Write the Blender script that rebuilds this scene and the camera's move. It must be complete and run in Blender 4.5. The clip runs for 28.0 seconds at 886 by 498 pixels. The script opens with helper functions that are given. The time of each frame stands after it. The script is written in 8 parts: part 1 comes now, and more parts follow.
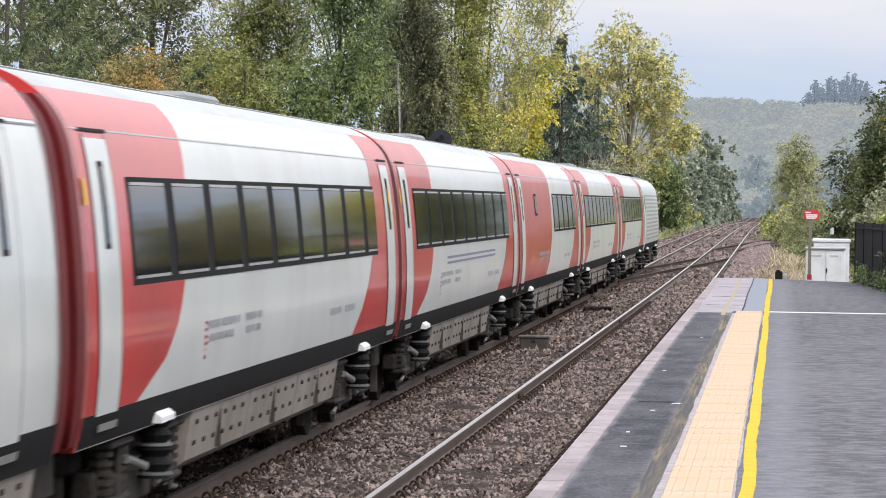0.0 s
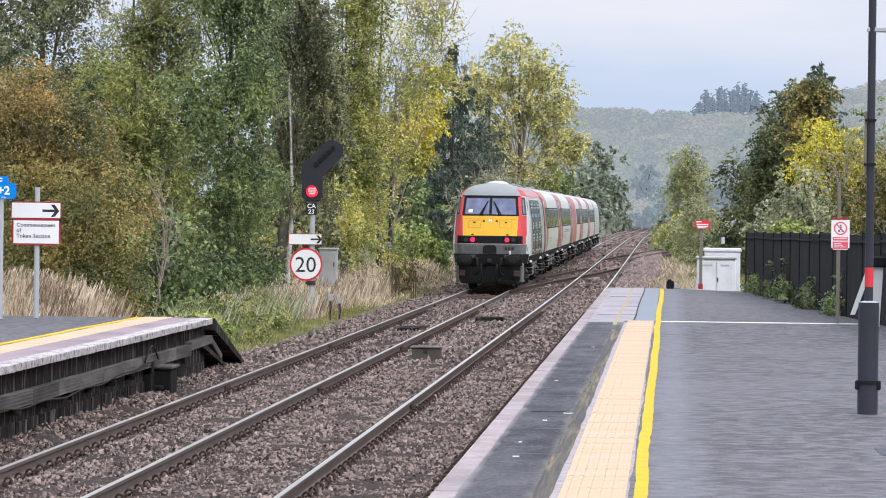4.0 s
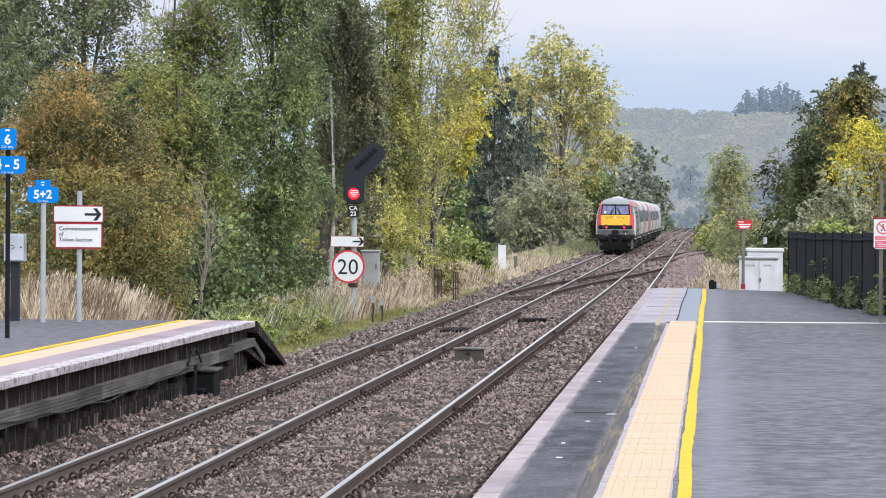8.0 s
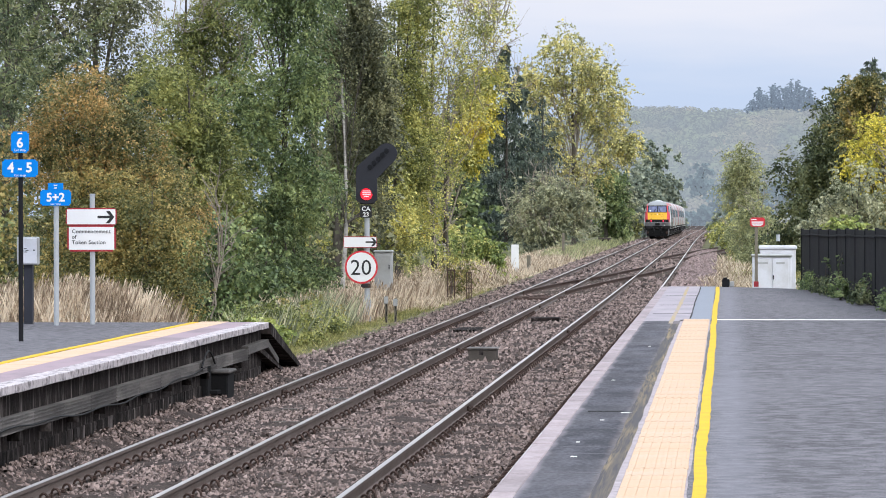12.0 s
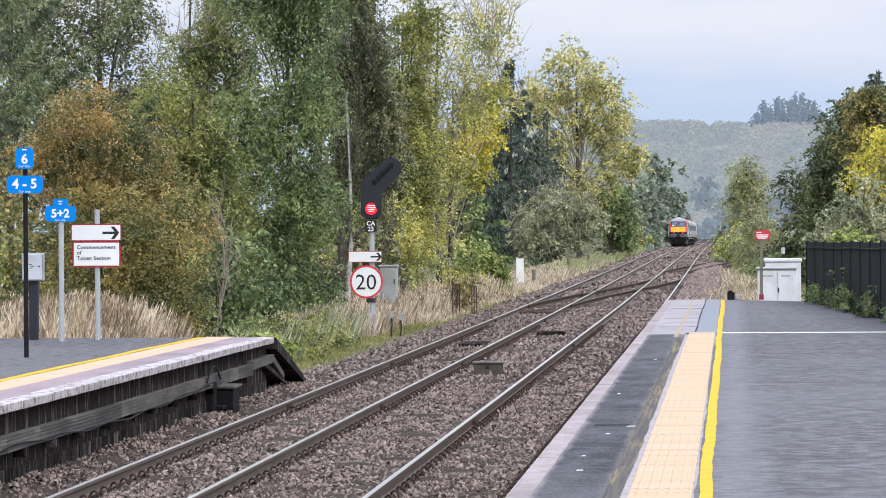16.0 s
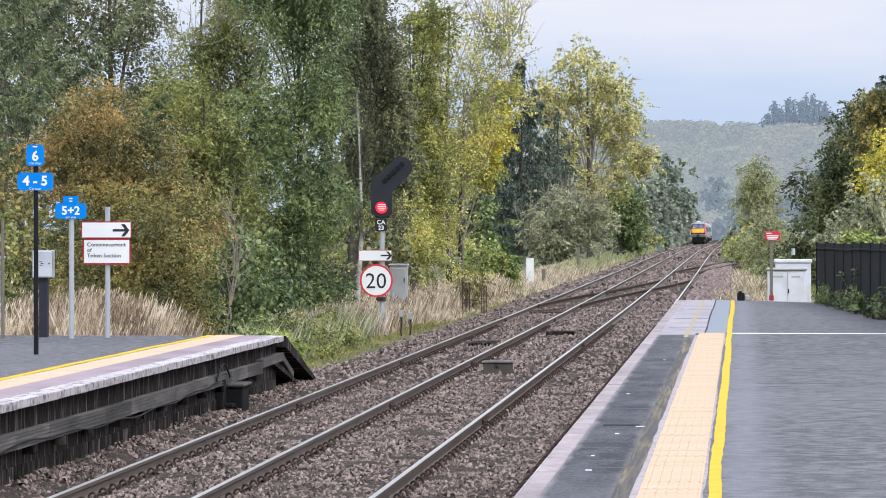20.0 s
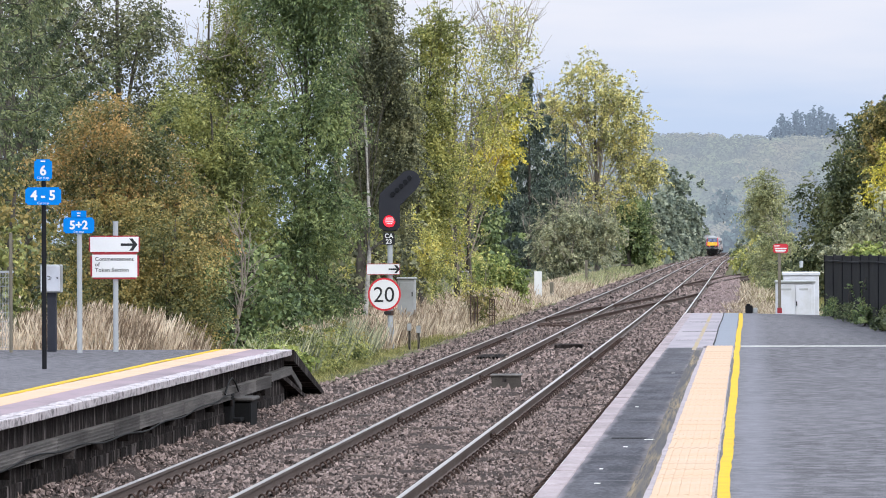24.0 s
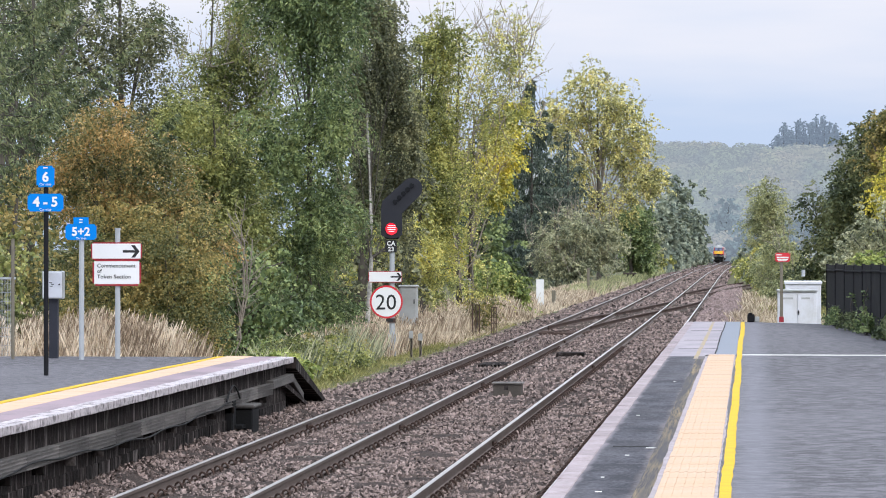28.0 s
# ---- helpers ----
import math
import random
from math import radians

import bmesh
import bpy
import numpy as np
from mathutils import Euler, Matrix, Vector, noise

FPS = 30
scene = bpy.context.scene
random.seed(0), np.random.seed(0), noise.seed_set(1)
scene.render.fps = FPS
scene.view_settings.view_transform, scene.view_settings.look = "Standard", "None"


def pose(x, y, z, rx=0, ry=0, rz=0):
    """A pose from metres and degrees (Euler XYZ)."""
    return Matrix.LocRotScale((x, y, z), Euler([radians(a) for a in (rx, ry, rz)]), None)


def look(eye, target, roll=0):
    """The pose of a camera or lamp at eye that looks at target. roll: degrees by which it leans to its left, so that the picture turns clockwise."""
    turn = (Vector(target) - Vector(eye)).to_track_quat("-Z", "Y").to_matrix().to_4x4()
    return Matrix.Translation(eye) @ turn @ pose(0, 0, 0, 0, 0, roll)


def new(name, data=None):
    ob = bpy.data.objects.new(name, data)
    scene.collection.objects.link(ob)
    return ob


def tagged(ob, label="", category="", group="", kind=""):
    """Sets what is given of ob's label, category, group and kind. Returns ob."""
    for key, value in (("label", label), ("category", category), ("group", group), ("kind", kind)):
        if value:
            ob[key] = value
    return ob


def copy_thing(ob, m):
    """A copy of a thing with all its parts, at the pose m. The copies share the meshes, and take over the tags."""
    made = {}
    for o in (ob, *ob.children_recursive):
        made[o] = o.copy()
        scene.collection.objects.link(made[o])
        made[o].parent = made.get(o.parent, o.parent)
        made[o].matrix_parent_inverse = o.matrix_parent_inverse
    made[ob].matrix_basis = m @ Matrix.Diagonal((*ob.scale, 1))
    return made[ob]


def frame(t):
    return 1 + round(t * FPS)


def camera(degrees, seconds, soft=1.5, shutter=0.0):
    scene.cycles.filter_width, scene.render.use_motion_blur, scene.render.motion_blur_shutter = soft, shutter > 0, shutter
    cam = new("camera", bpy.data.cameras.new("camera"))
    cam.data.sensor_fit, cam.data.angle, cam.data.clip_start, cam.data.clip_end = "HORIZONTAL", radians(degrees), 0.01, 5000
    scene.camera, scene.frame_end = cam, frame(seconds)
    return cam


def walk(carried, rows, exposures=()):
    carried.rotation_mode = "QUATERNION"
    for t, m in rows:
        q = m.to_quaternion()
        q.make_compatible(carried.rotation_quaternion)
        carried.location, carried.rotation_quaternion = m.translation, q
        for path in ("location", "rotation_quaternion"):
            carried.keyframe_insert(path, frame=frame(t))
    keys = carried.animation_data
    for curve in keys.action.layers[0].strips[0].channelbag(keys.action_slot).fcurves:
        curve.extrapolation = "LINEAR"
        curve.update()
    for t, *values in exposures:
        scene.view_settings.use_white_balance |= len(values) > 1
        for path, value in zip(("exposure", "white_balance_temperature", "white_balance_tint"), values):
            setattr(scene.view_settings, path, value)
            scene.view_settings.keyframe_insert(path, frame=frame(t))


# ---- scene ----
# ---- camera: one spot on the platform, panned by hand ----
EYE = (0.0, 0.0, 2.845)
cam = camera(13.155, 28.0, soft=1.0, shutter=0.2)
# seconds, turn to the left, tilt up, lean (degrees)
HEADINGS = [
    (0, 4.993, -0.767, -0.878), (0.5, 4.678, -0.758, -0.753), (1, 4.315, -0.767, -0.853), (1.5, 3.945, -0.755, -0.903),
    (2, 3.650, -0.722, -0.894), (2.5, 3.447, -0.668, -0.888), (3, 3.347, -0.622, -0.818), (3.5, 3.320, -0.587, -0.725),
    (5.5, 3.691, -0.594, -0.578), (6, 3.830, -0.598, -0.556), (6.5, 3.919, -0.592, -0.499), (7, 3.958, -0.576, -0.455),
    (7.5, 3.985, -0.564, -0.433), (8, 4.008, -0.568, -0.359), (8.5, 4.042, -0.577, -0.268), (9, 4.072, -0.583, -0.205),
    (9.5, 4.084, -0.579, -0.141), (10, 4.090, -0.594, -0.053), (10.5, 4.111, -0.602, -0.019), (11, 4.137, -0.595, 0.019),
    (11.5, 4.167, -0.586, 0.072), (12, 4.201, -0.569, 0.079), (12.5, 4.204, -0.556, 0.131), (14.5, 4.215, -0.420, 0.317),
    (15, 4.230, -0.395, 0.336), (15.5, 4.256, -0.373, 0.336), (16, 4.274, -0.356, 0.336), (16.5, 4.302, -0.317, 0.332),
    (17, 4.331, -0.305, 0.320), (17.5, 4.344, -0.303, 0.282), (18, 4.358, -0.310, 0.241), (18.5, 4.387, -0.324, 0.165),
    (19, 4.411, -0.344, 0.080), (19.5, 4.428, -0.355, 0.036), (20, 4.425, -0.368, 0.040), (20.5, 4.409, -0.371, 0.072),
    (21, 4.409, -0.349, 0.135), (21.5, 4.436, -0.293, 0.184), (23.5, 4.542, -0.171, 0.250), (24, 4.543, -0.166, 0.189),
    (24.5, 4.549, -0.166, 0.058), (25, 4.531, -0.149, -0.055), (25.5, 4.514, -0.108, -0.065), (26, 4.492, -0.077, -0.124),
    (26.5, 4.486, -0.063, -0.089), (27, 4.500, -0.055, -0.059), (27.5, 4.541, -0.054, -0.013), (28, 4.574, -0.050, 0.000),
]
walk(cam, [(t, Matrix.Translation(EYE) @ pose(0, 0, 0, 0, 0, a) @ pose(0, 0, 0, 90 + p) @ pose(0, 0, 0, 0, 0, -r))
           for t, a, p, r in HEADINGS],
     exposures=[(0, 0, 6850, 10), (1, 0, 6900, 10), (2, 0, 6750, 10), (3.5, 0, 6580, 10), (8, 0, 6500, 10), (14, 0, 6450, 10), (28, 0, 6400, 10)])

# ---- overcast daylight ----
SUN_UP, SUN_TURN = 38.0, 140.0
world = bpy.data.worlds.new("overcast_sky")
scene.world = world
world.use_nodes = True
wt = world.node_tree
wt.nodes.clear()
sky = wt.nodes.new("ShaderNodeTexSky")
sky.sky_type, sky.sun_disc = "NISHITA", False
sky.sun_elevation, sky.sun_rotation = radians(SUN_UP), radians(SUN_TURN)
sky.air_density, sky.dust_density, sky.ozone_density = 1.0, 2.0, 1.5
w_co = wt.nodes.new("ShaderNodeTexCoord")
w_map = wt.nodes.new("ShaderNodeMapping")
w_map.inputs["Scale"].default_value = (4.0, 4.0, 26.0)
w_cloud = wt.nodes.new("ShaderNodeTexNoise")
w_cloud.inputs["Scale"].default_value, w_cloud.inputs["Detail"].default_value = 2.2, 5.0
w_ramp = wt.nodes.new("ShaderNodeValToRGB")
w_ramp.color_ramp.elements[0].position, w_ramp.color_ramp.elements[0].color = 0.3, (6.2, 7.5, 10.0, 1)
w_ramp.color_ramp.elements[1].position, w_ramp.color_ramp.elements[1].color = 0.68, (9.7, 9.65, 10.6, 1)
w_mix = wt.nodes.new("ShaderNodeMixRGB")
w_mix.inputs[0].default_value = 0.86
w_bg = wt.nodes.new("ShaderNodeBackground")
w_bg.inputs["Strength"].default_value = 0.1
w_out = wt.nodes.new("ShaderNodeOutputWorld")
wt.links.new(w_co.outputs["Generated"], w_map.inputs["Vector"])
wt.links.new(w_map.outputs["Vector"], w_cloud.inputs["Vector"])
# the cloud sheet thickens and whitens upwards from a blue band along the horizon
w_cos, w_low, w_two = wt.nodes.new("ShaderNodeSeparateXYZ"), wt.nodes.new("ShaderNodeMapRange"), wt.nodes.new("ShaderNodeMixRGB")
w_low.inputs[1].default_value, w_low.inputs[2].default_value = 0.025, 0.07
w_two.inputs[0].default_value = 0.5
wt.links.new(w_co.outputs["Generated"], w_cos.inputs[0])
wt.links.new(w_cos.outputs["Z"], w_low.inputs[0])
wt.links.new(w_cloud.outputs["Fac"], w_two.inputs[1])
wt.links.new(w_low.outputs[0], w_two.inputs[2])
wt.links.new(w_two.outputs[0], w_ramp.inputs["Fac"])
wt.links.new(sky.outputs["Color"], w_mix.inputs[1])
wt.links.new(w_ramp.outputs["Color"], w_mix.inputs[2])
# an overcast sky is brightest overhead
w_sep, w_up, w_gain, w_top = wt.nodes.new("ShaderNodeSeparateXYZ"), wt.nodes.new("ShaderNodeMapRange"), wt.nodes.new("ShaderNodeMixRGB"), wt.nodes.new("ShaderNodeMixRGB")
w_up.inputs[1].default_value, w_up.inputs[2].default_value = 0.07, 1.0
w_top.inputs[1].default_value, w_top.inputs[2].default_value = (1, 1, 1, 1), (2.55, 2.85, 2.95, 1)
w_gain.blend_type, w_gain.inputs[0].default_value = "MULTIPLY", 1.0
wt.links.new(w_co.outputs["Generated"], w_sep.inputs[0])
wt.links.new(w_sep.outputs["Z"], w_up.inputs[0])
wt.links.new(w_up.outputs[0], w_top.inputs[0])
wt.links.new(w_mix.outputs["Color"], w_gain.inputs[1])
wt.links.new(w_top.outputs[0], w_gain.inputs[2])
wt.links.new(w_gain.outputs["Color"], w_bg.inputs["Color"])
wt.links.new(w_bg.outputs["Background"], w_out.inputs["Surface"])

sun = new("sun", bpy.data.lights.new("sun", "SUN"))
sun.data.energy, sun.data.angle, sun.data.color = 1.3, radians(12), (1.0, 0.96, 0.9)
# the sun stands behind the camera, to its right
s_az = radians(SUN_TURN)
sun_from = Vector((math.sin(s_az) * math.cos(radians(SUN_UP)), math.cos(s_az) * math.cos(radians(SUN_UP)), math.sin(radians(SUN_UP))))
sun.matrix_world = look(sun_from * 60, (0, 0, 0))
scene.view_settings.exposure = 0.0

# ---- materials ----
def shade(name, color, rough=0.6, metal=0.0, second=None, scale=4.0, fine=60.0, amount=0.5, bump=0.15, island=0.0,
          spread=0.0, dirt=None, dirt_scale=0.8, dirt_amount=0.4, stretch=(1, 1, 1), spec=0.5, size=0.02, coat=0.0, sharp=0.165, dirt_lo=0.45):
    """A surface with broad and fine variation: color drifts to second; dirt comes in patches; spread varies whole objects, island loose pieces."""
    m = bpy.data.materials.new(name)
    m.use_nodes = True
    nt = m.node_tree
    link, node = nt.links.new, nt.nodes.new
    bsdf = nt.nodes["Principled BSDF"]
    co, info, mp = node("ShaderNodeTexCoord"), node("ShaderNodeObjectInfo"), node("ShaderNodeMapping")
    mp.inputs["Scale"].default_value = stretch
    off = node("ShaderNodeVectorMath")
    off.operation = "MULTIPLY_ADD"
    comb = node("ShaderNodeCombineXYZ")
    for k in "XYZ":
        link(info.outputs["Random"], comb.inputs[k])
    off.inputs[1].default_value = (37.0, 21.0, 53.0)
    link(comb.outputs[0], off.inputs[0])
    link(co.outputs["Object"], off.inputs[2])
    link(off.outputs[0], mp.inputs["Vector"])
    broad, grain = node("ShaderNodeTexNoise"), node("ShaderNodeTexNoise")
    broad.inputs["Scale"].default_value, broad.inputs["Detail"].default_value = scale, 4.0
    grain.inputs["Scale"].default_value, grain.inputs["Detail"].default_value = fine, 3.0
    link(mp.outputs[0], broad.inputs["Vector"])
    link(mp.outputs[0], grain.inputs["Vector"])
    two = second or tuple(c * 0.6 for c in color)
    mix = node("ShaderNodeMixRGB")
    mix.inputs[1].default_value, mix.inputs[2].default_value = (*color, 1), (*two, 1)
    ramp = node("ShaderNodeValToRGB")
    ramp.color_ramp.elements[0].position, ramp.color_ramp.elements[1].position = 0.515 - sharp, 0.515 + sharp
    ramp.color_ramp.elements[1].color = (amount, amount, amount, 1)
    add = node("ShaderNodeMixRGB")
    add.inputs[0].default_value = 0.45
    link(broad.outputs["Fac"], add.inputs[1])
    link(grain.outputs["Fac"], add.inputs[2])
    link(add.outputs[0], ramp.inputs[0])
    link(ramp.outputs[0], mix.inputs[0])
    last = mix.outputs[0]
    if dirt:
        dn, dr, dm = node("ShaderNodeTexNoise"), node("ShaderNodeValToRGB"), node("ShaderNodeMixRGB")
        dn.inputs["Scale"].default_value, dn.inputs["Detail"].default_value, dn.inputs["Roughness"].default_value = dirt_scale, 6.0, 0.65
        dr.color_ramp.elements[0].position, dr.color_ramp.elements[1].position = dirt_lo, dirt_lo + 0.2
        dr.color_ramp.elements[1].color = (dirt_amount, dirt_amount, dirt_amount, 1)
        dm.inputs[2].default_value = (*dirt, 1)
        link(mp.outputs[0], dn.inputs["Vector"])
        link(dn.outputs["Fac"], dr.inputs[0])
        link(dr.outputs[0], dm.inputs[0])
        link(last, dm.inputs[1])
        last = dm.outputs[0]
    if spread or island:
        hsv, geo, rng = node("ShaderNodeHueSaturation"), node("ShaderNodeNewGeometry"), node("ShaderNodeMapRange")
        link(geo.outputs["Random Per Island"] if island else info.outputs["Random"], rng.inputs[0])
        v = island or spread
        rng.inputs[3].default_value, rng.inputs[4].default_value = 1 - v, 1 + v
        link(rng.outputs[0], hsv.inputs["Value"])
        link(last, hsv.inputs["Color"])
        last = hsv.outputs[0]
    link(last, bsdf.inputs["Base Color"])
    bsdf.inputs["Roughness"].default_value, bsdf.inputs["Metallic"].default_value = rough, metal
    bsdf.inputs["Specular IOR Level"].default_value = spec
    bsdf.inputs["Coat Weight"].default_value = coat
    if bump:
        bp = node("ShaderNodeBump")
        bp.inputs["Strength"].default_value, bp.inputs["Distance"].default_value = bump, size
        link(grain.outputs["Fac"], bp.inputs["Height"])
        link(bp.outputs[0], bsdf.inputs["Normal"])
    return m


def leafy(name, one, two, three, glow=0.24, rough=0.55):
    """Foliage: each leaf picks its own tint between three colours; thin leaves pass some light."""
    m = bpy.data.materials.new(name)
    m.use_nodes = True
    nt = m.node_tree
    link, node = nt.links.new, nt.nodes.new
    bsdf, out = nt.nodes["Principled BSDF"], nt.nodes["Material Output"]
    geo, ramp, co, nz, mix = node("ShaderNodeNewGeometry"), node("ShaderNodeValToRGB"), node("ShaderNodeTexCoord"), node("ShaderNodeTexNoise"), node("ShaderNodeMath")
    nz.inputs["Scale"].default_value, nz.inputs["Detail"].default_value = 0.9, 3.0
    link(co.outputs["Object"], nz.inputs["Vector"])
    mix.operation = "MULTIPLY_ADD"
    mix.inputs[1].default_value = 0.75
    sub = node("ShaderNodeMath")
    sub.operation = "MULTIPLY_ADD"
    sub.inputs[1].default_value, sub.inputs[2].default_value = 2.4, -1.08
    link(nz.outputs["Fac"], sub.inputs[0])
    link(geo.outputs["Random Per Island"], mix.inputs[0])
    link(sub.outputs[0], mix.inputs[2])
    # patchy noise and widened end tints also stand for lit and dim clumps
    e = ramp.color_ramp.elements
    e[0].position, e[0].color = 0.1, (*[c * 0.82 for c in one], 1)
    e[1].position, e[1].color = 0.9, (*[c * 1.14 for c in three], 1)
    mid = e.new(0.5)
    mid.color = (*[c * 1.06 for c in two], 1)
    link(mix.outputs[0], ramp.inputs[0])
    link(ramp.outputs[0], bsdf.inputs["Base Color"])
    bsdf.inputs["Roughness"].default_value = rough
    bsdf.inputs["Specular IOR Level"].default_value = 0.3
    tr, ms = node("ShaderNodeBsdfTranslucent"), node("ShaderNodeMixShader")
    ms.inputs[0].default_value = glow
    link(ramp.outputs[0], tr.inputs["Color"])
    link(bsdf.outputs[0], ms.inputs[1])
    link(tr.outputs[0], ms.inputs[2])
    link(ms.outputs[0], out.inputs["Surface"])
    return m


def glowing(name, color, strength, base=(0.2, 0.02, 0.02)):
    m = bpy.data.materials.new(name)
    m.use_nodes = True
    b = m.node_tree.nodes["Principled BSDF"]
    b.inputs["Base Color"].default_value = (*base, 1)
    b.inputs["Emission Color"].default_value = (*color, 1)
    b.inputs["Emission Strength"].default_value = strength
    return m


ASPHALT = shade("asphalt", (0.046, 0.043, 0.048), 0.7, second=(0.185, 0.173, 0.187), scale=13, fine=95, amount=0.9, bump=0.8, dirt=(0.15, 0.141, 0.154), dirt_scale=0.3, dirt_amount=0.4, size=0.012, spec=0.18, sharp=0.08, stretch=(0.5, 0.5, 1))
ASPHALT_EDGE = shade("edge_strip_asphalt", (0.017, 0.017, 0.023), 0.7, second=(0.085, 0.081, 0.096), scale=4, fine=34, amount=0.9, bump=0.6, dirt=(0.13, 0.121, 0.13), dirt_scale=0.9, dirt_amount=0.4, size=0.012, spec=0.15, sharp=0.085, stretch=(0.8, 0.25, 1))
COPING = shade("coping_concrete", (0.32, 0.255, 0.258), 0.8, second=(0.17, 0.133, 0.135), scale=5, fine=30, amount=0.8, bump=0.25, dirt=(0.4, 0.335, 0.345), dirt_scale=2.2, dirt_amount=0.5, spread=0.15, stretch=(1, 0.4, 1))
COPING_WHITE = shade("worn_white_coping", (0.56, 0.5, 0.512), 0.8, second=(0.38, 0.325, 0.333), scale=5, fine=30, amount=0.8, bump=0.4, dirt=(0.035, 0.03, 0.03), dirt_scale=9, dirt_amount=0.95, dirt_lo=0.47, spread=0.08, stretch=(1.0, 0.9, 1))
TACTILE = shade("buff_tactile", (0.56, 0.385, 0.255), 0.75, second=(0.5, 0.355, 0.245), scale=1.2, fine=50, amount=0.7, bump=0.15, dirt=(0.55, 0.42, 0.33), dirt_scale=0.6, dirt_amount=0.6, spread=0.012, spec=0.2)
GROUT = shade("pale_mortar", (0.42, 0.36, 0.37), 0.85, second=(0.2, 0.18, 0.185), scale=5, fine=16, amount=0.8, spec=0.2)
YELLOW_LINE = shade("yellow_line_paint", (0.62, 0.4, 0.02), 0.7, second=(0.54, 0.34, 0.02), scale=2, fine=40, amount=0.6, bump=0.1, dirt=(0.38, 0.25, 0.05), dirt_scale=4, dirt_amount=0.3, spec=0.12)
WORN_YELLOW = shade("worn_yellow_paint", (0.05, 0.047, 0.052), 0.7, second=(0.27, 0.2, 0.11), scale=1.5, fine=4, amount=1.0, bump=0.1, dirt=(0.06, 0.056, 0.06), dirt_scale=0.5, dirt_amount=0.9, dirt_lo=0.4, sharp=0.1, stretch=(22, 0.4, 1), spec=0.12)
OLD_YELLOW = shade("old_yellow_paint", (0.42, 0.3, 0.1), 0.7, second=(0.3, 0.26, 0.25), scale=1.5, fine=10, amount=0.95, bump=0.1, dirt=(0.3, 0.26, 0.27), dirt_scale=0.8, dirt_amount=0.8, stretch=(4, 0.4, 1), spec=0.12)
WHITE_LINE = shade("white_line_paint", (0.74, 0.72, 0.66), 0.7, second=(0.5, 0.48, 0.45), scale=5, fine=40, amount=0.6)
SLAB_GREY = shade("end_slab_grey", (0.22, 0.193, 0.215), 0.65, second=(0.3, 0.256, 0.275), scale=1.2, fine=60, amount=0.8, bump=0.2, dirt=(0.37, 0.31, 0.33), dirt_scale=1.2, dirt_amount=0.5, stretch=(1, 0.4, 1))
SLAB_BLUE = shade("end_slab_blue", (0.15, 0.165, 0.2), 0.6, second=(0.2, 0.215, 0.25), scale=2, fine=60, amount=0.6, bump=0.2)
PAVER_PINK = shade("pink_paving", (0.3, 0.215, 0.24), 0.8, second=(0.22, 0.165, 0.18), scale=1.2, fine=40, amount=0.8, bump=0.2, dirt=(0.13, 0.105, 0.115), dirt_scale=1.2, dirt_amount=0.5, stretch=(1, 0.4, 1))
# near-black base with pale upright stains
WALL_DARK = shade("near_black_wall", (0.007, 0.006, 0.0056), 0.9, second=(0.03, 0.023, 0.021), scale=5, fine=22, amount=0.9, bump=0.4, dirt=(0.3, 0.26, 0.25), dirt_scale=2.4, dirt_amount=0.55, dirt_lo=0.52, stretch=(1, 3.0, 0.6), spread=0.6, spec=0.08, sharp=0.11)
DUCT = shade("weathered_duct", (0.13, 0.12, 0.114), 0.85, second=(0.035, 0.032, 0.031), scale=4, fine=30, amount=0.85, dirt=(0.26, 0.235, 0.22), dirt_scale=2, dirt_amount=0.6, stretch=(1, 0.3, 2.5), spread=0.25, spec=0.1)
BALLAST = shade("ballast_bed", (0.075, 0.056, 0.049), 0.95, second=(0.02, 0.015, 0.013), scale=7, fine=18, amount=0.9, bump=1.0, dirt=(0.1, 0.075, 0.066), dirt_scale=0.4, dirt_amount=0.35, size=0.06, spec=0.12)
STONE = shade("ballast_stone", (0.25, 0.189, 0.168), 0.9, second=(0.094, 0.069, 0.061), scale=3, fine=40, amount=0.8, bump=0.2, island=0.9, spec=0.12)
STONE_PALE = shade("clean_ballast", (0.3, 0.225, 0.21), 0.9, second=(0.19, 0.14, 0.13), scale=9, fine=40, amount=0.8, bump=0.4, island=0.45, spec=0.12)
SLEEPER = shade("weathered_sleeper", (0.13, 0.105, 0.09), 0.9, second=(0.06, 0.05, 0.043), scale=4, fine=40, amount=0.8, bump=0.3, spread=0.25, spec=0.12)
RAIL_SIDE = shade("rusty_rail", (0.105, 0.073, 0.06), 0.75, second=(0.055, 0.04, 0.034), scale=3, fine=60, amount=0.7, bump=0.2, dirt=(0.17, 0.135, 0.118), dirt_scale=1.5, dirt_amount=0.4)
RAIL_TOP = shade("polished_rail", (0.5, 0.47, 0.455), 0.3, 0.85, second=(0.42, 0.4, 0.4), scale=2, fine=60, amount=0.4, bump=0.02)
RUST = shade("dark_rust", (0.09, 0.058, 0.047), 0.8, second=(0.045, 0.033, 0.03), scale=12, fine=70, amount=0.8, bump=0.3, island=0.3, spec=0.12)
BOX_GREY = shade("trackside_concrete", (0.105, 0.092, 0.081), 0.85, second=(0.055, 0.048, 0.043), scale=5, fine=50, amount=0.8, bump=0.2, dirt=(0.08, 0.066, 0.058), dirt_scale=3, dirt_amount=0.5, spec=0.12)
SOIL = shade("field_ground", (0.17, 0.145, 0.085), 0.95, second=(0.09, 0.1, 0.045), scale=0.25, fine=9, amount=0.9, bump=0.5, dirt=(0.06, 0.075, 0.025), dirt_scale=0.12, dirt_amount=0.6, size=0.1, spec=0.12)
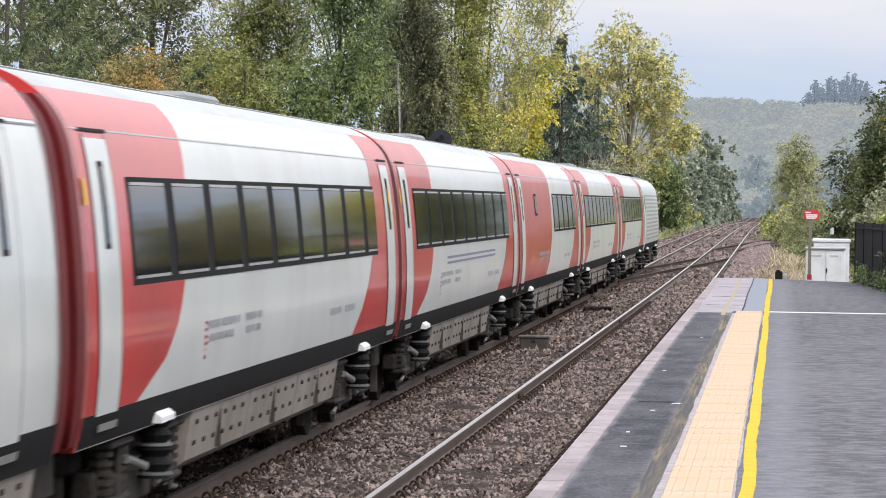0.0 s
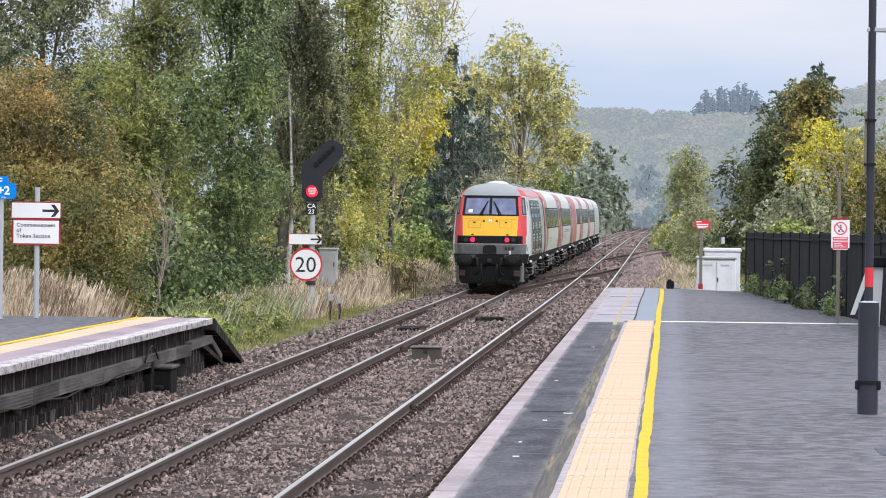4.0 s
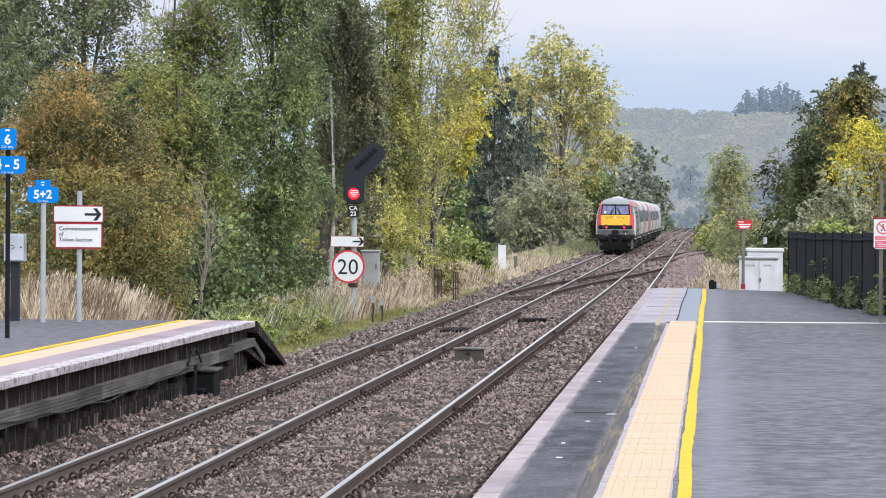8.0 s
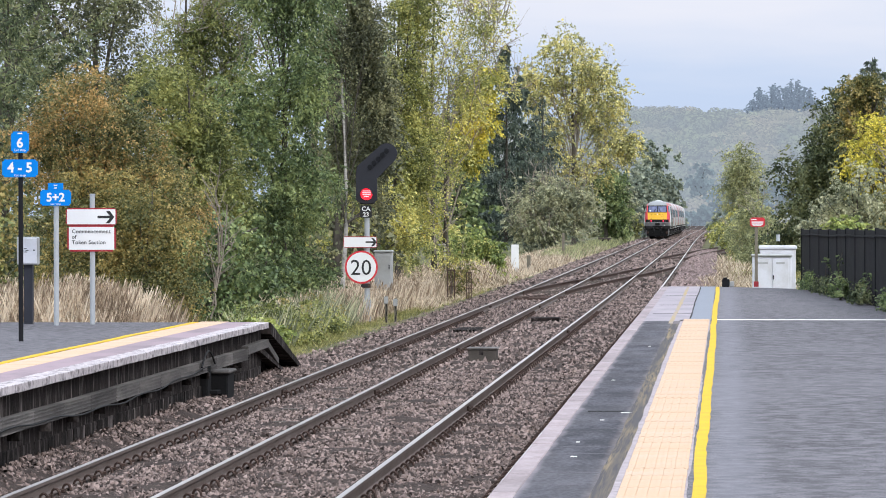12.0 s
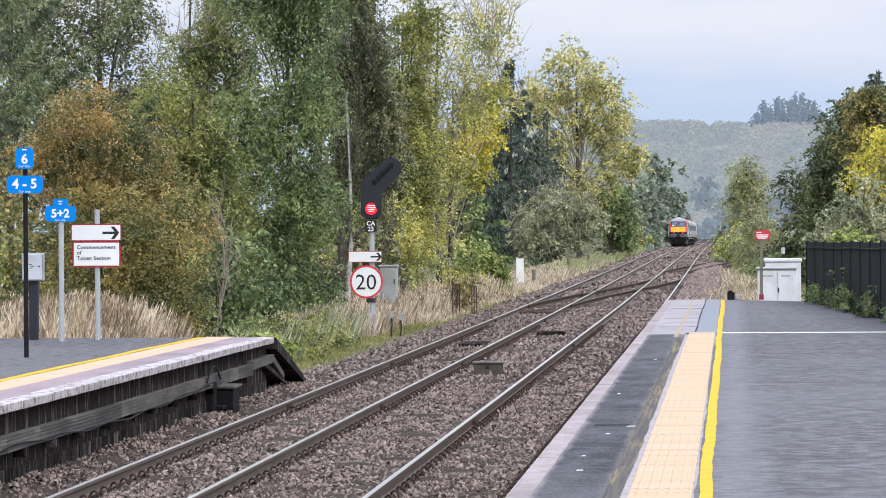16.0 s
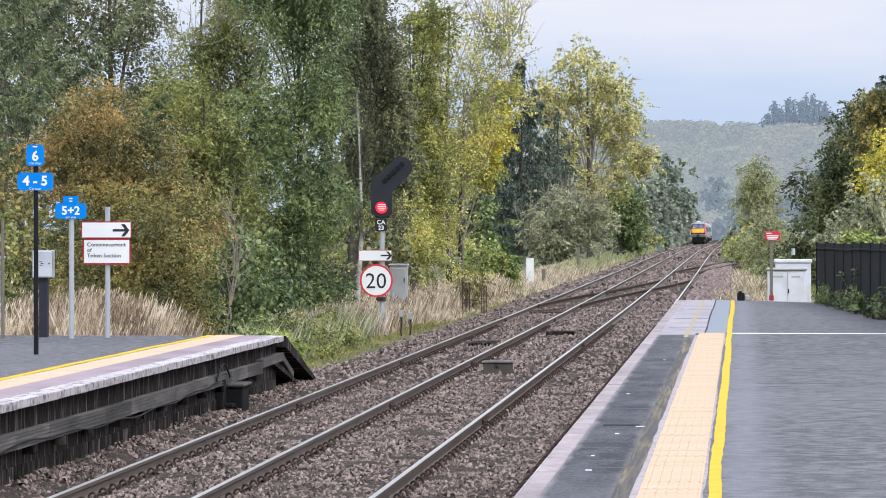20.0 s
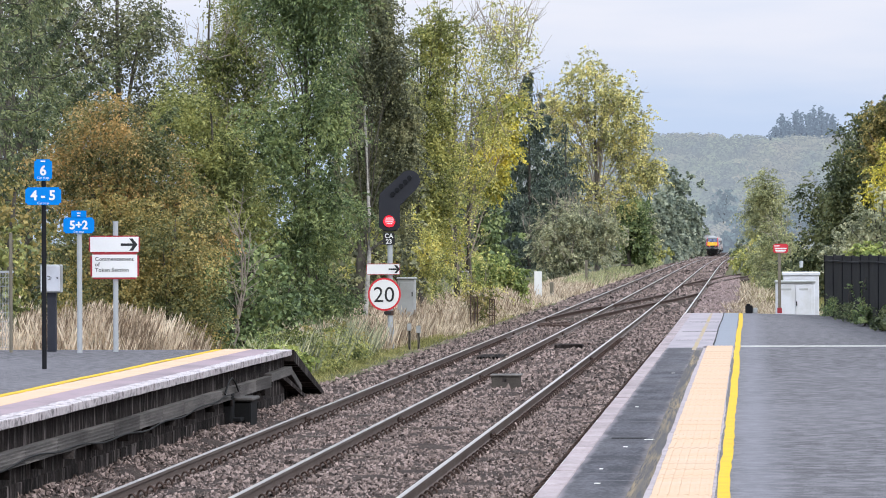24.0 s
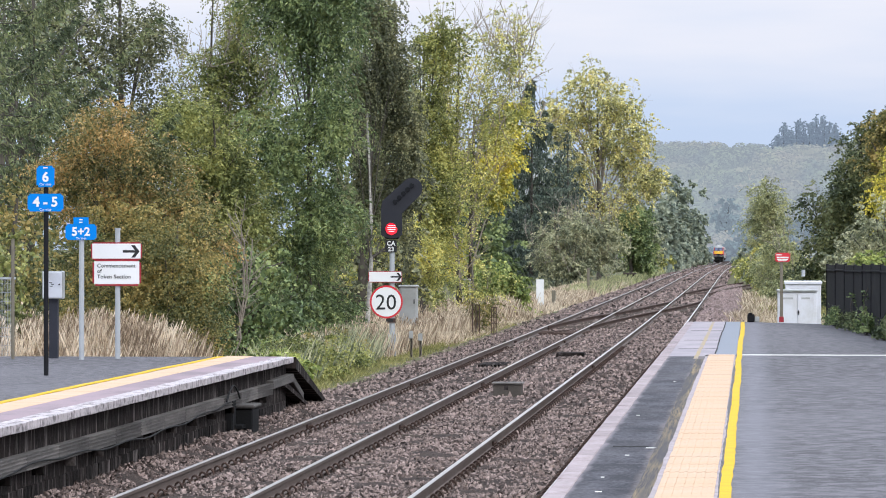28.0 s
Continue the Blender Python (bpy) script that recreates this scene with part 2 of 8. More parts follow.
BARK = shade("grey_bark", (0.11, 0.095, 0.08), 0.95, second=(0.05, 0.045, 0.038), scale=4, fine=18, amount=0.9, bump=0.6, stretch=(1, 1, 0.25))
BIRCH = shade("birch_bark", (0.62, 0.59, 0.55), 0.8, second=(0.09, 0.08, 0.075), scale=5, fine=9, amount=0.8, bump=0.3, stretch=(1, 1, 2.2))
TWIG = shade("pale_twig", (0.36, 0.31, 0.26), 0.9, second=(0.2, 0.165, 0.135), scale=6, fine=30, amount=0.7)
GALV = shade("galvanised_steel", (0.42, 0.44, 0.46), 0.5, 0.0, second=(0.33, 0.35, 0.37), scale=6, fine=40, amount=0.7, bump=0.05)
BLACK_PAINT = shade("black_paint", (0.01, 0.0105, 0.013), 0.7, second=(0.018, 0.018, 0.021), scale=4, fine=50, amount=0.7, bump=0.05, spec=0.15)
FENCE_BLACK = shade("black_fence_paint", (0.009, 0.0095, 0.012), 0.8, second=(0.018, 0.018, 0.021), scale=2, fine=30, amount=0.8, bump=0.1, dirt=(0.04, 0.039, 0.037), dirt_scale=1.5, dirt_amount=0.3, spec=0.12)
CHARCOAL = shade("charcoal_paint", (0.028, 0.03, 0.041), 0.55, second=(0.042, 0.044, 0.056), scale=3, fine=40, amount=0.6, bump=0.05, spec=0.25)
SIGN_WHITE = shade("sign_white", (0.82, 0.82, 0.82), 0.45, second=(0.74, 0.73, 0.72), scale=2, fine=30, amount=0.5, bump=0.0)
SIGN_BLUE = shade("sign_blue", (0.002, 0.225, 0.72), 0.45, second=(0.002, 0.185, 0.6), scale=2, fine=30, amount=0.4, bump=0.0, spec=0.12)
SIGN_RED = shade("sign_red", (0.66, 0.03, 0.045), 0.5, second=(0.55, 0.03, 0.045), scale=2, fine=30, amount=0.4, bump=0.0)
SIGN_MAROON = shade("sign_border_red", (0.36, 0.02, 0.03), 0.5, second=(0.3, 0.02, 0.03), scale=2, fine=30, amount=0.4, bump=0.0)
SIGN_PINK = shade("faded_red_panel", (0.8, 0.1, 0.16), 0.5, second=(0.7, 0.1, 0.15), scale=2, fine=30, amount=0.4, bump=0.0)
INK = shade("black_lettering", (0.012, 0.012, 0.014), 0.5, second=(0.02, 0.02, 0.02), amount=0.3, bump=0.0)
CABINET_WHITE = shade("white_cabinet_paint", (0.68, 0.69, 0.74), 0.5, second=(0.58, 0.58, 0.62), scale=1.5, fine=30, amount=0.6, bump=0.05, dirt=(0.4, 0.38, 0.34), dirt_scale=2, dirt_amount=0.35)
CABINET_GREY = shade("grey_cabinet_paint", (0.4, 0.41, 0.41), 0.5, second=(0.32, 0.33, 0.33), scale=2, fine=30, amount=0.6, bump=0.05, dirt=(0.25, 0.25, 0.23), dirt_scale=2, dirt_amount=0.4)
WOOD_GREY = shade("weathered_wood", (0.22, 0.2, 0.15), 0.9, second=(0.12, 0.1, 0.08), scale=3, fine=40, amount=0.8, bump=0.3, stretch=(1, 1, 0.2))
SIGNAL_HEAD = shade("signal_black", (0.026, 0.027, 0.034), 0.6, second=(0.036, 0.037, 0.044), scale=3, fine=30, amount=0.7, bump=0.03, spec=0.2)
LENS_DARK = shade("unlit_lens", (0.01, 0.01, 0.012), 0.15, amount=0.2, bump=0.0)
RED_LIGHT = glowing("red_aspect", (1.0, 0.012, 0.04), 1.4)
RED_CORE = glowing("red_aspect_core", (1.0, 0.4, 0.42), 2.6)
TAIL_RED = glowing("tail_lamp", (1.0, 0.012, 0.1), 1.3)
# train
T_WHITE = shade("train_white", (0.68, 0.7, 0.69), 0.28, second=(0.6, 0.62, 0.61), scale=0.7, fine=25, amount=0.5, bump=0.0, dirt=(0.46, 0.455, 0.43), dirt_scale=0.5, dirt_amount=0.38, coat=0.2)
T_RED = shade("train_red", (0.6, 0.045, 0.045), 0.3, second=(0.5, 0.04, 0.038), scale=0.8, fine=25, amount=0.6, bump=0.0, dirt=(0.36, 0.045, 0.04), dirt_scale=0.8, dirt_amount=0.5, coat=0.3)
T_NOSERED = shade("nose_red", (0.62, 0.06, 0.075), 0.6, second=(0.54, 0.05, 0.06), scale=1.5, fine=25, amount=0.6, bump=0.0, dirt=(0.4, 0.05, 0.05), dirt_scale=1.5, dirt_amount=0.4, spec=0.25)
T_NOSEWHITE = shade("nose_white", (0.66, 0.68, 0.69), 0.55, second=(0.56, 0.58, 0.59), scale=1.2, fine=25, amount=0.6, bump=0.0, dirt=(0.44, 0.43, 0.42), dirt_scale=0.9, dirt_amount=0.4, spec=0.3)
# gangway red, darkened to stand for the dim gap between vehicles
T_END = shade("gangway_red", (0.16, 0.012, 0.014), 0.6, second=(0.06, 0.008, 0.009), scale=1.5, fine=25, amount=0.8, bump=0.0, spec=0.2)
T_ROOF = shade("train_roof", (0.27, 0.275, 0.28), 0.45, second=(0.2, 0.205, 0.21), scale=1.2, fine=20, amount=0.7, bump=0.05, dirt=(0.14, 0.14, 0.14), dirt_scale=0.5, dirt_amount=0.4, spec=0.3)
# pale grey that includes the sky's sheen on the coach roofs
T_LIGHTROOF = shade("pale_coach_roof", (0.46, 0.465, 0.46), 0.4, second=(0.38, 0.385, 0.38), scale=0.8, fine=15, amount=0.7, bump=0.0, dirt=(0.28, 0.275, 0.27), dirt_scale=0.4, dirt_amount=0.4, spec=0.35)
T_POD = shade("pale_roof_pod", (0.52, 0.53, 0.52), 0.5, second=(0.42, 0.43, 0.42), scale=1.2, fine=20, amount=0.6, bump=0.04, spec=0.3)
T_YELLOW = shade("warning_yellow", (0.74, 0.4, 0.022), 0.45, second=(0.66, 0.36, 0.02), scale=1.2, fine=25, amount=0.5, bump=0.0, dirt=(0.55, 0.33, 0.05), dirt_scale=1.5, dirt_amount=0.3, spec=0.3)
T_GREY = shade("cab_grey", (0.2, 0.2, 0.21), 0.45, second=(0.14, 0.14, 0.145), scale=1.5, fine=25, amount=0.7, bump=0.03, dirt=(0.1, 0.095, 0.09), dirt_scale=2, dirt_amount=0.5)
T_UNDER = shade("underframe_grime", (0.07, 0.063, 0.059), 0.75, second=(0.026, 0.024, 0.022), scale=1.5, fine=20, amount=0.85, bump=0.1, dirt=(0.14, 0.125, 0.113), dirt_scale=1, dirt_amount=0.4, spec=0.12)
T_CASE = shade("equipment_case", (0.3, 0.268, 0.243), 0.7, second=(0.2, 0.175, 0.157), scale=1.2, fine=14, amount=0.7, bump=0.06, dirt=(0.13, 0.115, 0.104), dirt_scale=0.9, dirt_amount=0.5, spec=0.15)
T_SEAM = shade("panel_seam", (0.16, 0.1, 0.02), 0.7, amount=0.5, bump=0.0, spec=0.1)
T_SKY = shade("pale_blue_print", (0.12, 0.36, 0.5), 0.5, amount=0.3, bump=0.0)
T_STREAK = shade("pale_streak_print", (0.2, 0.24, 0.24), 0.4, second=(0.06, 0.075, 0.078), scale=2, fine=9, amount=0.9, bump=0.0, sharp=0.12)
T_GRIME = shade("bogie_grime", (0.045, 0.04, 0.037), 0.8, second=(0.014, 0.013, 0.012), scale=2, fine=20, amount=0.9, bump=0.1, dirt=(0.09, 0.08, 0.072), dirt_scale=1.5, dirt_amount=0.35, spec=0.1)
T_LETTER = shade("pale_lettering", (0.55, 0.57, 0.58), 0.5, second=(0.2, 0.22, 0.23), scale=6, fine=20, amount=0.9, bump=0.0, sharp=0.06)
T_BLACK = shade("train_black", (0.009, 0.009, 0.01), 0.7, second=(0.018, 0.0175, 0.0175), scale=2, fine=30, amount=0.7, bump=0.03, spec=0.1)
T_VINYL = shade("dark_vinyl", (0.01, 0.017, 0.019), 0.22, second=(0.04, 0.052, 0.053), scale=0.9, fine=5, amount=0.75, bump=0.0, stretch=(1, 1.6, 0.4), spec=0.12, sharp=0.06, dirt=(0.012, 0.03, 0.034), dirt_scale=0.7, dirt_amount=0.7)
T_DARKGLASS = shade("tinted_window", (0.009, 0.01, 0.01), 0.06, second=(0.022, 0.02, 0.018), scale=1.1, fine=5, amount=0.8, bump=0.0, spec=0.26)
# the sky's bluish reflection is put into this glass colour
T_SCREEN = shade("windscreen", (0.13, 0.145, 0.27), 0.08, second=(0.035, 0.04, 0.075), scale=0.8, fine=3, amount=0.8, bump=0.0, spec=0.6, sharp=0.14)
T_PRINT = shade("grey_print", (0.35, 0.36, 0.38), 0.5, amount=0.3, bump=0.0)
T_PURPLE = shade("blue_grey_stripe", (0.2, 0.19, 0.3), 0.5, amount=0.3, bump=0.0)
T_STEEL = shade("bare_steel", (0.5, 0.5, 0.5), 0.4, 0.6, second=(0.3, 0.29, 0.28), amount=0.7, bump=0.05)
RUBBER = shade("black_rubber", (0.014, 0.014, 0.014), 0.7, amount=0.4, bump=0.05, spec=0.2)

def banded(m, bands, rag=0.06, scale=3.0):
    """Worn stripes along a platform: each (x from, x to, colour, strength, softness) fades out over a ragged edge."""
    nt = m.node_tree
    link, node = nt.links.new, nt.nodes.new
    bsdf = nt.nodes["Principled BSDF"]
    last = bsdf.inputs["Base Color"].links[0].from_socket
    co, sep, nz, mp, add = node("ShaderNodeTexCoord"), node("ShaderNodeSeparateXYZ"), node("ShaderNodeTexNoise"), node("ShaderNodeMapping"), node("ShaderNodeMath")
    mp.inputs["Scale"].default_value = (1.5, 0.35, 1)
    nz.inputs["Scale"].default_value, nz.inputs["Detail"].default_value = scale, 6.0
    link(co.outputs["Object"], mp.inputs["Vector"])
    link(mp.outputs[0], nz.inputs["Vector"])
    link(co.outputs["Object"], sep.inputs[0])
    add.operation = "MULTIPLY_ADD"
    add.inputs[1].default_value = rag * 4
    link(nz.outputs["Fac"], add.inputs[0])
    link(sep.outputs["X"], add.inputs[2])
    for lo, hi, color, strength, soft in bands:
        up, down, both_ways, mix = node("ShaderNodeMapRange"), node("ShaderNodeMapRange"), node("ShaderNodeMath"), node("ShaderNodeMixRGB")
        c = rag * 2
        up.inputs[1].default_value, up.inputs[2].default_value = lo - soft + c, lo + soft + c
        down.inputs[1].default_value, down.inputs[2].default_value = hi - soft + c, hi + soft + c
        down.inputs[3].default_value, down.inputs[4].default_value = strength, 0.0
        both_ways.operation = "MULTIPLY"
        link(add.outputs[0], up.inputs[0])
        link(add.outputs[0], down.inputs[0])
        link(up.outputs[0], both_ways.inputs[0])
        link(down.outputs[0], both_ways.inputs[1])
        mix.inputs[2].default_value = (*color, 1)
        link(both_ways.outputs[0], mix.inputs[0])
        link(last, mix.inputs[1])
        last = mix.outputs[0]
    link(last, bsdf.inputs["Base Color"])
    return m


banded(ASPHALT_EDGE, [(-1.7, -1.42, (0.29, 0.25, 0.265), 0.8, 0.04), (-0.93, -0.8, (0.26, 0.21, 0.2), 0.4, 0.04)], rag=0.035)
banded(ASPHALT, [(-0.16, 0.25, (0.2, 0.195, 0.22), 0.45, 0.14)])
PATCH_LINE = shade("pale_joint_line", (0.13, 0.122, 0.136), 0.8, second=(0.07, 0.066, 0.076), scale=3, fine=20, amount=0.8, bump=0.1, spec=0.12)

# ---- small mesh tools ----
def thing(name, at=(0, 0, 0), label="", category="", group="", kind="", turn=0.0):
    ob = new(name)
    ob.matrix_basis = pose(*at, 0, 0, turn)
    ob.empty_display_size = 0.2
    return tagged(ob, label, category, group, kind)


def part(name, bm, material, parent=None, label="", smooth=False):
    me = bpy.data.meshes.new(name)
    bm.to_mesh(me)
    bm.free()
    if smooth:
        for p in me.polygons:
            p.use_smooth = True
    for m in material if isinstance(material, (list, tuple)) else (material,):
        me.materials.append(m)
    ob = new(name, me)
    ob.parent = parent
    return tagged(ob, label) if label else ob


def raw(name, verts, faces, material, parent=None, label="", smooth=False):
    me = bpy.data.meshes.new(name)
    me.from_pydata([tuple(v) for v in verts], [], faces)
    me.materials.append(material)
    if smooth:
        for p in me.polygons:
            p.use_smooth = True
    ob = new(name, me)
    ob.parent = parent
    return tagged(ob, label) if label else ob


def fast_mesh(name, verts, faces, material, parent=None):
    """verts (n, 3) and faces (m, k) as arrays: one big mesh in one go."""
    me = bpy.data.meshes.new(name)
    verts, faces = np.asarray(verts, np.float32), np.asarray(faces, np.int32)
    n, k = faces.shape
    me.vertices.add(len(verts))
    me.vertices.foreach_set("co", verts.ravel())
    me.loops.add(n * k)
    me.loops.foreach_set("vertex_index", faces.ravel())
    me.polygons.add(n)
    me.polygons.foreach_set("loop_start", np.arange(0, n * k, k, dtype=np.int32))
    me.update(calc_edges=True)
    me.materials.append(material)
    ob = new(name, me)
    ob.parent = parent
    return ob


def box(bm, x0, x1, y0, y1, z0, z1, bevel=0.0, turn=None):
    m = Matrix.Translation(((x0 + x1) / 2, (y0 + y1) / 2, (z0 + z1) / 2))
    if turn is not None:
        m = m @ turn
    got = bmesh.ops.create_cube(bm, size=1, matrix=m @ Matrix.Diagonal((x1 - x0, y1 - y0, z1 - z0, 1)))
    if bevel:
        edges = list({e for v in got["verts"] for e in v.link_edges})
        bmesh.ops.bevel(bm, geom=edges, offset=bevel, segments=1, affect="EDGES")
    return bm


def one_box(*a, **k):
    return box(bmesh.new(), *a, **k)


def rod(bm, a, b, r0, r1=None, seg=10):
    a, b = Vector(a), Vector(b)
    d = b - a
    m = Matrix.Translation((a + b) / 2) @ d.to_track_quat("Z", "Y").to_matrix().to_4x4()
    bmesh.ops.create_cone(bm, cap_ends=True, segments=seg, radius1=r0, radius2=r0 if r1 is None else r1, depth=d.length, matrix=m)
    return bm


def one_rod(*a, **k):
    return rod(bmesh.new(), *a, **k)


def prism(bm, outline, y0, y1):
    """A flat outline of (x, z) pushed from y0 to y1."""
    a = [bm.verts.new((x, y0, z)) for x, z in outline]
    b = [bm.verts.new((x, y1, z)) for x, z in outline]
    n = len(a)
    bm.faces.new(a)
    bm.faces.new(b[::-1])
    for i in range(n):
        bm.faces.new((a[i], b[i], b[(i + 1) % n], a[(i + 1) % n]))
    bmesh.ops.recalc_face_normals(bm, faces=bm.faces)
    return bm


def letters(text, size, at, material, parent, name="lettering", align="CENTER", turn=(90, 0, 0), gap=1.0, depth=0.002, bold=0.0):
    """Words in the built-in font, as a mesh; at is the foot of the line in the parent's space."""
    cu = bpy.data.curves.new(name, "FONT")
    cu.body, cu.size, cu.extrude, cu.align_x, cu.space_character = text, size, depth, align, gap
    cu.resolution_u, cu.offset = 3, bold
    tmp = bpy.data.objects.new(name, cu)
    me = bpy.data.meshes.new_from_object(tmp)
    bpy.data.objects.remove(tmp)
    me.materials.clear()
    me.materials.append(material)
    ob = new(name, me)
    ob.parent = parent
    ob.matrix_basis = pose(*at, *turn)
    return ob


def wavy_strip(name, y0, y1, xa, xb, wobble, z, mat, parent, label="", step=0.6, seed=1):
    """A painted line with hand-laid, wandering edges, 8 mm thick."""
    r = random.Random(seed)
    yy = list(np.arange(y0, y1, step)) + [y1]
    drift, vv = 0.0, []
    for y in yy:
        drift = drift * 0.85 + r.uniform(-1, 1) * wobble * 0.5
        a, b = xa + drift + r.uniform(-0.3, 0.3) * wobble, xb + drift + r.uniform(-0.3, 0.3) * wobble
        vv += [(a, y, z), (b, y, z), (b, y, z - 0.008), (a, y, z - 0.008)]
    ff = [(4 * j + k, 4 * j + (k + 1) % 4, 4 * j + 4 + (k + 1) % 4, 4 * j + 4 + k) for j in range(len(yy) - 1) for k in range(4)]
    return raw(name, vv, [f[::-1] for f in ff], mat, parent, label)


# ---- the line of the tracks ----
LINE = [(-60, -6.42, 0), (130, -6.42, 0), (200, -6.56, 0), (264, -6.71, 0), (330, -6.86, 0), (400, -6.97, 0), (440, -7.0, -0.05), (500, -7.03, -0.16),
        (600, -7.08, -0.42), (700, -7.2, -0.68), (830, -7.35, -0.92), (950, -7.6, -1.1), (1300, -9.0, -1.6)]
SIX = 3.345          # from one track's middle to the other's
L_Y, L_X, L_Z = (np.array(c) for c in zip(*LINE))


def line_x(y):
    k = np.linspace(-18, 18, 7)
    return float(np.mean(np.interp(y + k, L_Y, L_X)))


def line_z(y):
    k = np.linspace(-30, 30, 7)
    return float(np.mean(np.interp(y + k, L_Y, L_Z)))


PLAT = 0.907        # platform top above the rails
EDGE_R, EDGE_L = -1.605, -7.93
END_R = 98.5

# ---- ground, ballast and rails ----
stations = [-60, -20, 10, 26, 40, 60, 80, 100, 130, 165, 200, 240, 290, 350, 420, 500, 600, 720, 860, 1000, 1250, 1700, 2400, 4200]
across = [-2600, -900, -300, -120, -60, -35, -22, -14, -10.6, -9.6, 0.2, 3.2, 6, 12, 25, 60, 150, 400, 1200, 2600]


def ground_z(x, y):
    z = line_z(min(y, 1300)) - 0.42
    if x < -9.0:
        z += 0.17 * min(1, (-9.0 - x) / 0.5) + 0.05 * noise.noise(Vector((x * 0.2, y * 0.2, 0)))
    if x > 1:
        z += min(1.1, (x - 1) * 0.25) * (1 if y < 130 else 0.5)
    return z


verts = [(x, y, ground_z(x, y)) for y in stations for x in across]
nx = len(across)
quads = [(j * nx + i, j * nx + i + 1, (j + 1) * nx + i + 1, (j + 1) * nx + i) for j in range(len(stations) - 1) for i in range(nx - 1)]
tagged(raw("ground", verts, quads, SOIL), "rough grassy ground beside the railway", "ground", kind="structure")


def heap(u, y):
    """Ballast height in the large: banked against the far platform, shallow between the tracks, falling away beyond."""
    u, y = np.asarray(u, float), np.asarray(y, float)
    bank = np.clip((-u - 0.98) / 0.55, 0, 1) * np.clip((82 - y) / 14, 0, 1)
    fall = np.clip((-u - 1.75) / 1.3, 0, 1) * np.clip((y - 70) / 14, 0, 1)
    side = np.clip((np.abs(u - SIX) - 0.98) / 0.4, 0, 1) * (u > SIX)
    return -0.19 + 0.17 * bank - 0.16 * fall + 0.06 * side + 0.035 * np.exp(-((u - SIX / 2) / 0.45) ** 2)


def bed_z(u, y):
    """Height of the stones; u is measured from the left track's middle."""
    return float(heap(u, y)) + 0.035 * noise.noise(Vector((u * 1.4, y * 1.1, 3))) + 0.02 * noise.noise(Vector((u * 5, y * 5, 7)))


def bed_sheet(name, ys, us, mat):
    vv = [(line_x(y) + u, y, line_z(y) + bed_z(u, y)) for y in ys for u in us]
    n = len(us)
    ff = [(j * n + i, j * n + i + 1, (j + 1) * n + i + 1, (j + 1) * n + i) for j in range(len(ys) - 1) for i in range(n - 1)]
    return raw(name, vv, ff, mat, smooth=True)


us_fine = list(np.arange(-3.4, 5.0, 0.14))
bed = bed_sheet("ballast_bed", list(np.arange(-40, 20, 1.5)) + list(np.arange(20, 110, 0.25)) + list(np.arange(110, 200, 0.9)) + list(np.arange(200, 1250, 9.0)), us_fine, BALLAST)
tagged(bed, "dark brown stone ballast under both tracks", "ballast", kind="structure")


def stones(name, count, y0, y1, u0, u1, size, mat, seed, lift=0.0, parent=None):
    """Loose broken stones: sharp three-sided chips bedded over the bed."""
    r = np.random.default_rng(seed)
    y, u = r.uniform(y0, y1, count), r.uniform(u0, u1, count)
    ks = np.linspace(y0, y1, 60)
    cx = np.interp(y, ks, [line_x(v) for v in ks]) + u
    cz = np.interp(y, ks, [line_z(v) for v in ks]) + heap(u, y) + lift + r.normal(0, 0.014, count)
    cz += 0.03 * np.sin(u * 3.1 + y * 1.3) * np.sin(y * 2.3 - u)
    base = np.array([(1, 0, -0.45), (-0.5, 0.87, -0.45), (-0.5, -0.87, -0.45), (0, 0, 0.9)])
    s = size * r.uniform(0.5, 1.0, (count, 1, 1)) ** 1.3 * 1.5
    v = (base[None] + r.normal(0, 0.3, (count, 4, 3))) * s
    a, t = r.uniform(0, 6.28, (count, 1)), r.normal(0, 0.6, (count, 1))
    ca, sa, ct, st = np.cos(a), np.sin(a), np.cos(t), np.sin(t)
    x1, y1_, z1 = v[..., 0] * ca - v[..., 1] * sa, v[..., 0] * sa + v[..., 1] * ca, v[..., 2] * 0.8
    v = np.stack([x1 * ct + z1 * st + cx[:, None], y1_ + y[:, None], -x1 * st + z1 * ct + cz[:, None]], -1)
    tri = np.array([(0, 1, 3), (1, 2, 3), (2, 0, 3)])
    f = tri[None] + (np.arange(count) * 4)[:, None, None]
    return fast_mesh(name, v.reshape(-1, 3), f.reshape(-1, 3), mat, parent)


tagged(stones("ballast_stones", 84000, 25, 72, -1.95, 4.75, 0.027, STONE, 5), "loose dark brown ballast stones between the rails", "ballast", kind="stuff")
tagged(stones("ballast_stones", 34000, 72, 150, -3.3, 4.75, 0.042, STONE, 6), "loose dark brown ballast stones between the rails", "ballast", kind="stuff")
tagged(stones("ballast_stones", 11000, 150, 330, -3.3, 4.9, 0.085, STONE, 8), "loose dark brown ballast stones between the rails", "ballast", kind="stuff")
tagged(stones("ballast_stones", 9000, 330, 720, -3.0, 4.9, 0.15, STONE, 18), "loose dark brown ballast stones between the rails", "ballast", kind="stuff")
tagged(stones("pale_ballast", 8000, 100, 290, 4.3, 6.1, 0.07, STONE_PALE, 9, lift=0.03), "clean pinkish ballast heaped beyond the platform end", "ballast", kind="stuff")

RAIL_OUT = [(-0.036, -0.002), (-0.036, -0.035), (-0.010, -0.05), (-0.010, -0.125), (-0.07, -0.14), (-0.07, -0.155), (0.07, -0.155), (0.07, -0.14), (0.010, -0.125), (0.010, -0.05), (0.036, -0.035), (0.036, -0.002)]


